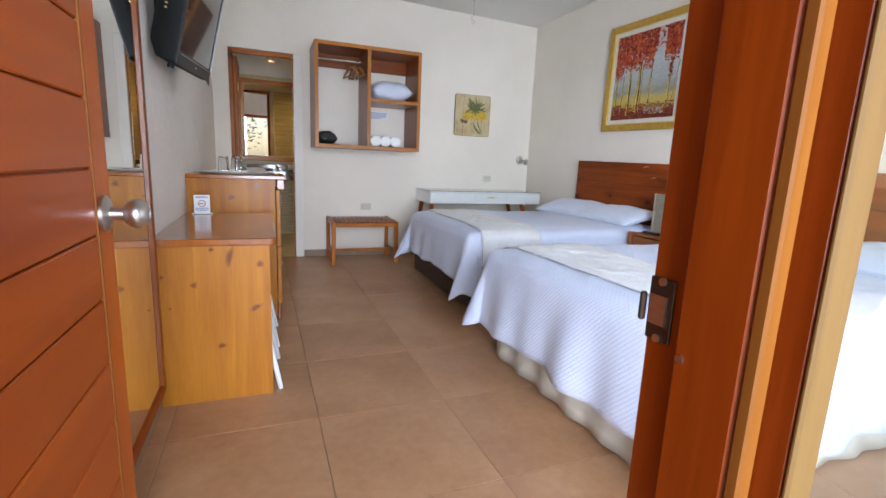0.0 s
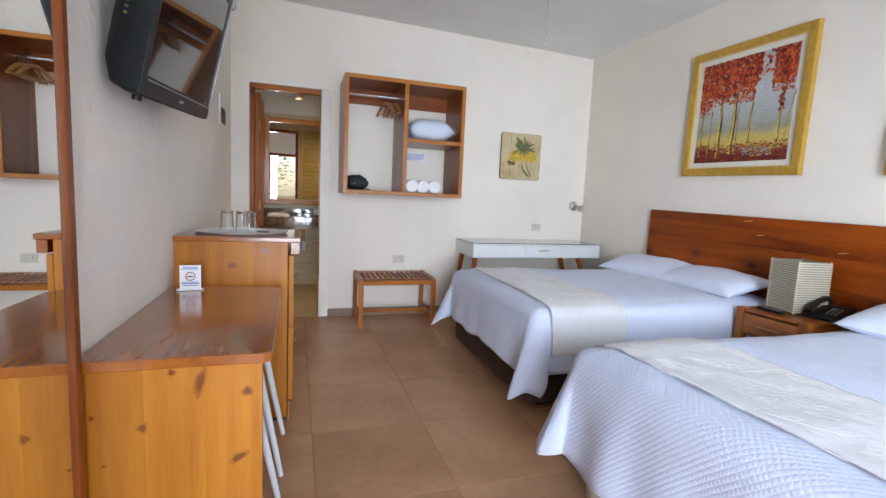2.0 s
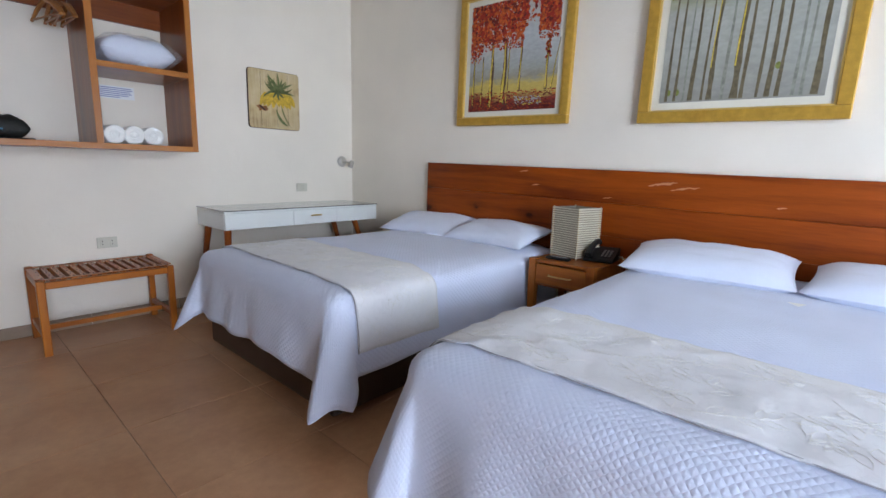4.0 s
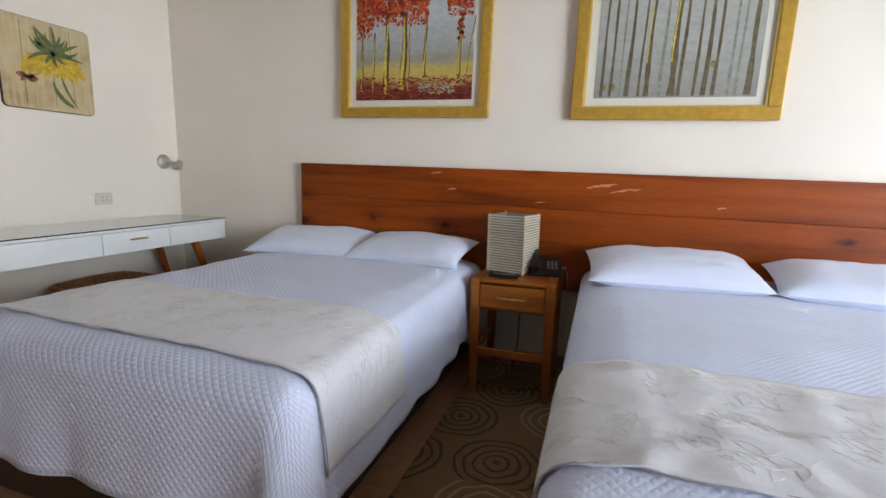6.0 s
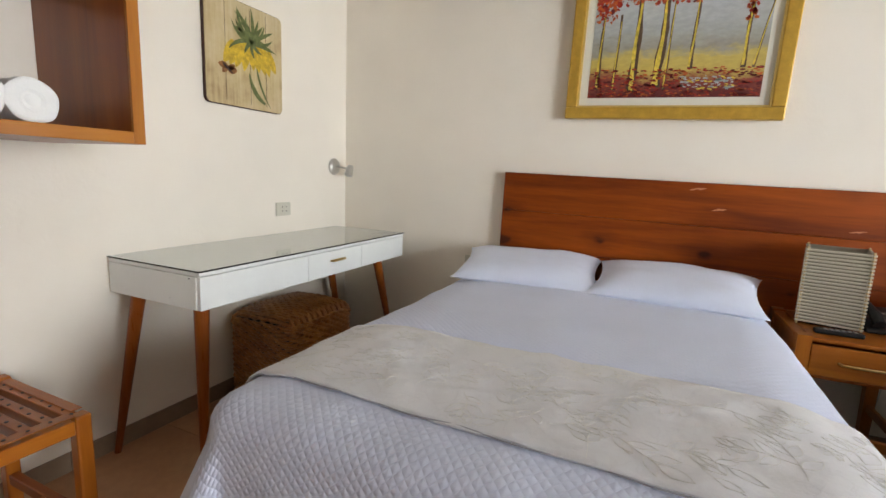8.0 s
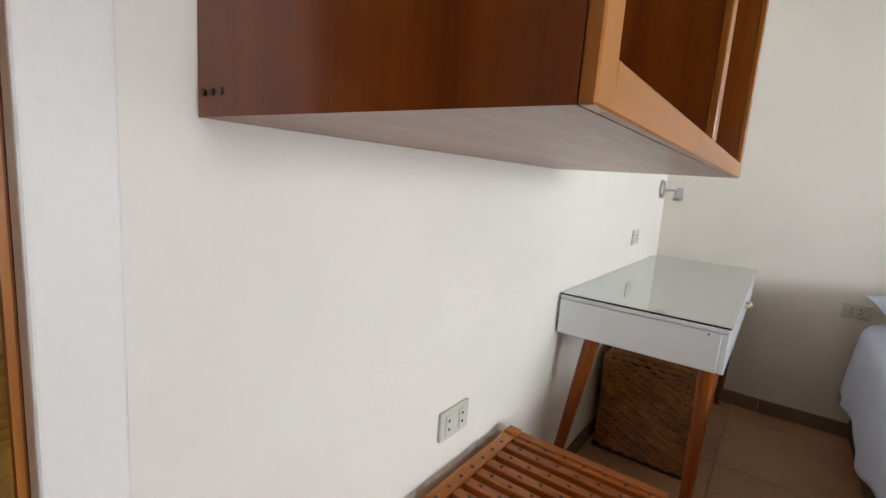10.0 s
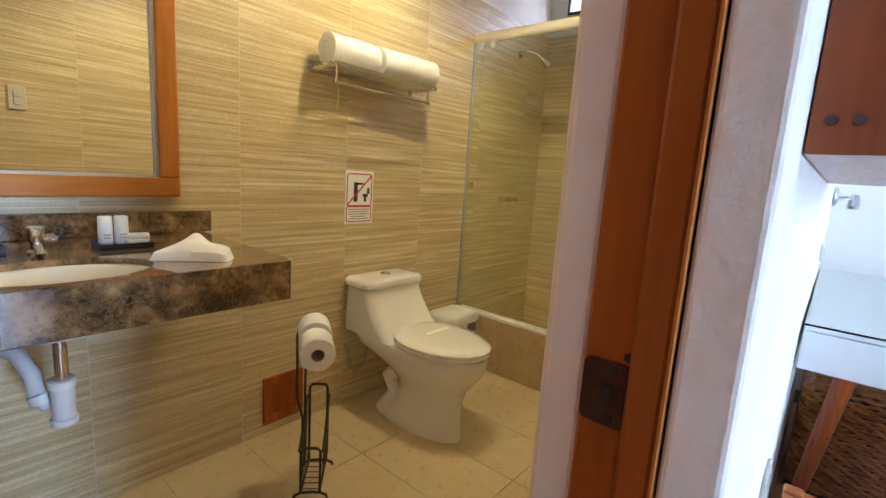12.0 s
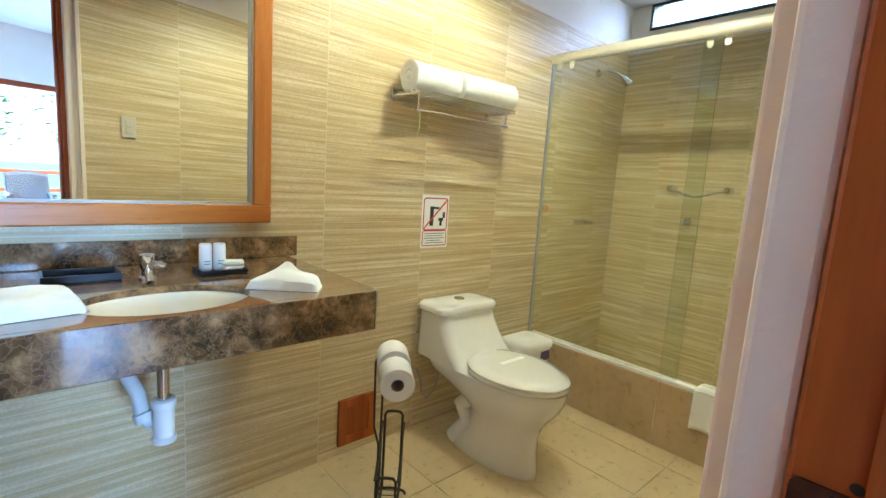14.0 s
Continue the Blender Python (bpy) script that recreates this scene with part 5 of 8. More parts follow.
def bench():
    x0, x1, y0, y1, h = 0.905, 1.612, 4.702, 5.165, 0.452
    t = thing("luggage_bench", "low orange-brown wooden luggage bench with studded slats", "bench", ((x0 + x1) / 2, (y0 + y1) / 2, 0))
    for fx in (x0, x1 - 0.04):
        for fy in (y0, y1 - 0.04):
            b = boxes((fx, fx + 0.04, fy, fy + 0.04, 0, h + (0.010 if fy > 5 else -0.004)), bevel=0.006, seg=2)
            part("leg", b, BENCH_Z, t)
    for fy in (y0 + 0.004, y1 - 0.036):
        part("long_rail", boxes((x0 + 0.04, x1 - 0.04, fy, fy + 0.032, h - 0.055, h - 0.014), bevel=0.003), BENCH_X, t)
    for fx in (x0 + 0.006, x1 - 0.036):
        part("end_rail", boxes((fx, fx + 0.03, y0 + 0.04, y1 - 0.04, h - 0.055, h - 0.014), bevel=0.003), BENCH_Y, t)
        part("low_end_rail", boxes((fx, fx + 0.028, y0 + 0.04, y1 - 0.04, 0.10, 0.135), bevel=0.003), BENCH_Y, t)
    part("stretcher", boxes((x0 + 0.034, x1 - 0.036, y0 + 0.19, y0 + 0.22, 0.105, 0.135), bevel=0.003), BENCH_X, t)
    n = 14
    pitch = (x1 - x0 - 0.02) / n
    for i in range(n):
        xa = x0 + 0.010 + pitch * i + 0.010
        s = part("slat", boxes((xa, xa + pitch - 0.021, y0 + 0.0365, y1 - 0.0365, h - 0.046, h - 0.001), bevel=0.002), BENCH_Y, t)
        for k in range(9):
            yy = y0 + 0.022 + k * (y1 - y0 - 0.044) / 8
            off = 0.008 if k % 2 else -0.004
            top = h + (0.0036 if k in (0, 8) else 0.0)
            part("plug", rod(bmesh.new(), (xa + 0.012 + off * 0.5, yy, top - 0.002), (xa + 0.012 + off * 0.5, yy, top + 0.0008), 0.0048, seg=8), DARK_STUD, s)
    for fy in (y0, y1 - 0.038):
        part("top_rail", boxes((x0 + 0.04, x1 - 0.04, fy, fy + 0.038, h - 0.0005, h + 0.003), bevel=0.0015), BENCH_X, t)
    for fx in (x0 + 0.002, x1 - 0.032):
        part("top_rail", boxes((fx, fx + 0.03, y0 + 0.04, y1 - 0.04, h - 0.0005, h + 0.003), bevel=0.0015), BENCH_Y, t)


bench()


# ---- outlets, reading lamp, sign ----
def outlet(name, label, place, w, h, yaw, sockets, category="power outlet"):
    """A wall plate at place, its face turned by yaw (0 faces south)."""
    t = thing(name, label, category, place)
    m = Matrix.Translation(place) @ Matrix.Rotation(radians(yaw), 4, "Z")

    def put(bm):
        bmesh.ops.transform(bm, matrix=m, verts=bm.verts)
        return bm

    part("plate", put(boxes((-w / 2, w / 2, -0.009, -0.0005, -h / 2, h / 2), bevel=0.003, seg=2)), IVORY, t)
    for sx in sockets:
        if category == "light switch":
            for z0 in (-0.036, 0.004):
                part("rocker", put(boxes((sx - 0.016, sx + 0.016, -0.014, -0.0092, z0, z0 + 0.032), bevel=0.002)), IVORY, t)
            continue
        s = part("socket", put(boxes((sx - 0.013, sx + 0.013, -0.0115, -0.0092, -h * 0.34, h * 0.34), bevel=0.001)), IVORY, t)
        if category == "power outlet":
            for dz in (-0.011, 0.011):
                part("hole", put(rod(bmesh.new(), (sx, -0.0112, dz), (sx, -0.0122, dz), 0.0038, seg=8)), GAP, s)


outlet("wall_outlet", "ivory double power outlet above the bench", (1.357, NY, 0.566), 0.118, 0.074, 0, (-0.028, 0.028))
outlet("wall_outlet", "ivory power outlet above the desk", (2.884, NY, 0.925), 0.108, 0.074, 0, (-0.012, 0.016))
outlet("wall_outlet", "ivory power outlet beside the headboard", (EX, 4.265, 0.648), 0.108, 0.070, -90, (-0.016, 0.016))
outlet("light_switch", "ivory double light switch on the tiled wall", (0.865, BS + 0.006, 1.40), 0.072, 0.115, 180, (0.0,), "light switch")


def reading_lamp():
    t = thing("wall_lamp", "small brushed steel swivel reading lamp on wall", "lamp", (3.335, NY, 1.17))
    d = bmesh.new()
    lathe(d, [(0.0005, 0.022), (0.030, 0.021), (0.045, 0.016), (0.052, 0.006), (0.052, 0.0)], (0, 0, 0), 28)
    bmesh.ops.transform(d, matrix=Matrix.Translation((3.335, NY - 0.001, 1.172)) @ Matrix.Rotation(radians(90), 4, "X"), verts=d.verts)
    part("rose", d, STEEL, t, "brushed steel wall rose", smooth=True)
    a = tube(bmesh.new(), [(3.335, NY - 0.02, 1.168), (3.345, NY - 0.055, 1.170), (3.372, NY - 0.075, 1.165)], 0.006, 8)
    part("arm", a, STEEL, t, smooth=True)
    h = bmesh.new()
    m = Matrix.Translation((3.385, NY - 0.085, 1.145)) @ Matrix.Rotation(radians(20), 4, "Y")
    lathe(h, [(0.0005, 0.04), (0.018, 0.038), (0.022, 0.02), (0.026, -0.028), (0.022, -0.026), (0.004, 0.0)], (0, 0, 0), 20)
    bmesh.ops.transform(h, matrix=m, verts=h.verts)
    part("shade", h, STEEL, t, smooth=True)


reading_lamp()


# ---- pictures ----
def framed_picture(label, y0, y1, z0, z1, fw, mw, draw):
    """A gold-framed picture on the east wall; y1 is its end nearest the corner."""
    t = thing("framed_painting", label, "painting", (EX, (y0 + y1) / 2, z0), "paintings above the headboard")
    xf, xb = 3.415, EX - 0.001
    for a in ((y0, y1, z0, z0 + fw), (y0, y1, z1 - fw, z1)):
        part("frame", boxes((xf, xb, *a), bevel=0.005, seg=2), GOLD, t)
    for a in ((y0, y0 + fw, z0 + fw, z1 - fw), (y1 - fw, y1, z0 + fw, z1 - fw)):
        part("frame", boxes((xf, xb, *a), bevel=0.005, seg=2), GOLD, t)
    lip = 0.008
    a, c, d, e = y0 + fw, y1 - fw, z0 + fw, z1 - fw
    part("inner_lip", boxes((xf + 0.006, xb, a, c, d, d + lip), (xf + 0.006, xb, a, c, e - lip, e), (xf + 0.006, xb, a, a + lip, d + lip, e - lip), (xf + 0.006, xb, c - lip, c, d + lip, e - lip)), GOLD_IN, t, "bright gold inner lip")
    part("mat", boxes((xf + 0.020, xb, a + lip, c - lip, d + lip, e - lip)), MAT_BOARD, t, "cream picture mat")
    t.rotation_euler = (radians(1.1), 0, 0)
    draw(t, xf + 0.0195, a + lip + mw, c - lip - mw, d + lip + mw, e - lip - mw)
    return t


def canvas_mat(name, stops, scale):
    """Painted ground of a picture: bands of colour up the canvas, broken by brush marks."""
    m, n, l, b = mat(name)
    tc = n.new("ShaderNodeTexCoord")
    sep = n.new("ShaderNodeSeparateXYZ")
    l.new(tc.outputs["Generated"], sep.inputs[0])
    v = coords(n, l, (1, 1, 2.2))
    h = math_node(n, l, "ADD", sep.outputs[2], math_node(n, l, "MULTIPLY", math_node(n, l, "SUBTRACT", noise_tex(n, l, v, scale, 5, 0.6), 0.5), 0.22))
    col = ramp(n, l, h, stops)
    dab = noise_tex(n, l, v, scale * 3, 4)
    l.new(mixc(n, l, 0.16, col, ramp(n, l, dab, [(0.35, (0.12, 0.13, 0.13)), (0.65, (0.62, 0.62, 0.58))]), "OVERLAY"), b.inputs["Base Color"])
    b.inputs["Roughness"].default_value = 0.6
    bump(n, l, b, dab, 0.3, 0.002)
    return m


def paint(name, c, vary=0.5, rough=0.55):
    return plain(name, c, rough, vary=vary, scale=55, relief=0.4, relief_scale=120)


PAINT_RED, PAINT_ORANGE, PAINT_DARK = paint("red_paint", (0.40, 0.022, 0.008)), paint("orange_paint", (0.62, 0.11, 0.018)), paint("maroon_paint", (0.16, 0.010, 0.008))
PAINT_YELLOW, PAINT_BROWN, PAINT_SKY = paint("yellow_paint", (0.74, 0.52, 0.07)), paint("bark_paint", (0.12, 0.062, 0.032)), paint("grey_blue_paint", (0.42, 0.45, 0.46))
PAINT_TRUNK = paint("olive_bark_paint", (0.15, 0.115, 0.062))
PAINT_GREEN, PAINT_OLIVE, PAINT_GREY = paint("leaf_paint", (0.20, 0.24, 0.05)), paint("olive_paint", (0.28, 0.27, 0.09)), paint("faint_trunk_paint", (0.26, 0.27, 0.22))


def dab(bm, x, y, z, w, h, a, mi):
    """One flat brush stroke on a canvas that faces west."""
    ca, sa = math.cos(a), math.sin(a)
    pts = [(-w, -h * 0.5), (-w * 0.4, -h), (w * 0.7, -h * 0.7), (w, h * 0.3), (w * 0.3, h), (-w * 0.8, h * 0.6)]
    f = bm.faces.new([bm.verts.new((x, y + p * ca - q * sa, z + p * sa + q * ca)) for p, q in pts])
    f.material_index = mi


def trunk(bm, x, y, za, zb, w0, w1, lean, mi, rnd, bend=0.4):
    n = 10
    ph = rnd.uniform(0, 6)
    lf, rt = [], []
    for k in range(n + 1):
        f = k / n
        c = y + lean * f + w0 * bend * math.sin(f * 7 + ph)
        w = (w0 + (w1 - w0) * f) / 2 * rnd.uniform(0.8, 1.2)
        z = za + (zb - za) * f
        lf.append(bm.verts.new((x, c + w, z)))
        rt.append(bm.verts.new((x, c - w, z)))
    for k in range(n):
        bm.faces.new((lf[k], rt[k], rt[k + 1], lf[k + 1])).material_index = mi


def red_wood(t, x, y0, y1, z0, z1):
    W, H = y1 - y0, z1 - z0
    part("canvas", boxes((x - 0.0015, x + 0.004, y0, y1, z0, z1)), canvas_mat("autumn_canvas", [(0.0, (0.16, 0.015, 0.015)), (0.11, (0.30, 0.05, 0.03)), (0.17, (0.56, 0.40, 0.10)), (0.25, (0.58, 0.42, 0.12)), (0.30, (0.33, 0.30, 0.24)), (0.42, (0.40, 0.41, 0.40)), (0.65, (0.50, 0.53, 0.54)), (1.0, (0.46, 0.46, 0.45))], 9), t)
    rnd = random.Random(11)
    b = bmesh.new()
    # from the corner end: y falls from y1 to y0
    for f, w, zb in ((0.05, 0.020, 0.55), (0.155, 0.015, 0.52), (0.27, 0.038, 0.66), (0.42, 0.042, 0.66), (0.465, 0.012, 0.64), (0.60, 0.020, 0.62), (0.885, 0.020, 0.62), (0.94, 0.010, 0.6)):
        yy = y1 - f * W
        za = z0 + (0.17 if f > 0.55 else 0.03 + 0.05 * rnd.random()) * H
        trunk(b, x - 0.0022, yy, za, z0 + zb * H, w, w * 0.55, -0.01 if f < 0.9 else -0.05, 4, rnd, 0.10)
        trunk(b, x - 0.0026, yy + w * 0.12, za + 0.01, z0 + (zb - 0.04) * H, w * 0.60, w * 0.20, -0.011 if f < 0.9 else -0.05, 3, rnd, 0.16)
    for i in range(3600):
        f = rnd.random()
        low = 0.46 if f < 0.15 else 0.56 if f < 0.62 else 0.72
        if 0.66 < f < 0.79 and rnd.random() < 0.93:
            continue
        if f >= 0.79:
            low = 0.60
        g = low + (1.02 - low) * rnd.random() ** 0.75
        if g > 1:
            continue
        k = rnd.random() + (g - 0.75) * 0.6
        mi = 1 if k < 0.42 else 0 if k < 0.82 else 2
        s = rnd.uniform(0.004, 0.017) * (0.6 if g < low + 0.08 else 1.0)
        yy, zz = y1 - f * W, z0 + g * H
        s = min(s, yy - y0, y1 - yy, z1 - zz, zz - z0)
        if s > 0.003:
            dab(b, x - 0.003 - 0.0015 * rnd.random(), yy, zz, s, s * rnd.uniform(0.5, 0.9), rnd.uniform(0, 3), mi)
    for i in range(700):
        f, g = rnd.random(), rnd.random() ** 1.4 * 0.17
        pool = 0.56 < f < 0.86 and 0.04 < g < 0.12
        mi = (5 if rnd.random() < 0.7 else 3) if pool else rnd.choice((0, 0, 2, 2, 1))
        s = rnd.uniform(0.003, 0.012)
        yy, zz = y1 - f * W, z0 + g * H + 0.006
        s = min(s, yy - y0, y1 - yy, zz - z0)
        if s > 0.003:
            dab(b, x - 0.0032, yy, zz, s, s * 0.4, rnd.uniform(-0.3, 0.3), mi)
    for i in range(30):
        f, g = 0.87 + 0.05 * rnd.random(), 0.44 + 0.2 * rnd.random()
        dab(b, x - 0.0035, y1 - f * W, z0 + g * H, 0.010, 0.007, rnd.uniform(0, 3), 0 if rnd.random() < 0.6 else 1)
    part("painted_woodland", b, [PAINT_RED, PAINT_ORANGE, PAINT_DARK, PAINT_YELLOW, PAINT_BROWN, PAINT_SKY], t, "red autumn trees in thick paint")


def grey_wood(t, x, y0, y1, z0, z1):
    W, H = y1 - y0, z1 - z0
    part("canvas", boxes((x - 0.0015, x + 0.004, y0, y1, z0, z1)), canvas_mat("misty_canvas", [(0.0, (0.29, 0.28, 0.25)), (0.3, (0.37, 0.375, 0.34)), (0.6, (0.41, 0.415, 0.37)), (0.72, (0.34, 0.33, 0.20)), (1.0, (0.26, 0.28, 0.10))], 7), t)
    rnd = random.Random(5)
    b = bmesh.new()
    for f, w, mi in ((0.045, 0.014, 0), (0.105, 0.016, 0), (0.165, 0.011, 4), (0.215, 0.021, 0), (0.29, 0.013, 0), (0.335, 0.026, 1), (0.42, 0.017, 4), (0.49, 0.034, 1), (0.54, 0.018, 0), (0.63, 0.015, 0), (0.69, 0.022, 0), (0.745, 0.018, 0), (0.83, 0.014, 4), (0.875, 0.013, 4), (0.94, 0.028, 0)):
        yy = y1 - f * W
        trunk(b, x - 0.0022, yy, z0 + 0.01 * H, z0 + 0.80 * H, w, w * 0.5, -0.014, mi if mi != 1 else 0, rnd, 0.10)
        if mi == 1:
            trunk(b, x - 0.0026, yy + w * 0.2, z0 + 0.22 * H, z0 + 0.75 * H, w * 0.22, w * 0.12, -0.013, 3, rnd, 0.2)
    for i in range(1900):
        f, g = rnd.random(), 0.70 + 0.30 * rnd.random() ** 0.8
        s = rnd.uniform(0.004, 0.014)
        yy, zz = y1 - f * W, z0 + g * H
        s = min(s, yy - y0, y1 - yy, z1 - zz)
        if s > 0.003:
            dab(b, x - 0.003 - 0.0015 * rnd.random(), yy, zz, s, s * rnd.uniform(0.4, 0.8), rnd.uniform(0, 3), rnd.choice((1, 1, 2, 2, 0, 3)))
    for f, g in ((0.06, 0.07), (0.12, 0.07), (0.73, 0.20)):
        dab(b, x - 0.002, y1 - f * W, z0 + g * H, 0.014, 0.018, 0.3, 1)
    part("painted_woodland", b, [PAINT_TRUNK, PAINT_GREEN, PAINT_OLIVE, PAINT_YELLOW, PAINT_GREY], t, "slender bare trunks under green leaves")


framed_picture("gold-framed painting of red autumn trees above headboard", 2.842, 3.790, 1.456, 2.408, 0.056, 0.038, red_wood)
framed_picture("gold-framed painting of slender grey trunks above headboard", 1.425, 2.388, 1.418, 2.410, 0.062, 0.040, grey_wood)


def flower_panel():
    x0, x1, z0, z1 = 2.409, 2.868, 1.432, 1.906
    t = thing("flower_panel", "aged beige wooden panel with yellow flower picture", "wall picture", ((x0 + x1) / 2, NY, z0))
    cx, cz = (x0 + x1) / 2, (z0 + z1) / 2
    pm, n, l, b = mat("aged_panel_paint")
    v = coords(n, l)
    edge = noise_tex(n, l, v, 5, 5, 0.6)
    grain = noise_tex(n, l, coords(n, l, (16, 1, 1)), 4, 4)
    tt = math_node(n, l, "ADD", math_node(n, l, "MULTIPLY", edge, 0.7), math_node(n, l, "MULTIPLY", grain, 0.3))
    l.new(ramp(n, l, tt, [(0.3, (0.27, 0.14, 0.055)), (0.48, (0.52, 0.38, 0.20)), (0.7, (0.65, 0.52, 0.33))]), b.inputs["Base Color"])
    b.inputs["Roughness"].default_value = 0.6
    bm = bmesh.new()
    plate(bm, [(cx + u, NY - 0.022, cz + w) for u, w in rounded_rect(x1 - x0, z1 - z0, 0.025)], (0, 0.020, 0))
    part("board", bm, pm, t)
    bm = bmesh.new()
    o = rounded_rect(x1 - x0 + 0.006, z1 - z0 + 0.006, 0.027)
    plate(bm, [(cx + u, NY - 0.018, cz + w) for u, w in o], (0, 0.015, 0))
    part("dark_edge", bm, plain("dark_panel_edge", (0.06, 0.02, 0.012), 0.6), t)
    for gx in (-0.125, 0.02, 0.12):
        part("board_joint", boxes((cx + gx, cx + gx + 0.0018, NY - 0.0228, NY - 0.0222, z0 + 0.02, z1 - 0.02)), DARK_STUD, t)
    f = bmesh.new()
    y = NY - 0.0232
    rnd = random.Random(3)
    W, H = x1 - x0, z1 - z0

    def blade(px, pz, ang, ln, w, mi, curl=0.0, yy=0.0):
        n = 8
        a, c = [], []
        for k in range(n + 1):
            q = k / n
            th = ang + curl * q
            bx, bz = px + ln * q * math.cos(th), pz + ln * q * math.sin(th)
            ww = w * math.sin(math.pi * min(1, 0.12 + q * 0.88)) ** 0.8
            a.append(f.verts.new((bx - ww * math.sin(th), y - yy, bz + ww * math.cos(th))))
            c.append(f.verts.new((bx + ww * math.sin(th), y - yy, bz - ww * math.cos(th))))
        for k in range(n):
            f.faces.new((a[k], a[k + 1], c[k + 1], c[k])).material_index = mi

    hx, hz = x0 + 0.56 * W, z0 + 0.62 * H
    for i in range(9):
        blade(hx + (i - 4) * 0.026, hz + 0.012 - 0.003 * abs(i - 4), radians(-90 + (i - 4) * 6 + rnd.uniform(-4, 4)), 0.125 + rnd.uniform(-0.012, 0.012), 0.026, 1, 0.15 * rnd.uniform(-1, 1), 0.0004 * (i % 3))
    for i in range(17):
        blade(hx, hz + 0.015, radians(-12 + i * 12.5 + rnd.uniform(-5, 5)), rnd.uniform(0.10, 0.165), 0.010, 0, rnd.uniform(-0.7, 0.7), 0.0016 + 0.0004 * (i % 3))
    for ang in (-55, -100, -150):
        blade(hx, hz + 0.015, radians(ang), 0.075, 0.010, 0, 0.4, 0.0024)
    blade(hx + 0.03, hz - 0.10, radians(-78), 0.20, 0.0065, 0, 0.25, 0.002)
    blade(x0 + 0.74 * W, z0 + 0.07 * H, radians(158), 0.17, 0.013, 0, -0.55, 0.002)
    bx, bz = x0 + 0.115, z0 + 0.345 * H
    for ang, ln, w in ((150, 0.055, 0.016), (200, 0.040, 0.013), (-20, 0.055, 0.018), (10, 0.045, 0.013)):
        blade(bx, bz, radians(ang), ln, w, 2, 0.3, 0.001)
    blade(bx - 0.03, bz + 0.02, radians(-35), 0.075, 0.006, 3, 0, 0.0024)
    part("painted_flower", f, [paint("sage_paint", (0.13, 0.16, 0.05)), paint("petal_paint", (0.62, 0.38, 0.03)), paint("moth_paint", (0.30, 0.11, 0.03)), paint("moth_body_paint", (0.05, 0.02, 0.015))], t, "yellow flower with green leaves and a butterfly")


flower_panel()


# ---- west side: mirror, table, cabinet, television ----
def wall_mirror():
    y0, y1, z0, z1 = 1.12, 2.035, 0.095, 2.45
    t = thing("wall_mirror", "tall wall mirror in a thin dark red wooden frame", "mirror", (WX, 1.5, z0))
    part("backing", boxes((WX + 0.001, WX + 0.018, y0 + 0.02, y1 - 0.02, z0 + 0.02, z1 - 0.02)), GAP, t)
    part("glass", boxes((WX + 0.0185, WX + 0.022, y0 + 0.03, y1 - 0.03, z0 + 0.03, z1 - 0.03)), MIRROR, t, "clear mirror glass")
    for r in ((y0, y0 + 0.032, z0, z1), (y1 - 0.032, y1, z0, z1)):
        part("frame", boxes((WX + 0.001, WX + 0.032, *r), bevel=0.003), SHELF_IN_Z, t)
    for r in ((y0 + 0.032, y1 - 0.032, z0, z0 + 0.032), (y0 + 0.032, y1 - 0.032, z1 - 0.032, z1)):
        part("frame", boxes((WX + 0.001, WX + 0.032, *r), bevel=0.003), RED_Y, t)


wall_mirror()


KNOT = wood("dark_pine_knot", (0.16, 0.036, 0.005), (0.29, 0.080, 0.011), "z", 0.4, ring=30)
KNOT_HALO = wood("amber_knot_halo", (0.33, 0.098, 0.010), (0.47, 0.160, 0.019), "z", 0.4, ring=20)


def knot(parent, x, y, z, w, h, lean=0.0):
    """A knot in a pine board that faces south: a dark eye in an amber ring."""
    for name, k, m, d in (("knot_ring", 1.0, KNOT_HALO, 0.0003), ("knot", 0.62, KNOT, 0.0006)):
        b = bmesh.new()
        ca, sa = math.cos(lean), math.sin(lean)
        pts = []
        for i in range(14):
            a = 2 * math.pi * i / 14
            q = k * (1 + 0.14 * math.sin(3 * a + x * 40) + 0.08 * math.sin(5 * a + z * 30))
            u, v = 1.35 * w * q * math.cos(a), 1.35 * h * q * math.sin(a)
            pts.append((x + u * ca - v * sa, y - d, z + u * sa + v * ca))
        plate(b, pts, (0, d + 0.0002, 0))
        part(name, b, m, parent)


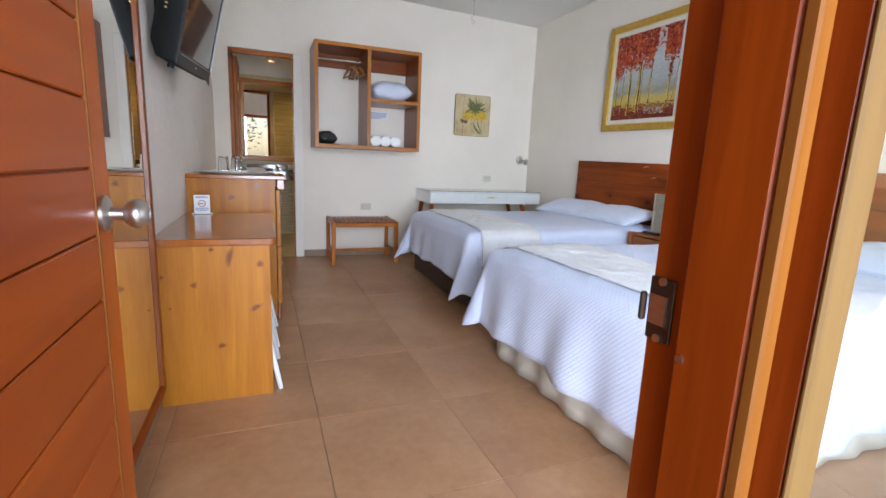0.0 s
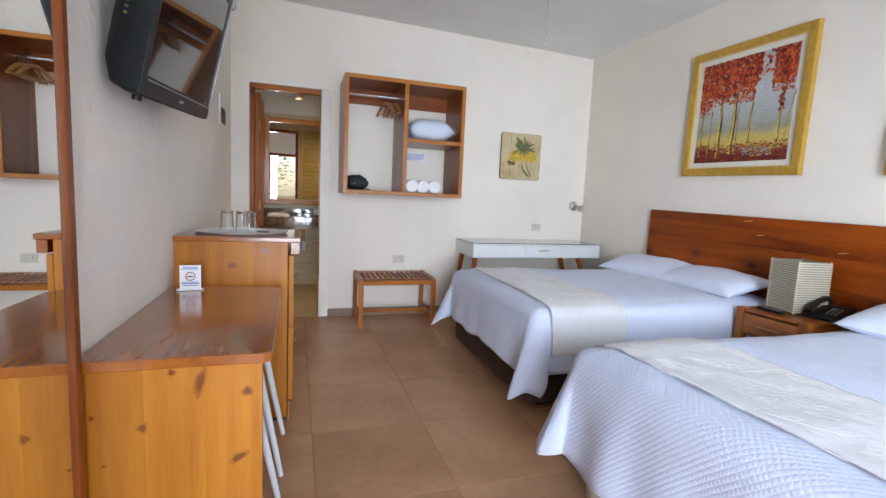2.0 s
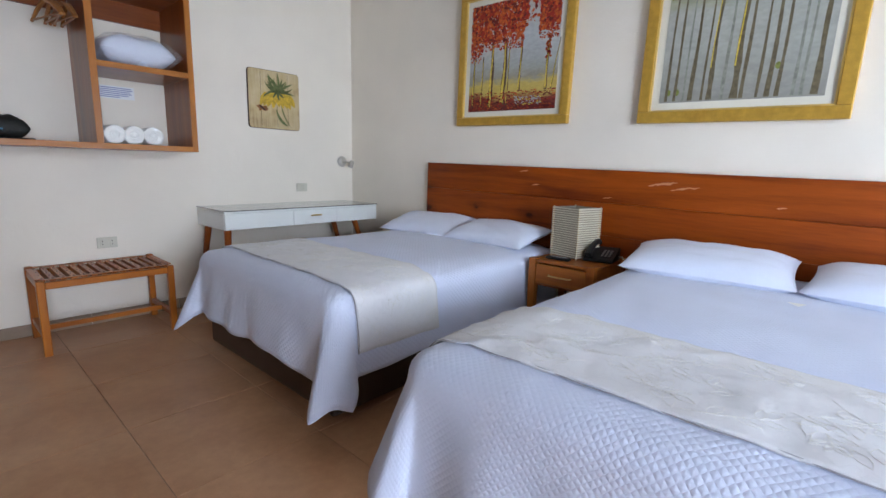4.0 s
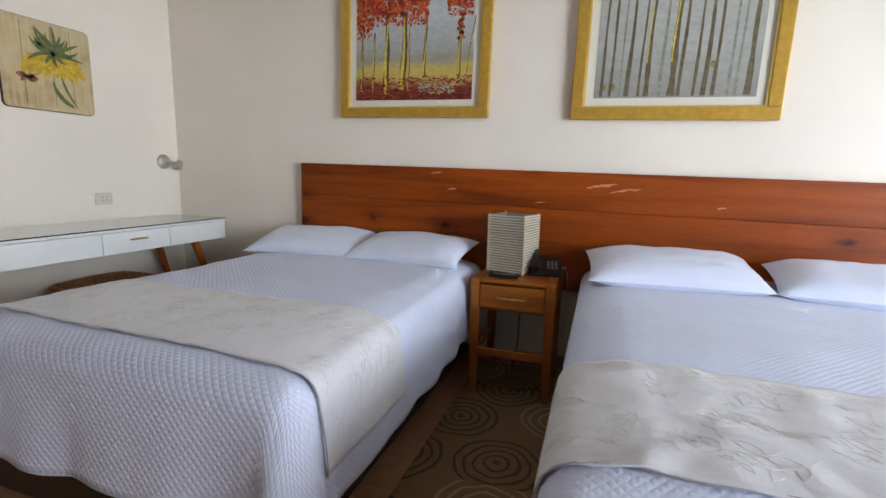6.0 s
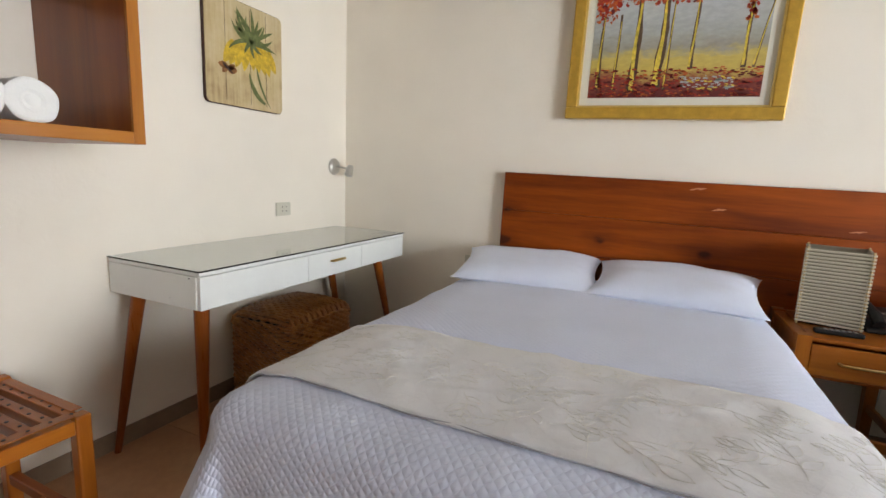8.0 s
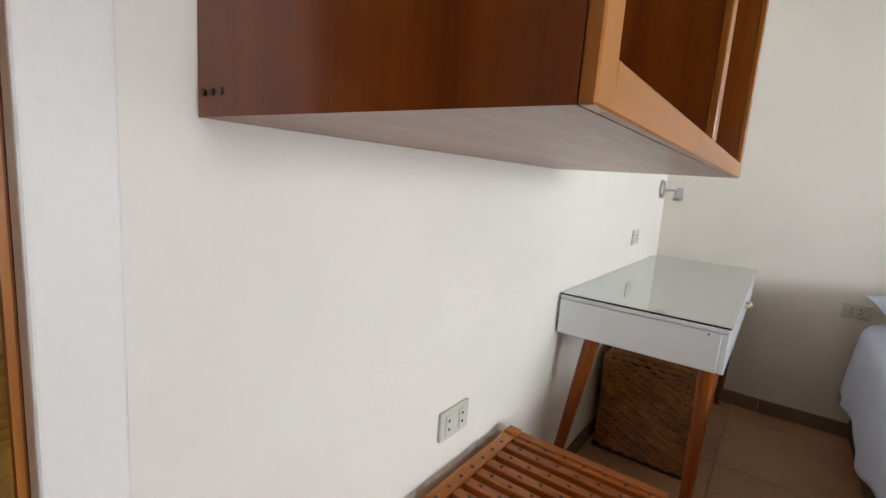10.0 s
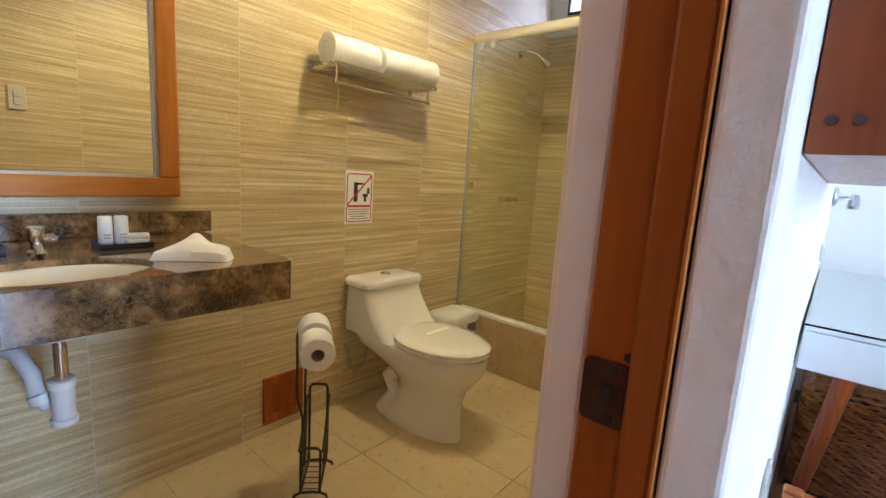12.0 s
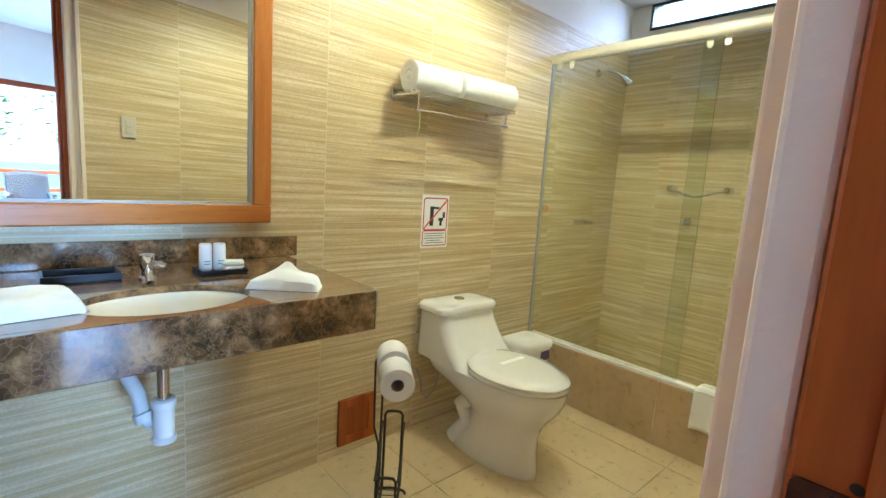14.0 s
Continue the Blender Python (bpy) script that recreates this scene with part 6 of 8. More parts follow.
def side_table():
    t = thing("side_table", "honey pine table with glossy varnished brown top", "table", (0.06, 2.5, 0))
    b = bmesh.new()
    out = [(WX + 0.002, 2.040), (0.285, 2.040), (0.305, 2.055), (0.305, 2.96), (0.295, 2.99), (WX + 0.002, 3.085)]
    plate(b, [(x, y, 0.706) for x, y in out], (0, 0, 0.030))
    bmesh.ops.bevel(b, geom=list(b.edges), offset=0.004, segments=2, affect="EDGES", profile=0.5)
    part("tabletop", b, TOP_Y, t, "glossy varnished brown top")
    for i in range(3):
        xa = WX + 0.006 + i * 0.1505
        sb = part("side_board", boxes((xa, xa + 0.1503, 2.062, 2.088, 0, 0.705), bevel=0.0004), PINE_Z, t)
        for kx, kz, kw, kh, kl in ((-0.028, 0.536, 0.011, 0.013, 0), (0.237, 0.619, 0.012, 0.012, 0), (0.214, 0.421, 0.024, 0.010, 0.5), (0.070, 0.256, 0.015, 0.011, 0.2), (0.115, 0.655, 0.010, 0.034, -0.25), (-0.144, 0.576, 0.007, 0.007, 0), (-0.120, 0.439, 0.006, 0.005, 0), (0.045, 0.688, 0.009, 0.008, 0)):
            if xa <= kx < xa + 0.1503:
                knot(sb, kx, 2.062, kz, kw, kh, kl)
    part("back_rail", boxes((WX + 0.006, WX + 0.028, 2.09, 3.07, 0.58, 0.705)), PINE_Y, t)


side_table()


def cabinet():
    x0, x1, y0, y1 = WX + 0.003, 0.350, 3.115, 3.580
    t = thing("minibar_cabinet", "honey pine cabinet with knots and brown varnished top", "cabinet", ((x0 + x1) / 2, (y0 + y1) / 2, 0))
    part("top", boxes((x0, 0.392, y0 - 0.022, y1 + 0.022, 0.940, 0.965), bevel=0.004, seg=2), TOP_Y, t, "glossy varnished brown top")
    for i in range(3):
        w = (x1 - 0.02 - x0) / 3
        sb = part("side_board", boxes((x0 + i * w, x0 + (i + 1) * w - 0.0002, y0, y0 + 0.022, 0.02, 0.939), bevel=0.0004), PINE_Z, t)
        for kx, kz, kw, kh, kl in ((0.222, 0.895, 0.017, 0.016, 0), (0.070, 0.822, 0.020, 0.014, 0.3), (0.247, 0.508, 0.010, 0.010, 0), (0.05, 0.60, 0.009, 0.009, 0)):
            if x0 + i * w <= kx < x0 + (i + 1) * w:
                knot(sb, kx, y0, kz, kw, kh, kl)
    part("side_board", boxes((x0, x1 - 0.02, y1 - 0.022, y1, 0.02, 0.939)), PINE_Z, t)
    part("carcass", boxes((x0, x1 - 0.022, y0 + 0.024, y1 - 0.024, 0.03, 0.935)), PINE_Z, t)
    part("apron", boxes((x1 - 0.006, 0.386, y0 - 0.012, y1 + 0.012, 0.880, 0.939), bevel=0.002), TOP_Y, t)
    for z0, z1 in ((0.11, 0.50), (0.505, 0.872)):
        p = part("door", boxes((x1 - 0.016, x1 + 0.010, y0 + 0.006, y1 - 0.006, z0, z1), bevel=0.003), PINE_Z, t)
        part("knob", rod(bmesh.new(), (x1 + 0.010, y1 - 0.05, (z0 + z1) / 2), (x1 + 0.032, y1 - 0.05, (z0 + z1) / 2), 0.009, 0.014), STEEL, p, "small steel knob", smooth=True)
    part("plinth", boxes((x0 + 0.01, x1 - 0.03, y0 + 0.012, y1 - 0.012, 0.0, 0.03)), GAP, t)
    part("kick_board", boxes((x1 - 0.018, x1 - 0.002, y0 + 0.006, y1 - 0.006, 0.0, 0.105), bevel=0.002), TOP_Y, t)


cabinet()


def tumbler(x, y, z):
    b = bmesh.new()
    lathe(b, [(0.0005, 0.0), (0.027, 0.0), (0.029, 0.004), (0.035, 0.105), (0.0335, 0.105), (0.027, 0.012), (0.0005, 0.011)], (x, y, z), 24)
    bmesh.ops.transform(b, matrix=Matrix.Translation((x, y, z + 0.0525)) @ Matrix.Rotation(math.pi, 4, "X") @ Matrix.Translation((-x, -y, -z - 0.0525)), verts=b.verts)
    ob = solid("drinking_glass", b, TUMBLER, "clear drinking glass turned upside down on a tray", "glass", smooth=True, group="glasses on the tray")
    ob.visible_shadow = False


tr = bmesh.new()
lathe(tr, [(0.0005, 0.0), (0.17, 0.0), (0.185, 0.010), (0.182, 0.012), (0.165, 0.005), (0.0005, 0.005)], (0, 0, 0), 40)
bmesh.ops.transform(tr, matrix=Matrix.Translation((0.10, 3.335, 0.966)) @ Matrix.Diagonal((1.25, 0.95, 1, 1)), verts=tr.verts)
solid("oval_tray", tr, plain("white_tray", (0.72, 0.70, 0.64), 0.35, vary=0.06), "pale oval tray on top of the cabinet", "tray", smooth=True)
for gx, gy in ((0.015, 3.40), (0.095, 3.36), (0.125, 3.43)):
    tumbler(gx, gy, 0.9715)
solid("coaster", boxes((0.17, 0.23, 3.30, 3.34, 0.9715, 0.976), bevel=0.001), plain("dark_packet", (0.10, 0.07, 0.05), 0.5), "small dark sachet on the tray", "sachet")


def table_card():
    t = thing("table_card", "small white no-smoking card standing on the table", "sign", (-0.078, 2.95, 0.737))
    rot = Matrix.Translation((-0.078, 2.95, 0.737)) @ Matrix.Rotation(radians(6), 4, "Z")

    def put(bm):
        bmesh.ops.transform(bm, matrix=rot, verts=bm.verts)
        return bm

    part("card", put(boxes((-0.042, 0.042, -0.0015, 0.0015, 0.004, 0.112))), PAPER, t)
    part("base", put(boxes((-0.055, 0.055, -0.016, 0.016, 0, 0.006), bevel=0.002)), WHITE_PLASTIC, t)
    ring = bmesh.new()
    n = 24
    a = [ring.verts.new((0.020 * math.cos(2 * math.pi * k / n), -0.0022, 0.062 + 0.020 * math.sin(2 * math.pi * k / n))) for k in range(n)]
    c = [ring.verts.new((0.016 * math.cos(2 * math.pi * k / n), -0.0022, 0.062 + 0.016 * math.sin(2 * math.pi * k / n))) for k in range(n)]
    for k in range(n):
        ring.faces.new((a[k], a[(k + 1) % n], c[(k + 1) % n], c[k]))
    part("ring", put(ring), RED_INK, t, "red ring symbol")
    part("symbol", put(boxes((-0.013, 0.010, -0.0026, -0.0018, 0.059, 0.064))), BLACK_INK, t)
    for z, w in ((0.100, 0.03), (0.094, 0.034), (0.034, 0.034), (0.028, 0.036), (0.020, 0.03)):
        part("line_of_print", put(boxes((-w, w, -0.0026, -0.0018, z, z + 0.003))), BLUE_INK, t)


table_card()


def white_chair(place):
    """Moulded white chair pushed under the table; its back legs run up into a curved arm and back band."""
    t = thing("white_chair", "white moulded plastic chair tucked under the pine table", "chair", (0, 0, 0), "chairs at the table")
    s = bmesh.new()
    grid(s, 12, 12, lambda u, v: (-0.10 + 0.27 * u, (v - 0.5) * 0.33, 0.442 - 0.018 * math.sin(math.pi * u) * math.sin(math.pi * v)))
    so = part("seat", s, WHITE_PLASTIC, t, smooth=True)
    so.modifiers.new("thickness", "SOLIDIFY").thickness = 0.016
    b = bmesh.new()
    tube(b, [(0.02, -0.165, 0.545), (0.11, -0.172, 0.552), (0.19, -0.155, 0.556), (0.225, -0.09, 0.560), (0.235, 0, 0.562), (0.225, 0.09, 0.560), (0.19, 0.155, 0.556), (0.11, 0.172, 0.552), (0.02, 0.165, 0.545)], [0.012, 0.016, 0.02, 0.018, 0.017, 0.018, 0.02, 0.016, 0.012], 10)
    part("back_band", b, WHITE_PLASTIC, t, smooth=True)
    for sy in (-1, 1):
        l = tube(bmesh.new(), [(0.195, sy * 0.150, 0.555), (0.220, sy * 0.158, 0.47), (0.262, sy * 0.167, 0.25), (0.312, sy * 0.178, 0.0)], [0.019, 0.017, 0.015, 0.011], 10)
        part("leg", l, WHITE_PLASTIC, t, smooth=True)
        l = tube(bmesh.new(), [(0.02, sy * 0.163, 0.545), (0.0, sy * 0.155, 0.43), (-0.05, sy * 0.160, 0.22), (-0.10, sy * 0.168, 0.0)], [0.014, 0.016, 0.014, 0.011], 10)
        part("leg", l, WHITE_PLASTIC, t, smooth=True)
        part("side_rail", rod(bmesh.new(), (0.21, sy * 0.155, 0.435), (-0.01, sy * 0.155, 0.435), 0.010, seg=8), WHITE_PLASTIC, t, smooth=True)
    t.matrix_basis = pose(*place)
    return t


ch = white_chair((0.0, 2.278, 0, 0, 0, 0))
copy_thing(ch, pose(0.004, 2.80, 0, 0, 0, 0))


def television():
    t = thing("television", "black flat television tilted down on a wall bracket", "television", (-0.05, 2.63, 1.75))
    W, H, D = 0.76, 0.53, 0.10
    # local: x out of the screen, y along the width, z up; turned a little to the bed and tipped down
    m = Matrix.Translation((-0.022, 2.63, 1.740)) @ Matrix.Rotation(radians(-4.2), 4, "Z") @ Matrix.Rotation(radians(3.0), 4, "X") @ Matrix.Rotation(radians(13), 4, "Y")

    def put(bm):
        bmesh.ops.transform(bm, matrix=m, verts=bm.verts)
        return bm

    b = bmesh.new()
    rings = []
    for x, k, rr in ((0.030, 1.0, 0.018), (-0.006, 1.0, 0.018), (-0.018, 0.985, 0.02), (-0.050, 0.95, 0.03), (-0.082, 0.78, 0.05), (-0.086, 0.72, 0.05)):
        rings.append([b.verts.new((x, u * (0.5 + 0.5 * k), w * k)) for u, w in rounded_rect(W, H, rr)])
    skin(b, rings)
    part("body", put(b), TV_BACK, t, "glossy black plastic casing", smooth=True)
    part("bezel", put(boxes((0.030, 0.036, -W / 2 + 0.004, W / 2 - 0.004, -H / 2 + 0.004, -H / 2 + 0.062), (0.030, 0.036, -W / 2 + 0.004, W / 2 - 0.004, H / 2 - 0.034, H / 2 - 0.004), (0.030, 0.036, -W / 2 + 0.004, -W / 2 + 0.036, -H / 2 + 0.062, H / 2 - 0.034), (0.030, 0.036, W / 2 - 0.036, W / 2 - 0.004, -H / 2 + 0.062, H / 2 - 0.034))), BLACK, t)
    part("screen", put(boxes((0.030, 0.033, -W / 2 + 0.036, W / 2 - 0.036, -H / 2 + 0.062, H / 2 - 0.034))), SCREEN, t, "dark glossy screen")
    part("silver_line", put(boxes((0.0358, 0.0375, -W / 2 + 0.05, W / 2 - 0.02, -H / 2 + 0.050, -H / 2 + 0.054))), SILVER, t)
    part("edge_strip", put(boxes((0.031, 0.038, W / 2 - 0.012, W / 2 - 0.005, -H / 2 + 0.05, H / 2 - 0.02))), SILVER, t)
    part("logo", put(boxes((0.0358, 0.037, -0.02, 0.02, -H / 2 + 0.024, -H / 2 + 0.033))), SILVER, t)
    for i in range(3):
        part("socket", put(rod(bmesh.new(), (-0.035, -W / 2 + 0.004, -0.02 - i * 0.018), (-0.035, -W / 2 - 0.004, -0.02 - i * 0.018), 0.004, seg=10)), BRASS, t, "small brass input socket")
    part("foot_knob", put(rod(bmesh.new(), (-0.01, -0.26, -H / 2 + 0.004), (-0.01, -0.26, -H / 2 - 0.016), 0.014, seg=12)), BLACK, t)
    part("bracket", boxes((WX + 0.001, -0.07, 2.50, 2.70, 1.66, 1.86), bevel=0.004), BLACK, t)


television()


def wall_fan():
    t = thing("wall_fan", "pale translucent wall fan near the ceiling", "fan", (WX, 3.62, 2.45))
    c = Vector((0.02, 3.60, 2.36))
    part("bracket", boxes((WX + 0.001, WX + 0.05, 3.57, 3.63, 2.26, 2.44), bevel=0.006), WHITE_PLASTIC, t)
    part("motor", rod(bmesh.new(), (WX + 0.05, 3.60, 2.36), (0.0, 3.60, 2.36), 0.055, 0.045, 20), WHITE_PLASTIC, t, smooth=True)
    for k in range(3):
        b = bmesh.new()
        a0 = radians(120 * k + 40)

        def fn(u, v, a0=a0):
            r = 0.05 + 0.13 * u
            a = a0 + (v - 0.5) * (1.5 - 0.3 * u)
            return (c.x - 0.005 + 0.03 * (v - 0.5), c.y + r * math.cos(a), c.z + r * math.sin(a))

        grid(b, 8, 8, fn)
        o = part("blade", b, glass_mat("milky_blade", (0.9, 0.9, 0.9), 0.25), t, "clear plastic blade", smooth=True)
        o.modifiers.new("thickness", "SOLIDIFY").thickness = 0.002
    for r in (0.07, 0.12, 0.17, 0.205):
        part("guard_ring", tube(bmesh.new(), [(c.x + 0.05 - 0.03 * (r / 0.2) ** 2, c.y + r * math.cos(2 * math.pi * k / 40), c.z + r * math.sin(2 * math.pi * k / 40)) for k in range(40)], 0.0018, 5, closed=True), WHITE_PLASTIC, t)


wall_fan()

ws = thing("wall_sign", "small white sign with dark panel on the rough wall", "sign", (WX, 4.66, 1.67))
part("plate", boxes((WX + 0.0005, WX + 0.008, 4.52, 4.80, 1.665, 1.885), bevel=0.002), WHITE_PLASTIC, ws)
b = bmesh.new()
plate(b, [(WX + 0.0095, 4.68 + u, 1.745 + w) for u, w in rounded_rect(0.235, 0.115, 0.04)], (-0.0012, 0, 0))
part("dark_panel", b, plain("dark_brown_print", (0.05, 0.025, 0.018), 0.5), ws)

hk = thing("ceiling_hook", "thin wire with a small hook hanging from ceiling", "hook", (1.53, 2.80, 1.97))
part("cable", rod(bmesh.new(), (1.53, 2.80, 2.01), (1.53, 2.80, ceil_z(1.53)), 0.0016, seg=6), PIPING, hk)
part("hook", tube(bmesh.new(), [(1.53, 2.80, 2.012), (1.518, 2.80, 2.004), (1.520, 2.80, 1.99), (1.535, 2.80, 1.985), (1.541, 2.80, 1.974), (1.530, 2.80, 1.966), (1.519, 2.80, 1.972)], 0.003, 6), STEEL, hk)


# ---- bathroom ----
def vanity():
    x0, x1, y0, y1, z0, z1 = BW + 0.002, 0.935, 6.287, BN - 0.014, 0.790, 0.900
    t = thing("vanity_counter", "brown veined marble counter with an undermounted white basin", "counter", (0.3, BN, z0), kind="")
    cx, cy, rx, ry = 0.455, 6.440, 0.178, 0.128
    b = bmesh.new()
    n = 64
    ring = [(cx + rx * math.cos(2 * math.pi * k / n), cy + ry * math.sin(2 * math.pi * k / n)) for k in range(n)]
    out = []
    for px, py in ring:
        dx, dy = px - cx, py - cy
        s = min(((x1 - cx) / dx if dx > 1e-9 else (x0 - cx) / dx if dx < -1e-9 else 1e9), ((y1 - cy) / dy if dy > 1e-9 else (y0 - cy) / dy if dy < -1e-9 else 1e9))
        out.append((cx + dx * s, cy + dy * s))
    for cxx, cyy in ((x0, y0), (x1, y0), (x0, y1), (x1, y1)):
        k = min(range(n), key=lambda i: math.dist(out[i], (cxx, cyy)))
        out[k] = (cxx, cyy)
    lay = {}
    for nm, pts, z in (("ti", ring, z1), ("to", [(px, max(py, y0 + 0.0225)) for px, py in out], z1), ("bi", ring, z1 - 0.022), ("bo", [(px, max(py, y0 + 0.0225)) for px, py in out], z1 - 0.022)):
        lay[nm] = [b.verts.new((p[0], p[1], z)) for p in pts]
    skin(b, [lay["bi"], lay["ti"], lay["to"], lay["bo"]], False, True)
    part("countertop", b, MARBLE, t)
    part("apron", boxes((x0, x1 - 0.010, y0, y0 + 0.022, z0, z1), bevel=0.002), MARBLE, t)
    part("apron", boxes((x1 - 0.024, x1 - 0.002, y0 + 0.0225, y1, z0, z1 - 0.0225), bevel=0.002), MARBLE, t)
    b = bmesh.new()
    plate(b, [(x1 - 0.010, y0, z0), (x1, y0 + 0.010, z0), (x1, y0 + 0.022, z0), (x1 - 0.010, y0 + 0.022, z0)], (0, 0, z1 - z0))
    part("corner_bevel", b, plain("pale_mottled_marble", (0.42, 0.34, 0.26), 0.4, vary=0.4, scale=60), t, "pale mottled corner edge")
    part("backsplash", boxes((x0, 0.968, BN - 0.020, BN - 0.0005, z1 + 0.0005, 0.975), bevel=0.002), MARBLE, t)
    b = bmesh.new()
    prof = [(1.03, 0.0), (1.0, -0.004), (0.95, -0.03), (0.85, -0.075), (0.62, -0.115), (0.30, -0.13), (0.10, -0.132)]
    rings = [[b.verts.new((cx + rx * k * math.cos(2 * math.pi * i / 48), cy + ry * k * math.sin(2 * math.pi * i / 48), z1 - 0.023 + z)) for i in range(48)] for k, z in prof]
    skin(b, rings, False)
    bw = part("basin", b, CERAMIC, t, "white oval ceramic basin", smooth=True)
    md = bw.modifiers.new("thickness", "SOLIDIFY")
    md.thickness, md.offset = 0.010, -1.0
    part("drain", rod(bmesh.new(), (cx, cy, z1 - 0.158), (cx, cy, z1 - 0.151), 0.022, seg=20), CHROME, bw, "chrome drain", smooth=True)


vanity()


def faucet():
    t = thing("basin_faucet", "small chrome basin faucet", "faucet", (0.455, 6.672, 0.9))
    b = bmesh.new()
    lathe(b, [(0.021, 0.0), (0.021, 0.005), (0.014, 0.010), (0.0135, 0.026), (0.018, 0.034), (0.0185, 0.064), (0.016, 0.067), (0.0005, 0.0675)], (0.452, 6.672, 0.9005), 24)
    part("body", b, CHROME, t, smooth=True)
    part("spout", tube(bmesh.new(), [(0.452, 6.668, 0.916), (0.450, 6.645, 0.922), (0.449, 6.622, 0.914), (0.449, 6.616, 0.904)], [0.012, 0.011, 0.009, 0.009], 12), CHROME, t, smooth=True)
    part("lever", tube(bmesh.new(), [(0.466, 6.668, 0.938), (0.480, 6.660, 0.940), (0.490, 6.654, 0.934)], [0.010, 0.011, 0.009], 10), CHROME, t, smooth=True)


faucet()


def sink_trap():
    t = thing("sink_trap", "white plastic sink trap with chrome tail pipe", "pipe", (0.465, 6.60, 0.45))
    part("tail_pipe", rod(bmesh.new(), (0.466, 6.585, 0.592), (0.466, 6.585, 0.745), 0.016, seg=20), CHROME, t, "chrome tail pipe", smooth=True)
    b = bmesh.new()
    lathe(b, [(0.020, 0.0), (0.029, 0.003), (0.030, 0.016), (0.025, 0.020), (0.026, 0.098), (0.030, 0.102), (0.030, 0.120), (0.025, 0.124), (0.017, 0.124)], (0.466, 6.585, 0.470), 24)
    part("bottle", b, PVC, t, smooth=True)
    part("outlet_pipe", tube(bmesh.new(), [(0.466, 6.60, 0.530), (0.438, 6.615, 0.520), (0.425, 6.63, 0.540), (0.420, 6.65, 0.590), (0.400, 6.70, 0.635), (0.365, 6.80, 0.645), (0.350, BN - 0.002, 0.645)], [0.019, 0.019, 0.020, 0.019, 0.019, 0.019, 0.019], 14), PVC, t, smooth=True)
    part("nut", tube(bmesh.new(), [(0.432, 6.622, 0.525), (0.426, 6.628, 0.547)], 0.027, 10), PVC, t, smooth=True)
    part("wall_flange", rod(bmesh.new(), (0.352, BN - 0.02, 0.645), (0.350, BN - 0.002, 0.645), 0.030, 0.034, 20), PVC, t, smooth=True)


sink_trap()


def bath_mirror():
    x0, x1, z0, z1, w = -0.010, 0.860, 1.026, 2.090, 0.062
    t = thing("bathroom_mirror", "large mirror in an amber-stained wooden frame", "mirror", (x1, BN, z0))
    t.rotation_euler = (0, 0, radians(3.8))
    part("glass", boxes((x0 + w - 0.004, x1 - w + 0.004, BN - 0.012, BN - 0.006, z0 + w - 0.004, z1 - w + 0.004)), MIRROR, t, "clear mirror glass")
    for r in ((x0, x1, z0, z0 + w), (x0, x1, z1 - w, z1)):
        part("frame", boxes((r[0], r[1], BN - 0.036, BN - 0.0005, r[2], r[3]), bevel=0.005, seg=2), FRAME_BATH, t)
    for r in ((x0, x0 + w, z0 + w, z1 - w), (x1 - w, x1, z0 + w, z1 - w)):
        part("frame", boxes((r[0], r[1], BN - 0.036, BN - 0.0005, r[2], r[3]), bevel=0.005, seg=2), FRAME_BATH_Z, t)
    part("inner_lip", boxes((x0 + w, x1 - w, BN - 0.024, BN - 0.0125, z0 + w, z0 + w + 0.008), (x1 - w - 0.008, x1 - w, BN - 0.024, BN - 0.0125, z0 + w + 0.008, z1 - w)), plain("grey_mirror_lip", (0.42, 0.40, 0.38), 0.4), t)


bath_mirror()


def dish(name, label, x0, x1, y0, y1, z, h):
    t = thing(name, label, "tray", ((x0 + x1) / 2, (y0 + y1) / 2, z), "black amenity trays")
    part("base", boxes((x0, x1, y0, y1, z, z + 0.005), bevel=0.002), BLACK, t)
    part("rim", boxes((x0, x1, y0, y0 + 0.006, z + 0.005, z + h), (x0, x1, y1 - 0.006, y1, z + 0.005, z + h), (x0, x0 + 0.006, y0 + 0.006, y1 - 0.006, z + 0.005, z + h), (x1 - 0.006, x1, y0 + 0.006, y1 - 0.006, z + 0.005, z + h)), BLACK, t)


dish("amenity_tray", "empty black amenity tray beside the basin", 0.235, 0.395, 6.665, 6.765, 0.901, 0.022)
dish("amenity_tray", "small black tray holding bottles and soap", 0.575, 0.705, 6.640, 6.735, 0.901, 0.014)
for bx in (0.602, 0.640):
    t = thing("shampoo_bottle", "small white shampoo bottle on the black tray", "bottle", (bx, 6.70, 0.907), "toiletry bottles")
    b = lathe(bmesh.new(), [(0.0005, 0.0), (0.016, 0.0), (0.0175, 0.003), (0.0175, 0.048), (0.0165, 0.052), (0.0005, 0.052)], (bx, 6.70, 0.907), 20)
    part("bottle", b, WHITE_PLASTIC, t, smooth=True)
    part("cap", lathe(bmesh.new(), [(0.0005, 0.0525), (0.0172, 0.0525), (0.0172, 0.076), (0.015, 0.079), (0.0005, 0.079)], (bx, 6.70, 0.907), 20), WHITE_PLASTIC, t, smooth=True)
    for k in range(2):
        part("line_of_print", boxes((bx - 0.008, bx + 0.008, 6.70 - 0.0182, 6.70 - 0.0172, 0.926 + k * 0.008, 0.929 + k * 0.008)), INK, t)
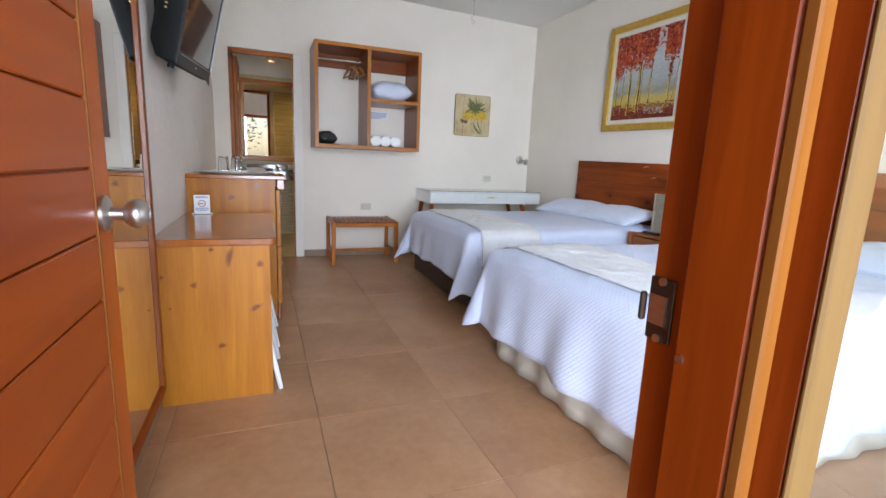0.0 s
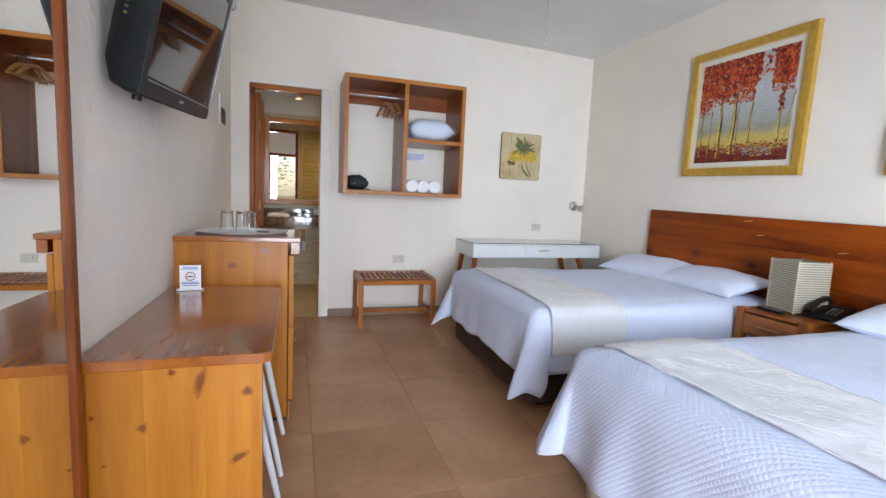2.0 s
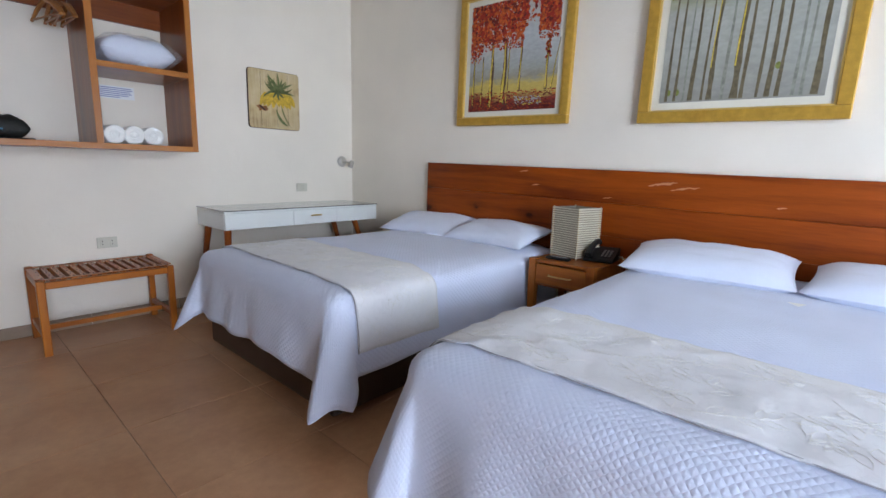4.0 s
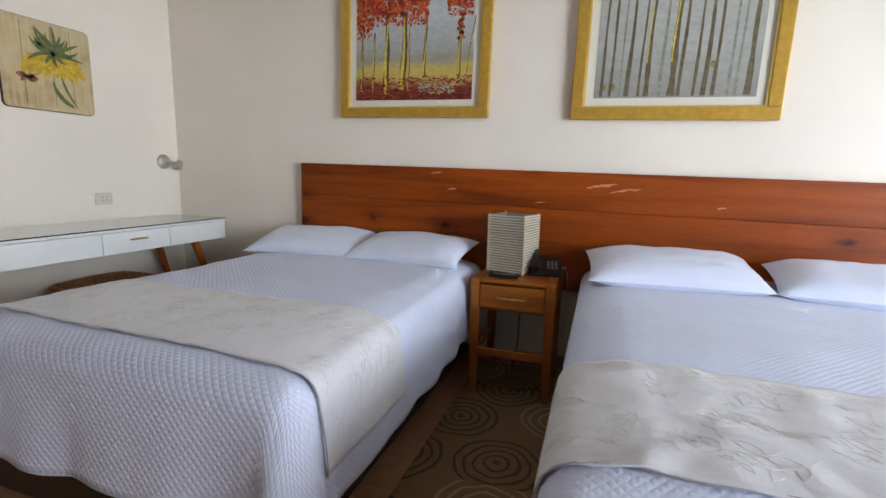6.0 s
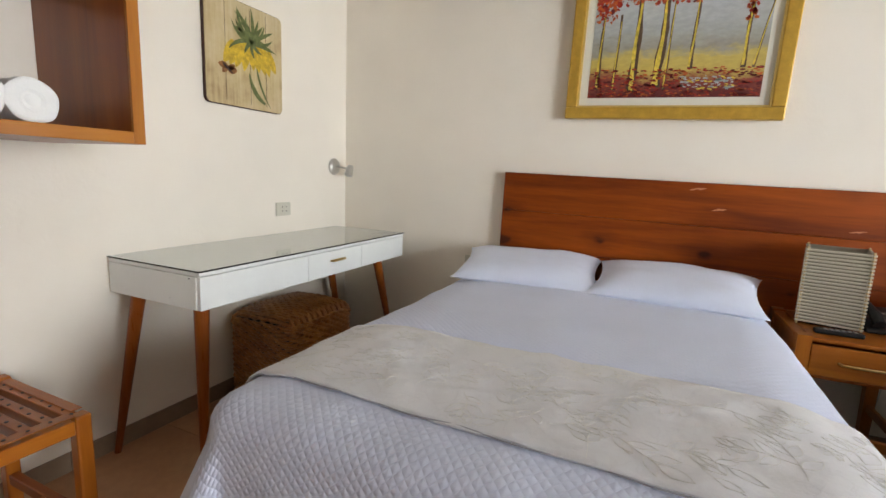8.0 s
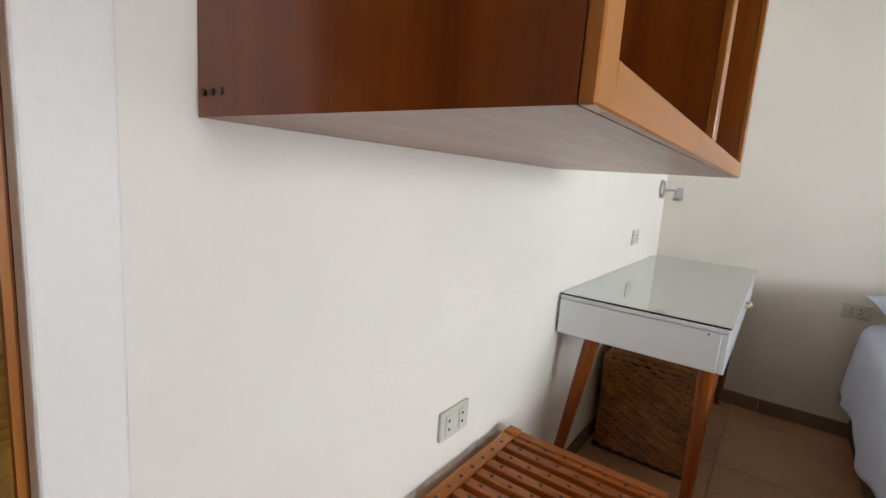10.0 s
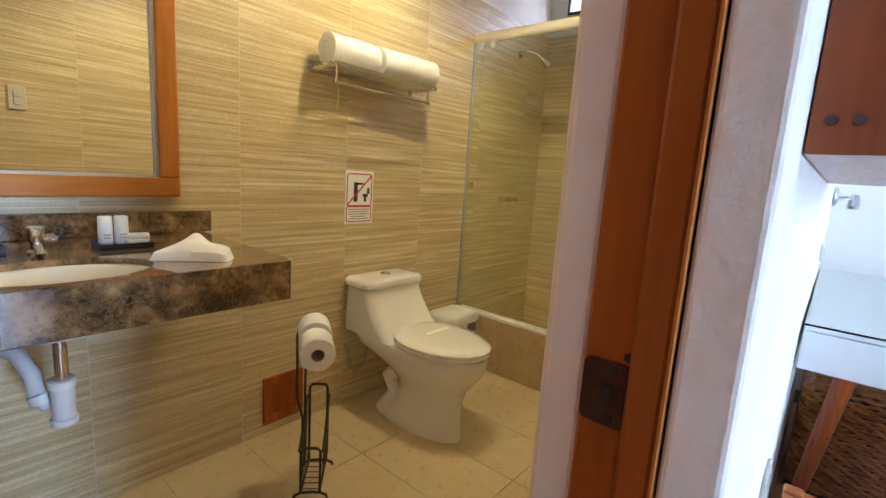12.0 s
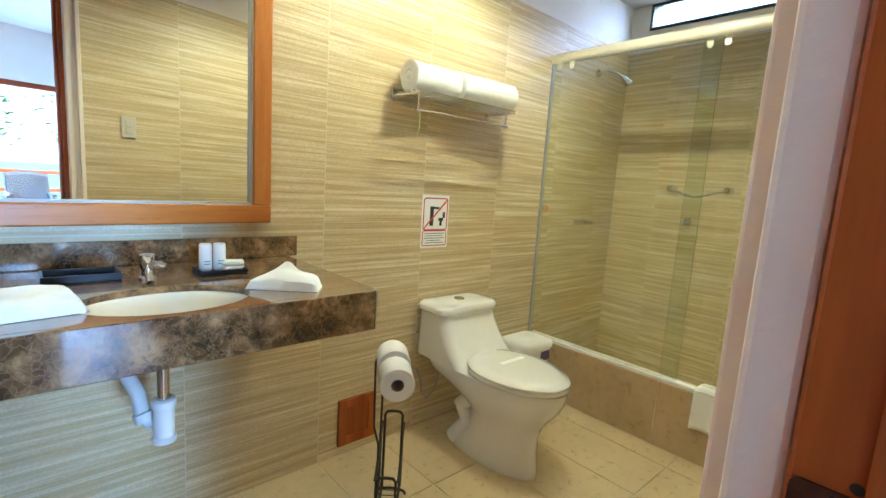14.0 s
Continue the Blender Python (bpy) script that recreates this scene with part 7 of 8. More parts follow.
for i, (sx, sy, sz, a) in enumerate(((0.672, 6.685, 0.914, 10), (0.676, 6.690, 0.928, -14))):
    b = boxes((sx - 0.03, sx + 0.03, sy - 0.02, sy + 0.02, sz - 0.007, sz + 0.007), bevel=0.005, seg=2)
    bmesh.ops.rotate(b, verts=b.verts, cent=(sx, sy, sz), matrix=Matrix.Rotation(radians(a), 3, "Z"))
    solid("soap_bar", b, plain("cream_soap_wrapper", (0.74, 0.72, 0.64), 0.45), "wrapped cream soap bar in the tray", "soap", smooth=True, group="soap bars")


def folded_cloth(label, cx, cy, z, lx, ly, h, yaw, seed, peak=0.0):
    """A face towel folded over, with soft rounded folds."""
    b = bmesh.new()
    m = pose(cx, cy, z, 0, 0, yaw)

    def top(u, v):
        a, c = u * 2 - 1, v * 2 - 1
        e = max(0.0, 1 - abs(a) ** 6) ** 0.35 * max(0.0, 1 - abs(c) ** 6) ** 0.35
        zz = h * e * (1 + 0.25 * noise.noise(Vector((a * 1.7 + seed, c * 1.7, 0))) + peak * math.exp(-((a + 0.15) / 0.34) ** 2) * max(0.0, 0.55 + 0.55 * c))
        return m @ Vector((a * lx / 2 * (1 - 0.25 * max(0, c) * (1 if peak else 0)), c * ly / 2, 0.001 + zz))

    grid(b, 22, 16, top)
    grid(b, 22, 16, lambda u, v: m @ Vector(((u * 2 - 1) * lx / 2 * (1 - 0.25 * max(0, v * 2 - 1) * (1 if peak else 0)), (v * 2 - 1) * ly / 2, 0.0005)))
    bmesh.ops.remove_doubles(b, verts=b.verts, dist=0.0012)
    return solid("face_towel", b, TERRY, label, "towel", smooth=True, group="face towels by the basin")


folded_cloth("white face towel folded into a peak on the counter", 0.742, 6.445, 0.9005, 0.185, 0.13, 0.028, -38, 3.0, 1.15)
folded_cloth("white towel folded flat on the marble counter", 0.175, 6.47, 0.9005, 0.24, 0.19, 0.034, 8, 6.0)


def toilet():
    cx, yb = 1.752, BN - 0.006
    t = thing("toilet", "white one-piece ceramic toilet with closed lid", "toilet", (cx, 6.55, 0))

    def egg(z, y_front, y_back, half, back_half, n=40, power=2.2):
        """Outline that is blunt at the back and egg-shaped at the front."""
        ym = y_back - (y_back - y_front) * 0.42
        pts = []
        for k in range(n):
            a = 2 * math.pi * k / n
            s, c = math.sin(a), math.cos(a)
            if c >= 0:
                w = half
                px = w * math.copysign(abs(s) ** 0.95, s)
                py = ym - (ym - y_front) * c
            else:
                w = half + (back_half - half) * abs(c) ** 1.2
                px = w * math.copysign(abs(s) ** 0.6, s)
                py = ym + (y_back - ym) * abs(c) ** 0.75
            pts.append((cx + px, py, z))
        return pts

    b = bmesh.new()
    rows = [egg(0.0, 6.276, 6.745, 0.108, 0.092), egg(0.020, 6.274, 6.745, 0.110, 0.092), egg(0.055, 6.282, 6.70, 0.103, 0.072), egg(0.10, 6.288, 6.66, 0.098, 0.058), egg(0.17, 6.288, 6.65, 0.099, 0.056), egg(0.225, 6.270, 6.66, 0.116, 0.066), egg(0.27, 6.236, 6.70, 0.143, 0.09), egg(0.315, 6.202, 6.79, 0.163, 0.135), egg(0.355, 6.183, 6.885, 0.176, 0.172), egg(0.390, 6.176, yb, 0.180, 0.185), egg(0.402, 6.180, yb, 0.177, 0.186)]
    skin(b, [[b.verts.new(p) for p in r] for r in rows])
    part("bowl", b, CERAMIC, t, smooth=True)
    for sx in (-1, 1):
        tr = tube(bmesh.new(), [(cx + sx * 0.045, 6.52, 0.265), (cx + sx * 0.058, 6.60, 0.255), (cx + sx * 0.060, 6.66, 0.20), (cx + sx * 0.055, 6.63, 0.13), (cx + sx * 0.058, 6.66, 0.075), (cx + sx * 0.058, 6.70, 0.02)], [0.040, 0.046, 0.044, 0.036, 0.042, 0.046], 14)
        part("trapway", tr, CERAMIC, t, smooth=True)
        part("bolt_cap", lathe(bmesh.new(), [(0.011, 0.0), (0.010, 0.008), (0.004, 0.013), (0.0005, 0.014)], (cx + sx * 0.088, 6.56, 0.022), 14), CERAMIC, t, smooth=True)
    b = bmesh.new()
    rows = []
    for z, w, d in ((0.402, 0.184, 0.345), (0.425, 0.184, 0.322), (0.46, 0.183, 0.286), (0.50, 0.181, 0.254), (0.55, 0.178, 0.222), (0.59, 0.176, 0.203), (0.612, 0.176, 0.198)):
        r = [(cx + u, yb - d / 2 + v, z) for u, v in rounded_rect(w * 2, d, 0.055, 6)]
        rows.append([b.verts.new(p) for p in r])
    skin(b, rows)
    part("tank", b, CERAMIC, t, smooth=True)
    b = bmesh.new()
    rows = []
    for z, g in ((0.614, 0.002), (0.620, 0.008), (0.640, 0.008), (0.650, 0.0), (0.655, -0.012), (0.658, -0.05)):
        rows.append([b.verts.new((cx + u, yb - 0.102 + v, z)) for u, v in rounded_rect(0.364 + 2 * g, 0.204 + 2 * min(g, 0.004), 0.06 + min(g, 0), 6) if True] if 0.06 + min(g, 0) > 0.005 else [b.verts.new((cx + u * (0.364 + 2 * g) / 0.364, yb - 0.102 + v * 0.7, z)) for u, v in rounded_rect(0.364, 0.204, 0.06, 6)])
    skin(b, rows)
    part("tank_lid", b, CERAMIC, t, smooth=True)
    f = part("flush_button", rod(bmesh.new(), (cx + 0.004, yb - 0.10, 0.656), (cx + 0.004, yb - 0.10, 0.663), 0.026, 0.024, 24), CHROME, t, "round chrome flush button", smooth=True)
    b = bmesh.new()
    rows = [egg(0.404, 6.186, 6.640, 0.176, 0.120), egg(0.412, 6.178, 6.645, 0.182, 0.125), egg(0.424, 6.180, 6.644, 0.181, 0.124)]
    skin(b, [[b.verts.new(p) for p in r] for r in rows])
    part("seat", b, CERAMIC, t, smooth=True)
    b = bmesh.new()
    rows = [egg(0.4255, 6.180, 6.645, 0.181, 0.125), egg(0.436, 6.176, 6.648, 0.184, 0.127), egg(0.446, 6.186, 6.640, 0.174, 0.120), egg(0.452, 6.23, 6.60, 0.135, 0.09), egg(0.454, 6.33, 6.52, 0.06, 0.04)]
    skin(b, [[b.verts.new(p) for p in r] for r in rows])
    part("lid", b, CERAMIC, t, smooth=True)
    part("paper_band", boxes((cx - 0.05, cx + 0.10, 6.45, 6.475, 0.4535, 0.4545), bevel=0.0003), PAPER, t)


toilet()


def waste_bin():
    x, y = 2.255, 6.755
    t = thing("waste_bin", "white plastic waste bin with flat lid", "bin", (x, y, 0))
    b = bmesh.new()
    skin(b, [[b.verts.new((x + u * k, y + v * k, z)) for u, v in rounded_rect(0.25, 0.19, 0.03)] for z, k in ((0.0, 0.82), (0.02, 0.84), (0.338, 1.0))])
    part("body", b, WHITE_PLASTIC, t, smooth=True)
    b = bmesh.new()
    skin(b, [[b.verts.new((x + u * k, y + v * k, z)) for u, v in rounded_rect(0.264, 0.204, 0.03)] for z, k in ((0.339, 1.0), (0.362, 1.0), (0.374, 0.95), (0.384, 0.84))])
    part("lid", b, WHITE_PLASTIC, t, smooth=True)
    part("sticker", boxes((x + 0.02, x + 0.10, y - 0.0945, y - 0.0925, 0.27, 0.325)), plain("purple_sticker", (0.16, 0.10, 0.28), 0.5), t, "purple printed sticker")


waste_bin()


def towel_rack():
    x0, x1, y0, z = 1.376, 1.968, 6.722, 1.552
    t = thing("towel_rack", "chrome wall-mounted towel rack", "towel rack", ((x0 + x1) / 2, BN, z))
    for x in (x0 + 0.01, x1 - 0.01):
        part("wall_plate", boxes((x - 0.012, x + 0.012, BN - 0.012, BN + 0.002, z - 0.02, z + 0.03), bevel=0.003), CHROME, t)
        part("arm", boxes((x - 0.004, x + 0.004, y0, BN - 0.012, z - 0.006, z + 0.006), bevel=0.002), CHROME, t)
    for x in (x0 + 0.012, x1 - 0.055):
        part("drop_post", rod(bmesh.new(), (x, y0 + 0.012, z + 0.006), (x, y0 + 0.012, z - 0.062), 0.0045, seg=10), CHROME, t, smooth=True)
        part("end_cap", rod(bmesh.new(), (x - 0.010, y0 + 0.012, z - 0.066), (x + 0.010, y0 + 0.012, z - 0.066), 0.009, seg=12), CHROME, t, smooth=True)
    for k in range(6):
        yy = y0 + 0.006 + k * 0.032
        part("bar", rod(bmesh.new(), (x0, yy, z + 0.010), (x1, yy, z + 0.010), 0.0042, seg=10), CHROME, t, smooth=True)
    part("hanging_bar", rod(bmesh.new(), (x0 + 0.012, y0 + 0.012, z - 0.066), (x1 - 0.055, y0 + 0.012, z - 0.066), 0.0055, seg=12), CHROME, t, smooth=True)
    st = bmesh.new()
    tube(st, [(x0 + 0.022, y0 + 0.012, z - 0.068), (x0 + 0.024, y0 + 0.010, z - 0.12), (x0 + 0.018, y0 + 0.012, z - 0.165)], 0.002, 5)
    part("green_tie", st, plain("green_tie", (0.22, 0.42, 0.05), 0.6), t, "thin green plastic tie")


towel_rack()
towel_roll("rolled_towel", (1.535, 6.815, 1.566 + 0.060), (1, 0.03, 0), 0.29, 0.060, "white bath towel rolled up on the chrome rack", "rolled bath towels on the rack")
towel_roll("rolled_towel", (1.812, 6.785, 1.566 + 0.061), (1, -0.05, 0), 0.335, 0.061, "white bath towel rolled up on the chrome rack", "rolled bath towels on the rack")


def toilet_sign():
    x0, x1, z0, z1 = 1.574, 1.742, 0.897, 1.146
    t = thing("toilet_sign", "white notice with red border and slashed symbol on tiles", "sign", ((x0 + x1) / 2, BN, z0))
    y = BN - 0.004
    part("sheet", boxes((x0, x1, y - 0.0022, y - 0.0004, z0, z1), bevel=0.0006), PAPER, t)
    cx = (x0 + x1) / 2

    def frame_ring(ox, oz, w, h, r, th):
        b = bmesh.new()
        a = [b.verts.new((ox + u, y - 0.0030, oz + v)) for u, v in rounded_rect(w, h, r)]
        c = [b.verts.new((ox + u, y - 0.0030, oz + v)) for u, v in rounded_rect(w - 2 * th, h - 2 * th, max(r - th, 0.003))]
        for k in range(len(a)):
            b.faces.new((a[k], a[(k + 1) % len(a)], c[(k + 1) % len(a)], c[k]))
        return b

    part("border", frame_ring(cx, z0 + 0.160, 0.152, 0.155, 0.016, 0.006), RED_INK, t, "red border")
    part("border", frame_ring(cx, z0 + 0.046, 0.152, 0.075, 0.012, 0.005), RED_INK, t, "red border")
    b = bmesh.new()
    plate(b, [(cx - 0.074, y - 0.0040, z0 + 0.092), (cx - 0.068, y - 0.0040, z0 + 0.088), (cx + 0.074, y - 0.0040, z0 + 0.226), (cx + 0.068, y - 0.0040, z0 + 0.231)], (0, 0.0006, 0))
    part("slash", b, RED_INK, t, "red slash")
    part("symbol", boxes((cx - 0.034, cx - 0.012, y - 0.0034, y - 0.0024, z0 + 0.105, z0 + 0.196), (cx - 0.012, cx + 0.022, y - 0.0034, y - 0.0024, z0 + 0.184, z0 + 0.194)), BLACK_INK, t, "plain black bars")
    b = boxes((cx + 0.020, cx + 0.050, y - 0.0034, y - 0.0024, z0 + 0.128, z0 + 0.142), (cx + 0.028, cx + 0.042, y - 0.0034, y - 0.0024, z0 + 0.105, z0 + 0.128), (cx + 0.046, cx + 0.060, y - 0.0034, y - 0.0024, z0 + 0.142, z0 + 0.170))
    part("symbol", b, BLACK_INK, t, "plain black toilet shape")
    for k in range(5):
        w = (0.064, 0.060, 0.062, 0.050, 0.058)[k]
        part("line_of_print", boxes((cx - w, cx + w - 0.01 * (k % 2), y - 0.0034, y - 0.0024, z0 + 0.066 - k * 0.011, z0 + 0.070 - k * 0.011)), INK, t)


toilet_sign()


def wall_hatch():
    t = thing("wall_hatch", "small square red-brown wooden hatch near the floor", "hatch", (1.266, BN, 0.045))
    x0, x1, z0, z1, w = 1.173, 1.358, 0.046, 0.254, 0.036
    y = BN - 0.003
    part("frame", boxes((x0, x1, y - 0.016, y, z0, z0 + w), (x0, x1, y - 0.016, y, z1 - w, z1), (x0, x0 + w, y - 0.016, y, z0 + w, z1 - w), (x1 - w, x1, y - 0.016, y, z0 + w, z1 - w)), JAMB_Z, t)
    part("panel", boxes((x0 + w, x1 - w, y - 0.007, y, z0 + w, z1 - w)), JAMB_Z, t)


wall_hatch()
wh = bmesh.new()
tube(wh, [(1.60, BN - 0.004, 0.30), (1.605, BN - 0.03, 0.26), (1.60, BN - 0.05, 0.20), (1.63, BN - 0.05, 0.16), (1.68, BN - 0.06, 0.20), (1.70, BN - 0.06, 0.30)], 0.006, 8)
solid("water_hose", wh, plain("grey_braided_hose", (0.42, 0.40, 0.36), 0.35, 0.6), "thin grey water hose behind the toilet", "hose", smooth=True)


def paper_stand():
    """Local x runs across the basket, y along it from the low end to the tall end."""
    t = thing("paper_stand", "black wire toilet paper stand with spare basket", "paper stand", (1.09, 6.42, 0))
    m = pose(1.09, 6.42, 0, 0, 0, -42)
    hw, ln = 0.040, 0.185

    def wire(name, pts, r=0.0034, closed=False):
        part(name, tube(bmesh.new(), [m @ Vector(p) for p in pts], r, 6, closed=closed), WIRE, t, smooth=True)

    def rim(f):
        """Height of the basket's side at a fraction of its length: low in front, swept up behind."""
        return 0.185 + 0.115 * (0.5 - 0.5 * math.cos(math.pi * f))

    for y in (0.0, ln):
        wire("foot", [(-hw - 0.018, y, 0.006), (-hw - 0.014, y, 0.016), (-hw + 0.006, y, 0.026), (0, y, 0.029), (hw - 0.006, y, 0.026), (hw + 0.014, y, 0.016), (hw + 0.018, y, 0.006)], 0.0048)
    for y, top in ((0.0, rim(0) + 0.012), (ln, rim(1) + 0.045)):
        wire("end_hoop", [(-hw * 0.82, y, 0.026), (-hw * 0.82, y, top - 0.014), (-hw * 0.6, y, top - 0.002), (0, y, top), (hw * 0.6, y, top - 0.002), (hw * 0.82, y, top - 0.014), (hw * 0.82, y, 0.026)], 0.0052)
    for sx in (-1, 1):
        wire("side_rim", [(sx * hw, ln * k / 10, rim(k / 10)) for k in range(11)], 0.0046)
        wire("base_wire", [(sx * hw * 0.8, 0, 0.030), (sx * hw * 0.8, ln, 0.030)], 0.004)
        for k in range(1, 9):
            f = k / 9
            wire("stave", [(sx * hw, ln * f, rim(f)), (sx * hw, ln * f, 0.07), (sx * hw * 0.8, ln * f, 0.030)], 0.0017)
    for k in range(6):
        wire("floor_wire", [(-hw * 0.8, ln * (k + 0.5) / 6, 0.030), (hw * 0.8, ln * (k + 0.5) / 6, 0.030)], 0.0017)
    # tall double upright that ends in the arm for the rolls
    wire("upright", [(-hw, ln * 0.42, 0.05), (-hw - 0.002, ln * 0.42, 0.27), (-hw - 0.020, ln * 0.42, 0.34), (-hw - 0.024, ln * 0.42, 0.575), (-hw - 0.016, ln * 0.45, 0.604), (-hw + 0.006, ln * 0.5, 0.612)], 0.0042)
    wire("upright", [(-hw, ln * 0.62, 0.05), (-hw, ln * 0.62, 0.30), (-hw + 0.002, ln * 0.60, 0.60), (-hw + 0.004, ln * 0.62, 0.618), (-hw + 0.016, ln * 0.60, 0.622), (-hw + 0.024, ln * 0.5, 0.598), (-hw + 0.026, ln * 0.35, 0.583), (0.000, -0.075, 0.577), (0.000, -0.082, 0.590)], 0.0042)


paper_stand()


def paper_roll(c, ax, label):
    t = thing("toilet_roll", label, "toilet paper", c, "rolls on the paper stand")
    b = lathe(bmesh.new(), [(0.021, -0.048), (0.054, -0.048), (0.0555, -0.046), (0.0555, 0.046), (0.054, 0.048), (0.021, 0.048), (0.021, -0.048)], (0, 0, 0), 36)
    m = Matrix.Translation(c) @ Vector(ax).to_track_quat("Z", "Y").to_matrix().to_4x4()
    bmesh.ops.transform(b, matrix=m, verts=b.verts)
    part("paper", b, plain("soft_white_paper", (0.84, 0.83, 0.82), 0.9, vary=0.04, scale=30, relief=0.3, relief_scale=200), t, smooth=True)
    b = lathe(bmesh.new(), [(0.0208, -0.047), (0.0208, 0.047), (0.0195, 0.047), (0.0195, -0.047), (0.0208, -0.047)], (0, 0, 0), 24)
    bmesh.ops.transform(b, matrix=m, verts=b.verts)
    part("tube", b, plain("cardboard", (0.36, 0.27, 0.18), 0.8), t, "brown cardboard tube", smooth=True)


paper_roll((1.075, 6.375, 0.575), (0.50, 0.86, 0.05), "white toilet paper roll on the wire stand")
paper_roll((1.135, 6.475, 0.590), (0.50, 0.86, 0.05), "white toilet paper roll on the wire stand")


def shower():
    cx0, cx1, top = 2.452, 2.560, 0.325
    SH = solid("shower_curb", boxes((cx0 + 0.006, cx1 - 0.006, BS, BN, -0.004, top - 0.006)), LIGHT_GROUT, kind="structure")
    ys = [BS + 0.001, 5.62, 6.10, 6.58, BN - 0.001]
    for a, c in zip(ys, ys[1:]):
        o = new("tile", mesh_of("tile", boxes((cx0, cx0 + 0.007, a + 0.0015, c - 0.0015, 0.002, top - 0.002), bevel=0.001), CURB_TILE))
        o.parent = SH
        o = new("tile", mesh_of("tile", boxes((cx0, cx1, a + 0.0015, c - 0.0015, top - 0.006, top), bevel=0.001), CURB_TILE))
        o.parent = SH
    t = thing("shower_screen", "sliding clear glass shower screen with cream top rail", "shower screen", (2.49, 6.1, top))
    part("bottom_track", boxes((2.462, 2.520, BS + 0.012, BN - 0.014, top + 0.0005, top + 0.018), bevel=0.004), WHITE_PLASTIC, t)
    b = bmesh.new()
    prof = rounded_rect(0.058, 0.056, 0.022, 5)
    skin(b, [[b.verts.new((2.488 + u, yy, 1.934 + w)) for u, w in prof] for yy in (BS + 0.008, BN - 0.004)])
    part("top_rail", b, RAIL_CREAM, t, "cream rounded top rail", smooth=True)
    for nm, gx, ya, yb_ in (("fixed_pane", 2.476, 6.030, BN - 0.006), ("sliding_pane", 2.500, BS + 0.03, 6.115)):
        g = part(nm, boxes((gx - 0.003, gx + 0.003, ya, yb_, top + 0.019, 1.905)), SHOWER_GLASS, t, "clear greenish glass pane")
        g.visible_shadow = False
        ky = BN - 0.055 if nm == "fixed_pane" else 6.085
        kz = 1.10
        part("pull", rod(bmesh.new(), (gx - 0.014, ky, kz), (gx - 0.0035, ky, kz), 0.017, 0.020, 20), BRASS if nm == "fixed_pane" else CHROME, g, "round metal pull", smooth=True)
        for hy in ((BN - 0.05, BN - 0.13) if nm == "fixed_pane" else (6.02, 6.09)):
            h = bmesh.new()
            plate(h, [(gx - 0.0055, hy + u, 1.893 + w) for u, w in rounded_rect(0.026, 0.050, 0.012)], (0.002, 0, 0))
            part("hanger_clip", h, RAIL_CREAM, g)
    part("wall_profile", boxes((2.464, 2.488, BN - 0.0135, BN - 0.004, top + 0.019, 1.905)), SILVER, t)
    # fittings
    s = thing("overhead_shower", "small chrome shower head on a bent arm", "shower", (2.957, BN, 1.95))
    part("arm", tube(bmesh.new(), [(2.957, BN, 1.955), (2.965, BN - 0.06, 1.968), (2.99, BN - 0.11, 1.955), (3.015, BN - 0.14, 1.925)], 0.009, 10), CHROME, s, smooth=True)
    part("flange", rod(bmesh.new(), (2.957, BN - 0.012, 1.955), (2.957, BN + 0.002, 1.955), 0.022, 0.028, 20), CHROME, s, smooth=True)
    part("head", rod(bmesh.new(), (3.012, BN - 0.136, 1.932), (3.045, BN - 0.170, 1.885), 0.014, 0.030, 20), CHROME, s, smooth=True)
    for vx in (2.86, 2.955):
        v = thing("shower_valve", "small chrome shower valve handle", "valve", (vx, BN, 1.01), "shower valves")
        part("stem", rod(bmesh.new(), (vx, BN + 0.002, 1.01), (vx, BN - 0.03, 1.01), 0.022, 0.014, 16), CHROME, v, smooth=True)
        part("grip", rod(bmesh.new(), (vx, BN - 0.03, 1.01), (vx, BN - 0.075, 1.012), 0.016, 0.013, 16), CHROME, v, smooth=True)
    g = thing("grab_bar", "bent chrome grab bar on the shower wall", "grab bar", (BE, 6.31, 1.25))
    ya, yb_ = 6.50, 6.175
    part("bar", tube(bmesh.new(), [(BE - 0.05, ya, 1.265), (BE - 0.075, ya - 0.06, 1.245), (BE - 0.085, (ya + yb_) / 2, 1.215), (BE - 0.075, yb_ + 0.06, 1.245), (BE - 0.05, yb_, 1.265)], 0.009, 10), CHROME, g, smooth=True)
    for yy in (ya, yb_):
        part("mount", rod(bmesh.new(), (BE + 0.002, yy, 1.265), (BE - 0.06, yy, 1.265), 0.026, 0.020, 20), CHROME, g, smooth=True)
    # bath mat over the curb
    b = bmesh.new()
    path = [(2.575, 0.20), (2.573, top - 0.02), (2.562, top + 0.022), (2.52, top + 0.028), (2.46, top + 0.028), (2.444, top + 0.018), (2.438, 0.27), (2.434, 0.165)]
    n = len(path) - 1

    def fn(u, v):
        s = u * n
        i = min(int(s), n - 1)
        f = s - i
        x = path[i][0] + (path[i + 1][0] - path[i][0]) * f
        z = path[i][1] + (path[i + 1][1] - path[i][1]) * f
        return (x - 0.006 * math.sin(v * 14) * (1 if u > 0.7 else 0), 5.640 + 0.295 * v, z + 0.004 * math.sin(v * 9))

    grid(b, 42, 16, fn)
    mt = solid("bath_mat", b, TERRY, "white bath mat hung over the shower curb", "bath mat", smooth=True)
    mt.modifiers.new("thickness", "SOLIDIFY").thickness = 0.008


shower()


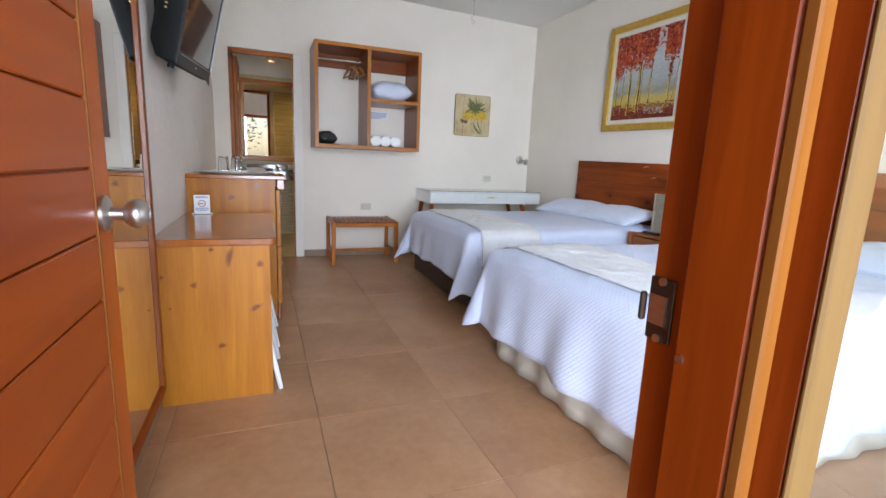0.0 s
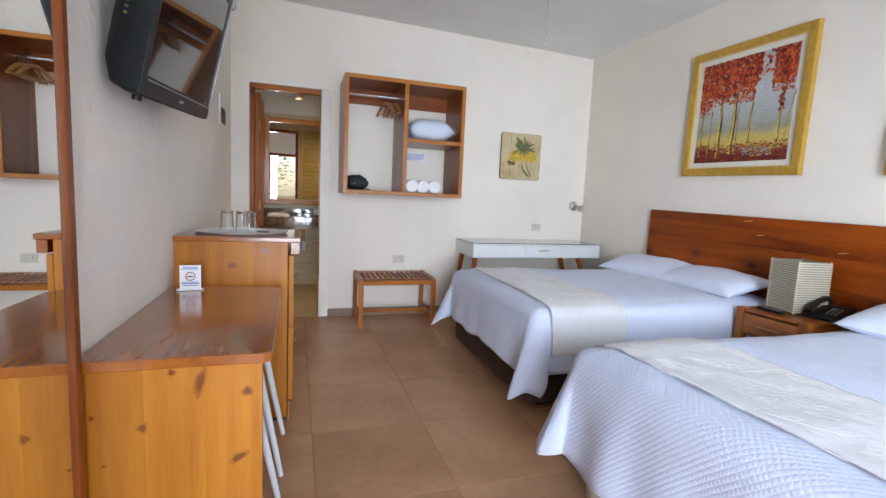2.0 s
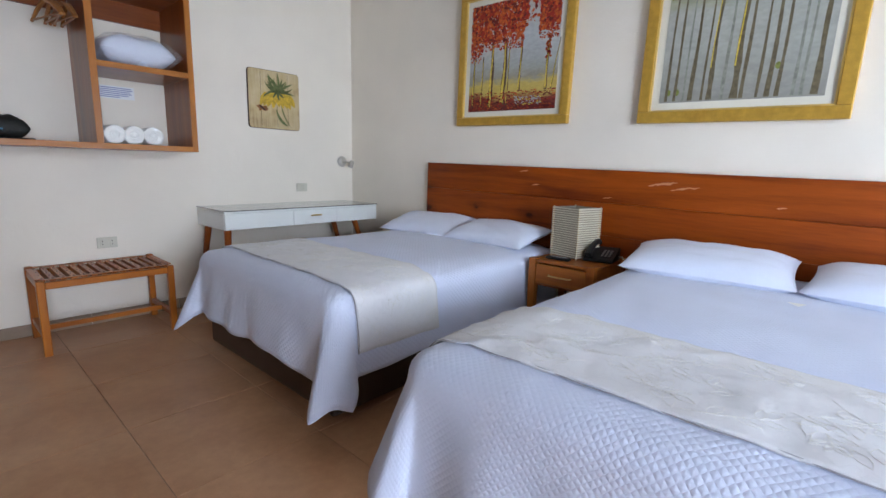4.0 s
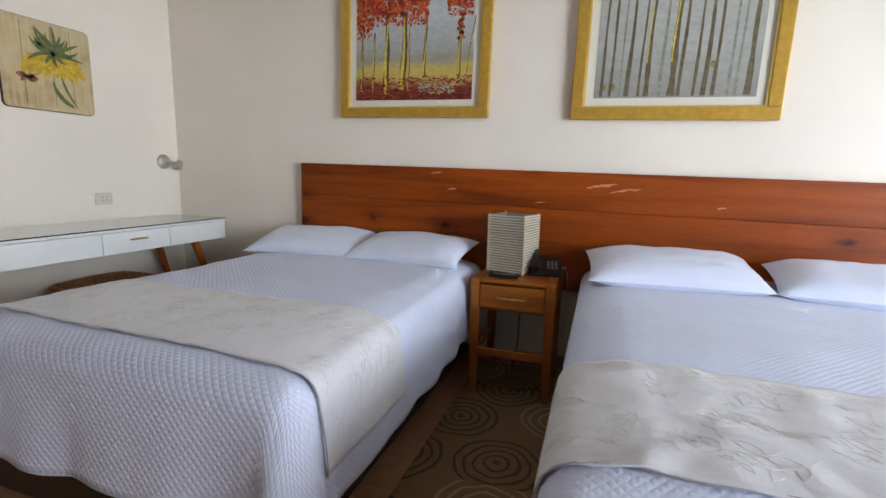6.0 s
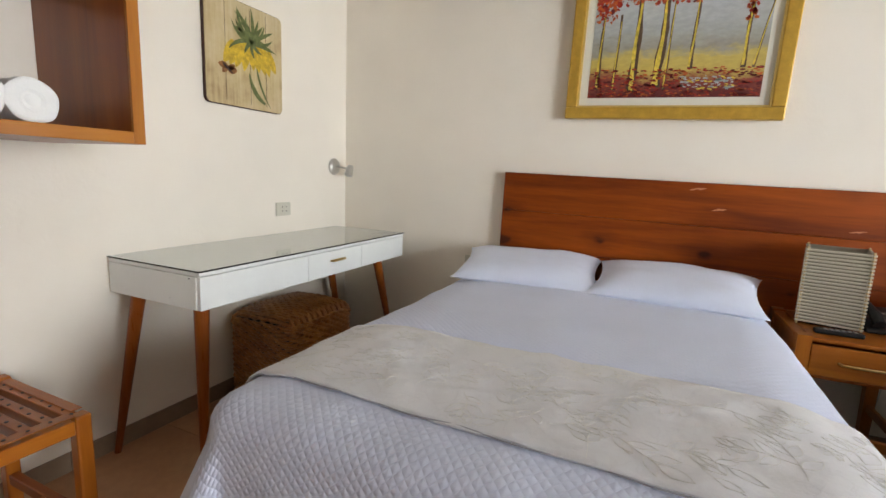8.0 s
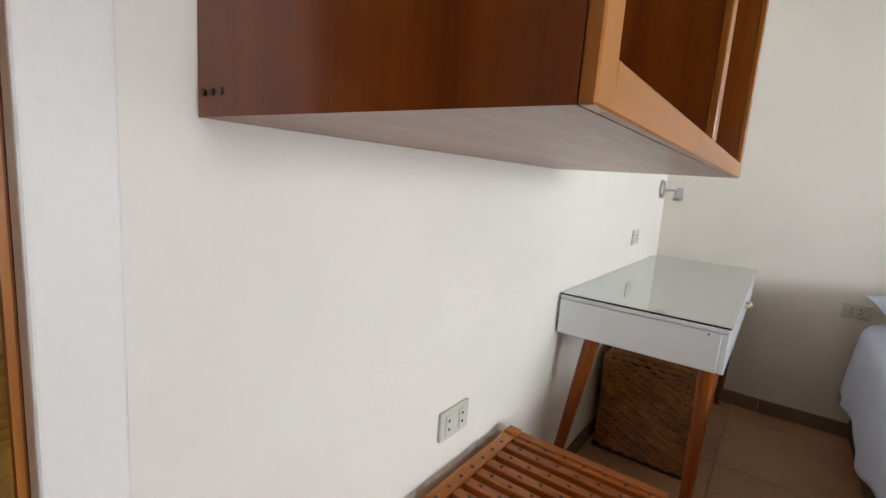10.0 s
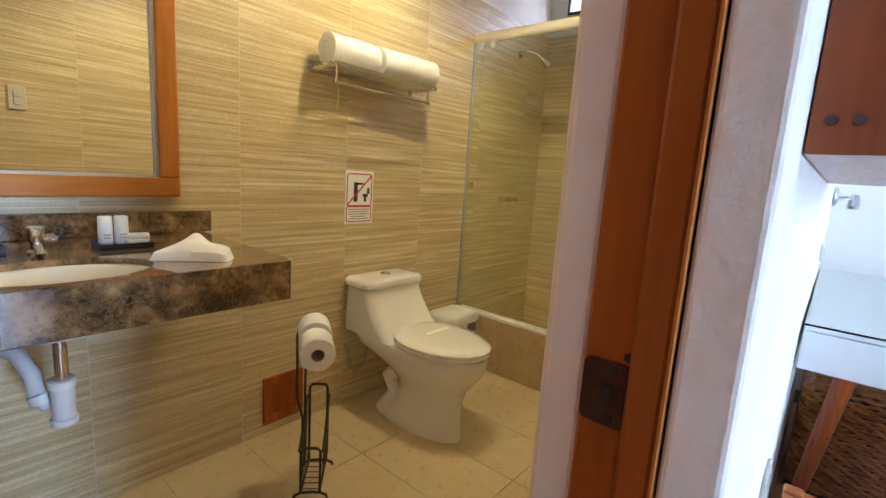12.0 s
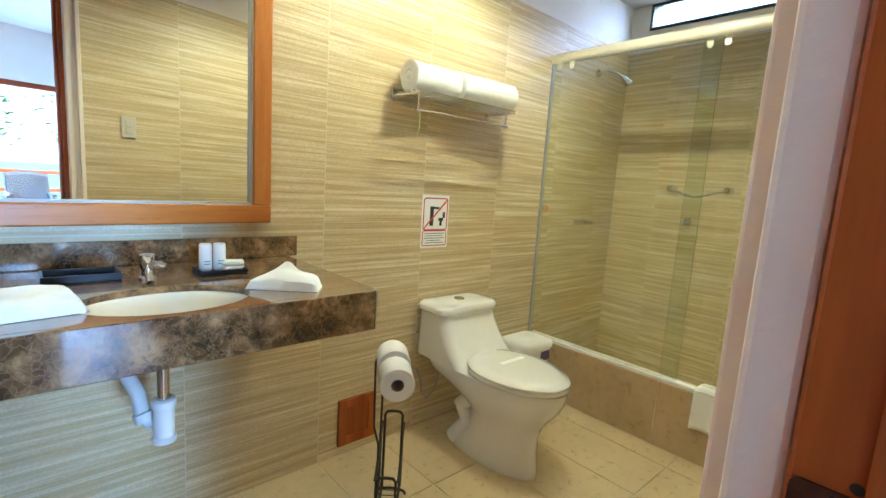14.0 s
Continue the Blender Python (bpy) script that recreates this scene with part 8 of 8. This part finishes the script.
def bath_lamp(name, x, y, z, label):
    t = thing(name, label, "lamp", (x, y, z))
    b = lathe(bmesh.new(), [(0.0005, BCEIL - z), (0.048, BCEIL - z), (0.048, 0.0), (0.042, 0.0), (0.042, 0.05), (0.0005, 0.055)], (x, y, z), 24)
    part("housing", b, STEEL, t, smooth=True)
    part("bulb", lathe(bmesh.new(), [(0.0005, 0.030), (0.030, 0.032), (0.036, 0.045), (0.0005, 0.050)], (x, y, z), 20), emit_mat("lit_bulb", (1.0, 0.82, 0.52), 5), t, "lit warm bulb", smooth=True)


bath_lamp("ceiling_spotlight", 0.39, 6.35, 2.245, "brushed metal cylinder spotlight with lit warm bulb")
bath_lamp("ceiling_spotlight", 1.60, 6.26, 2.34, "short metal ceiling spotlight with lit warm bulb")


# ---- terrace seen through the doorway and in the mirrors ----
def terrace():
    t = thing("terrace_railing", "wooden terrace railing with level bars", "railing", (0, -2.9, -0.03), kind="structure")
    for x in (-3.0, -1.5, 0.0, 1.5, 3.0, 4.5):
        part("post", boxes((x - 0.045, x + 0.045, -2.95, -2.86, -0.03, 0.95), bevel=0.004), RED_Z, t)
    for z in (0.30, 0.60, 0.93):
        part("bar", boxes((-3.0, 4.5, -2.93, -2.88, z - 0.03, z + 0.03), bevel=0.004), RED_X, t)
    c = thing("patio_chair", "dark wicker patio chair on the terrace", "chair", (1.45, -1.9, -0.03))
    fr = plain("dark_wicker_weave", (0.03, 0.024, 0.022), 0.6, relief=1.0, relief_scale=70)
    part("seat", boxes((1.18, 1.72, -2.15, -1.65, 0.33, 0.40), bevel=0.02, seg=2), fr, c)
    b = bmesh.new()
    grid(b, 12, 8, lambda u, v: (1.16 + 0.58 * u, -2.16 - 0.10 * v - 0.05 * math.sin(math.pi * u), 0.40 + 0.50 * v + 0.05 * math.sin(math.pi * u)))
    o = part("backrest", b, fr, c, smooth=True)
    o.modifiers.new("thickness", "SOLIDIFY").thickness = 0.03
    for x in (1.16, 1.70):
        part("armrest", boxes((x - 0.02, x + 0.05, -2.15, -1.66, 0.55, 0.60), bevel=0.015, seg=2), fr, c)
        for y in (-2.13, -1.70):
            part("leg", rod(bmesh.new(), (x + 0.015, y, -0.03), (x + 0.015, y, 0.56), 0.018, seg=8), fr, c)


terrace()


def leaf_mat(name, a, c):
    m, n, l, b = mat(name)
    g = n.new("ShaderNodeNewGeometry")
    l.new(ramp(n, l, g.outputs["Random Per Island"], [(0.0, a), (1.0, c)]), b.inputs["Base Color"])
    b.inputs["Roughness"].default_value = 0.55
    return m


LEAF = leaf_mat("green_leaf", (0.05, 0.10, 0.018), (0.17, 0.26, 0.05))
BARK = plain("tree_bark", (0.16, 0.11, 0.075), 0.9, vary=0.4, scale=12, relief=0.8, relief_scale=30)


def tree(x, y, h, seed):
    rnd = random.Random(seed)
    t = thing("garden_tree", "leafy green garden tree beyond the terrace", "tree", (x, y, -0.03), "trees beyond the terrace")
    b = bmesh.new()
    tips = []
    tube(b, [(x, y, -0.05), (x + 0.1, y, h * 0.25), (x - 0.05, y + 0.1, h * 0.5), (x + 0.05, y, h * 0.8)], [0.17, 0.13, 0.10, 0.04], 8)
    for i in range(9):
        z = h * (0.3 + 0.055 * i)
        a = rnd.uniform(0, 6.28)
        ln = rnd.uniform(0.8, 1.7) * h / 5
        e = Vector((x + ln * math.cos(a), y + ln * math.sin(a), z + ln * 0.5))
        tube(b, [(x, y, z), Vector((x, y, z)).lerp(e, 0.5) + Vector((0, 0, 0.1)), e], [0.05, 0.035, 0.015], 6)
        tips += [e, Vector((x, y, z)).lerp(e, 0.6)]
    part("trunk", b, BARK, t, smooth=True)
    c = bmesh.new()
    for e in tips + [Vector((x, y, h * 0.9))]:
        for k in range(75):
            p = e + Vector((rnd.gauss(0, 0.42), rnd.gauss(0, 0.42), rnd.gauss(0.1, 0.34)))
            u = Vector((rnd.uniform(-1, 1), rnd.uniform(-1, 1), rnd.uniform(-0.6, 0.6))).normalized()
            w = u.orthogonal().normalized()
            s = rnd.uniform(0.05, 0.11)
            c.faces.new([c.verts.new(q) for q in (p - u * s, p + w * s * 0.35, p + u * s, p - w * s * 0.35)])
    part("crown", c, LEAF, t)


for tx, ty, th, ts in ((-1.8, -6.0, 4.6, 1), (0.4, -7.6, 4.4, 2), (3.9, -7.4, 4.4, 3), (-4.6, -8.0, 5.5, 4), (5.6, -8.5, 5.6, 6)):
    tree(tx, ty, th, ts)

# ---- skirting, floor and wall tiles ----
def skirting(name, a, c, face, along):
    n = max(1, round(abs(c - a) / 0.585))
    w = (c - a) / n
    for i in range(n):
        lo, hi = a + w * i + 0.0012, a + w * (i + 1) - 0.0012
        r = (lo, hi, face - 0.008, face - 0.0005, 0.001, 0.078) if along == "x" else ((face + 0.0005, face + 0.008, lo, hi, 0.001, 0.078) if name == "w" else (face - 0.008, face - 0.0005, lo, hi, 0.001, 0.078))
        solid("baseboard", boxes(r, bevel=0.0015), SKIRT_TILE, kind="structure")


skirting("n", 0.668, EX - 0.009, NY, "x")
skirting("n", WX + 0.009, -0.034, NY, "x")
skirting("w", SY + 0.01, NY - 0.009, WX, "y")
skirting("e", SY + 0.01, NY - 0.0005, EX, "y")


def floor_tiles(parent, xs, ys, gap, material, z=0.0, th=0.004):
    cache = {}
    for xa, xb in zip(xs, xs[1:]):
        for ya, yb_ in zip(ys, ys[1:]):
            key = (round(xb - xa, 4), round(yb_ - ya, 4))
            if key not in cache:
                cache[key] = mesh_of("tile", boxes((gap / 2, xb - xa - gap / 2, gap / 2, yb_ - ya - gap / 2, -th, 0), bevel=0.0016), material)
            o = new("tile", cache[key])
            o.location = (xa, ya, z + random.uniform(-0.0003, 0.0003))
            o.parent = parent


def lines(lo, hi, first, pitch):
    k = math.floor((lo - first) / pitch) + 1
    out = [lo]
    while first + k * pitch < hi - 0.02:
        v = first + k * pitch
        if v - lo > 0.02:
            out.append(v)
        k += 1
    return out + [hi]


floor_tiles(FLOOR, lines(WX, EX, 0.452, 0.568), lines(SY - 0.16, NY + 0.03, 1.778, 0.585), 0.003, FLOOR_TILE)
floor_tiles(BFLOOR, lines(BW, 2.458, 1.390, 0.308), lines(NY + 0.03, BN, 5.962, 0.538), 0.004, BATH_FLOOR)
floor_tiles(BFLOOR, lines(2.558, BE, 2.62, 0.308), lines(BS, BN, 5.962, 0.538), 0.004, BATH_FLOOR)

TILE_MESH = {}


def ribbed_tile(w, h, variant):
    """A wall tile, standing in the x-z plane with its face towards -y, with uneven level ridges."""
    key = (round(w, 4), round(h, 4), variant)
    if key not in TILE_MESH:
        rnd = random.Random(variant)
        b = bmesh.new()
        g = 0.0014
        zs, z = [], g
        while z < h - g:
            zs.append(z)
            z += rnd.uniform(0.010, 0.024)
        zs = [q for q in zs if q < h - g - 0.006] + [h - g]
        cols = (g, w * 0.22, w * 0.41, w * 0.6, w * 0.8, w - g)
        rows = []
        for i, q in enumerate(zs):
            inner = 0 < i < len(zs) - 1
            wob = [rnd.uniform(-0.0016, 0.0016) if inner else 0.0 for x in cols]
            rows.append([b.verts.new((x, -0.0042, q + o)) for x, o in zip(cols, wob)])
            if inner:
                d = rnd.uniform(0.0004, 0.0013)
                rows.append([b.verts.new((x, -0.0042 - d * rnd.uniform(0.35, 1.15), q + o + 0.0022)) for x, o in zip(cols, wob)])
        for r, s in zip(rows, rows[1:]):
            for k in range(5):
                b.faces.new((r[k], r[k + 1], s[k + 1], s[k]))
        for r in (rows[0], rows[-1]):
            e = [b.verts.new((v.co.x, 0.0, v.co.z)) for v in r]
            for k in range(5):
                b.faces.new((r[k], r[k + 1], e[k + 1], e[k]))
        me = mesh_of("tile", b, WAVE)
        TILE_MESH[key] = me
    return TILE_MESH[key]


def tile_wall(name, place, yaw, length, first, top, skip=None):
    """Ribbed tiles on a wall that starts at place and runs along its local x axis."""
    root = thing(name, "", "", place, kind="structure")
    root.rotation_euler = (0, 0, radians(yaw))
    back = bmesh.new()
    zs = lines(0.0, top, 0.0, 0.248)
    xs = lines(0.0, length, first, 0.497)
    rnd = random.Random(len(name))
    for xa, xb in zip(xs, xs[1:]):
        for za, zb in zip(zs, zs[1:]):
            if skip and skip(xa, xb, za, zb):
                continue
            o = new("tile", ribbed_tile(xb - xa, zb - za, rnd.randrange(4)))
            o.location = (xa, 0, za)
            o.parent = root
            box(back, xa, xb, -0.0034, 0.004, za, zb)
    o = new("grout_bed", mesh_of("grout_bed", back, LIGHT_GROUT))
    o.parent = root


tile_wall("wall_tiles_north", (BW, BN, 0), 0, BE - BW, 1.083 - BW, 2.15)
tile_wall("wall_tiles_east", (BE, BN, 0), -90, BN - BS, 0.30, 2.15)
tile_wall("wall_tiles_south", (BE, BS, 0), 180, BE - 0.66, 0.21, 2.15)
tile_wall("wall_tiles_west", (BW, BS, 0), 90, BN - BS, 0.30, 2.15)
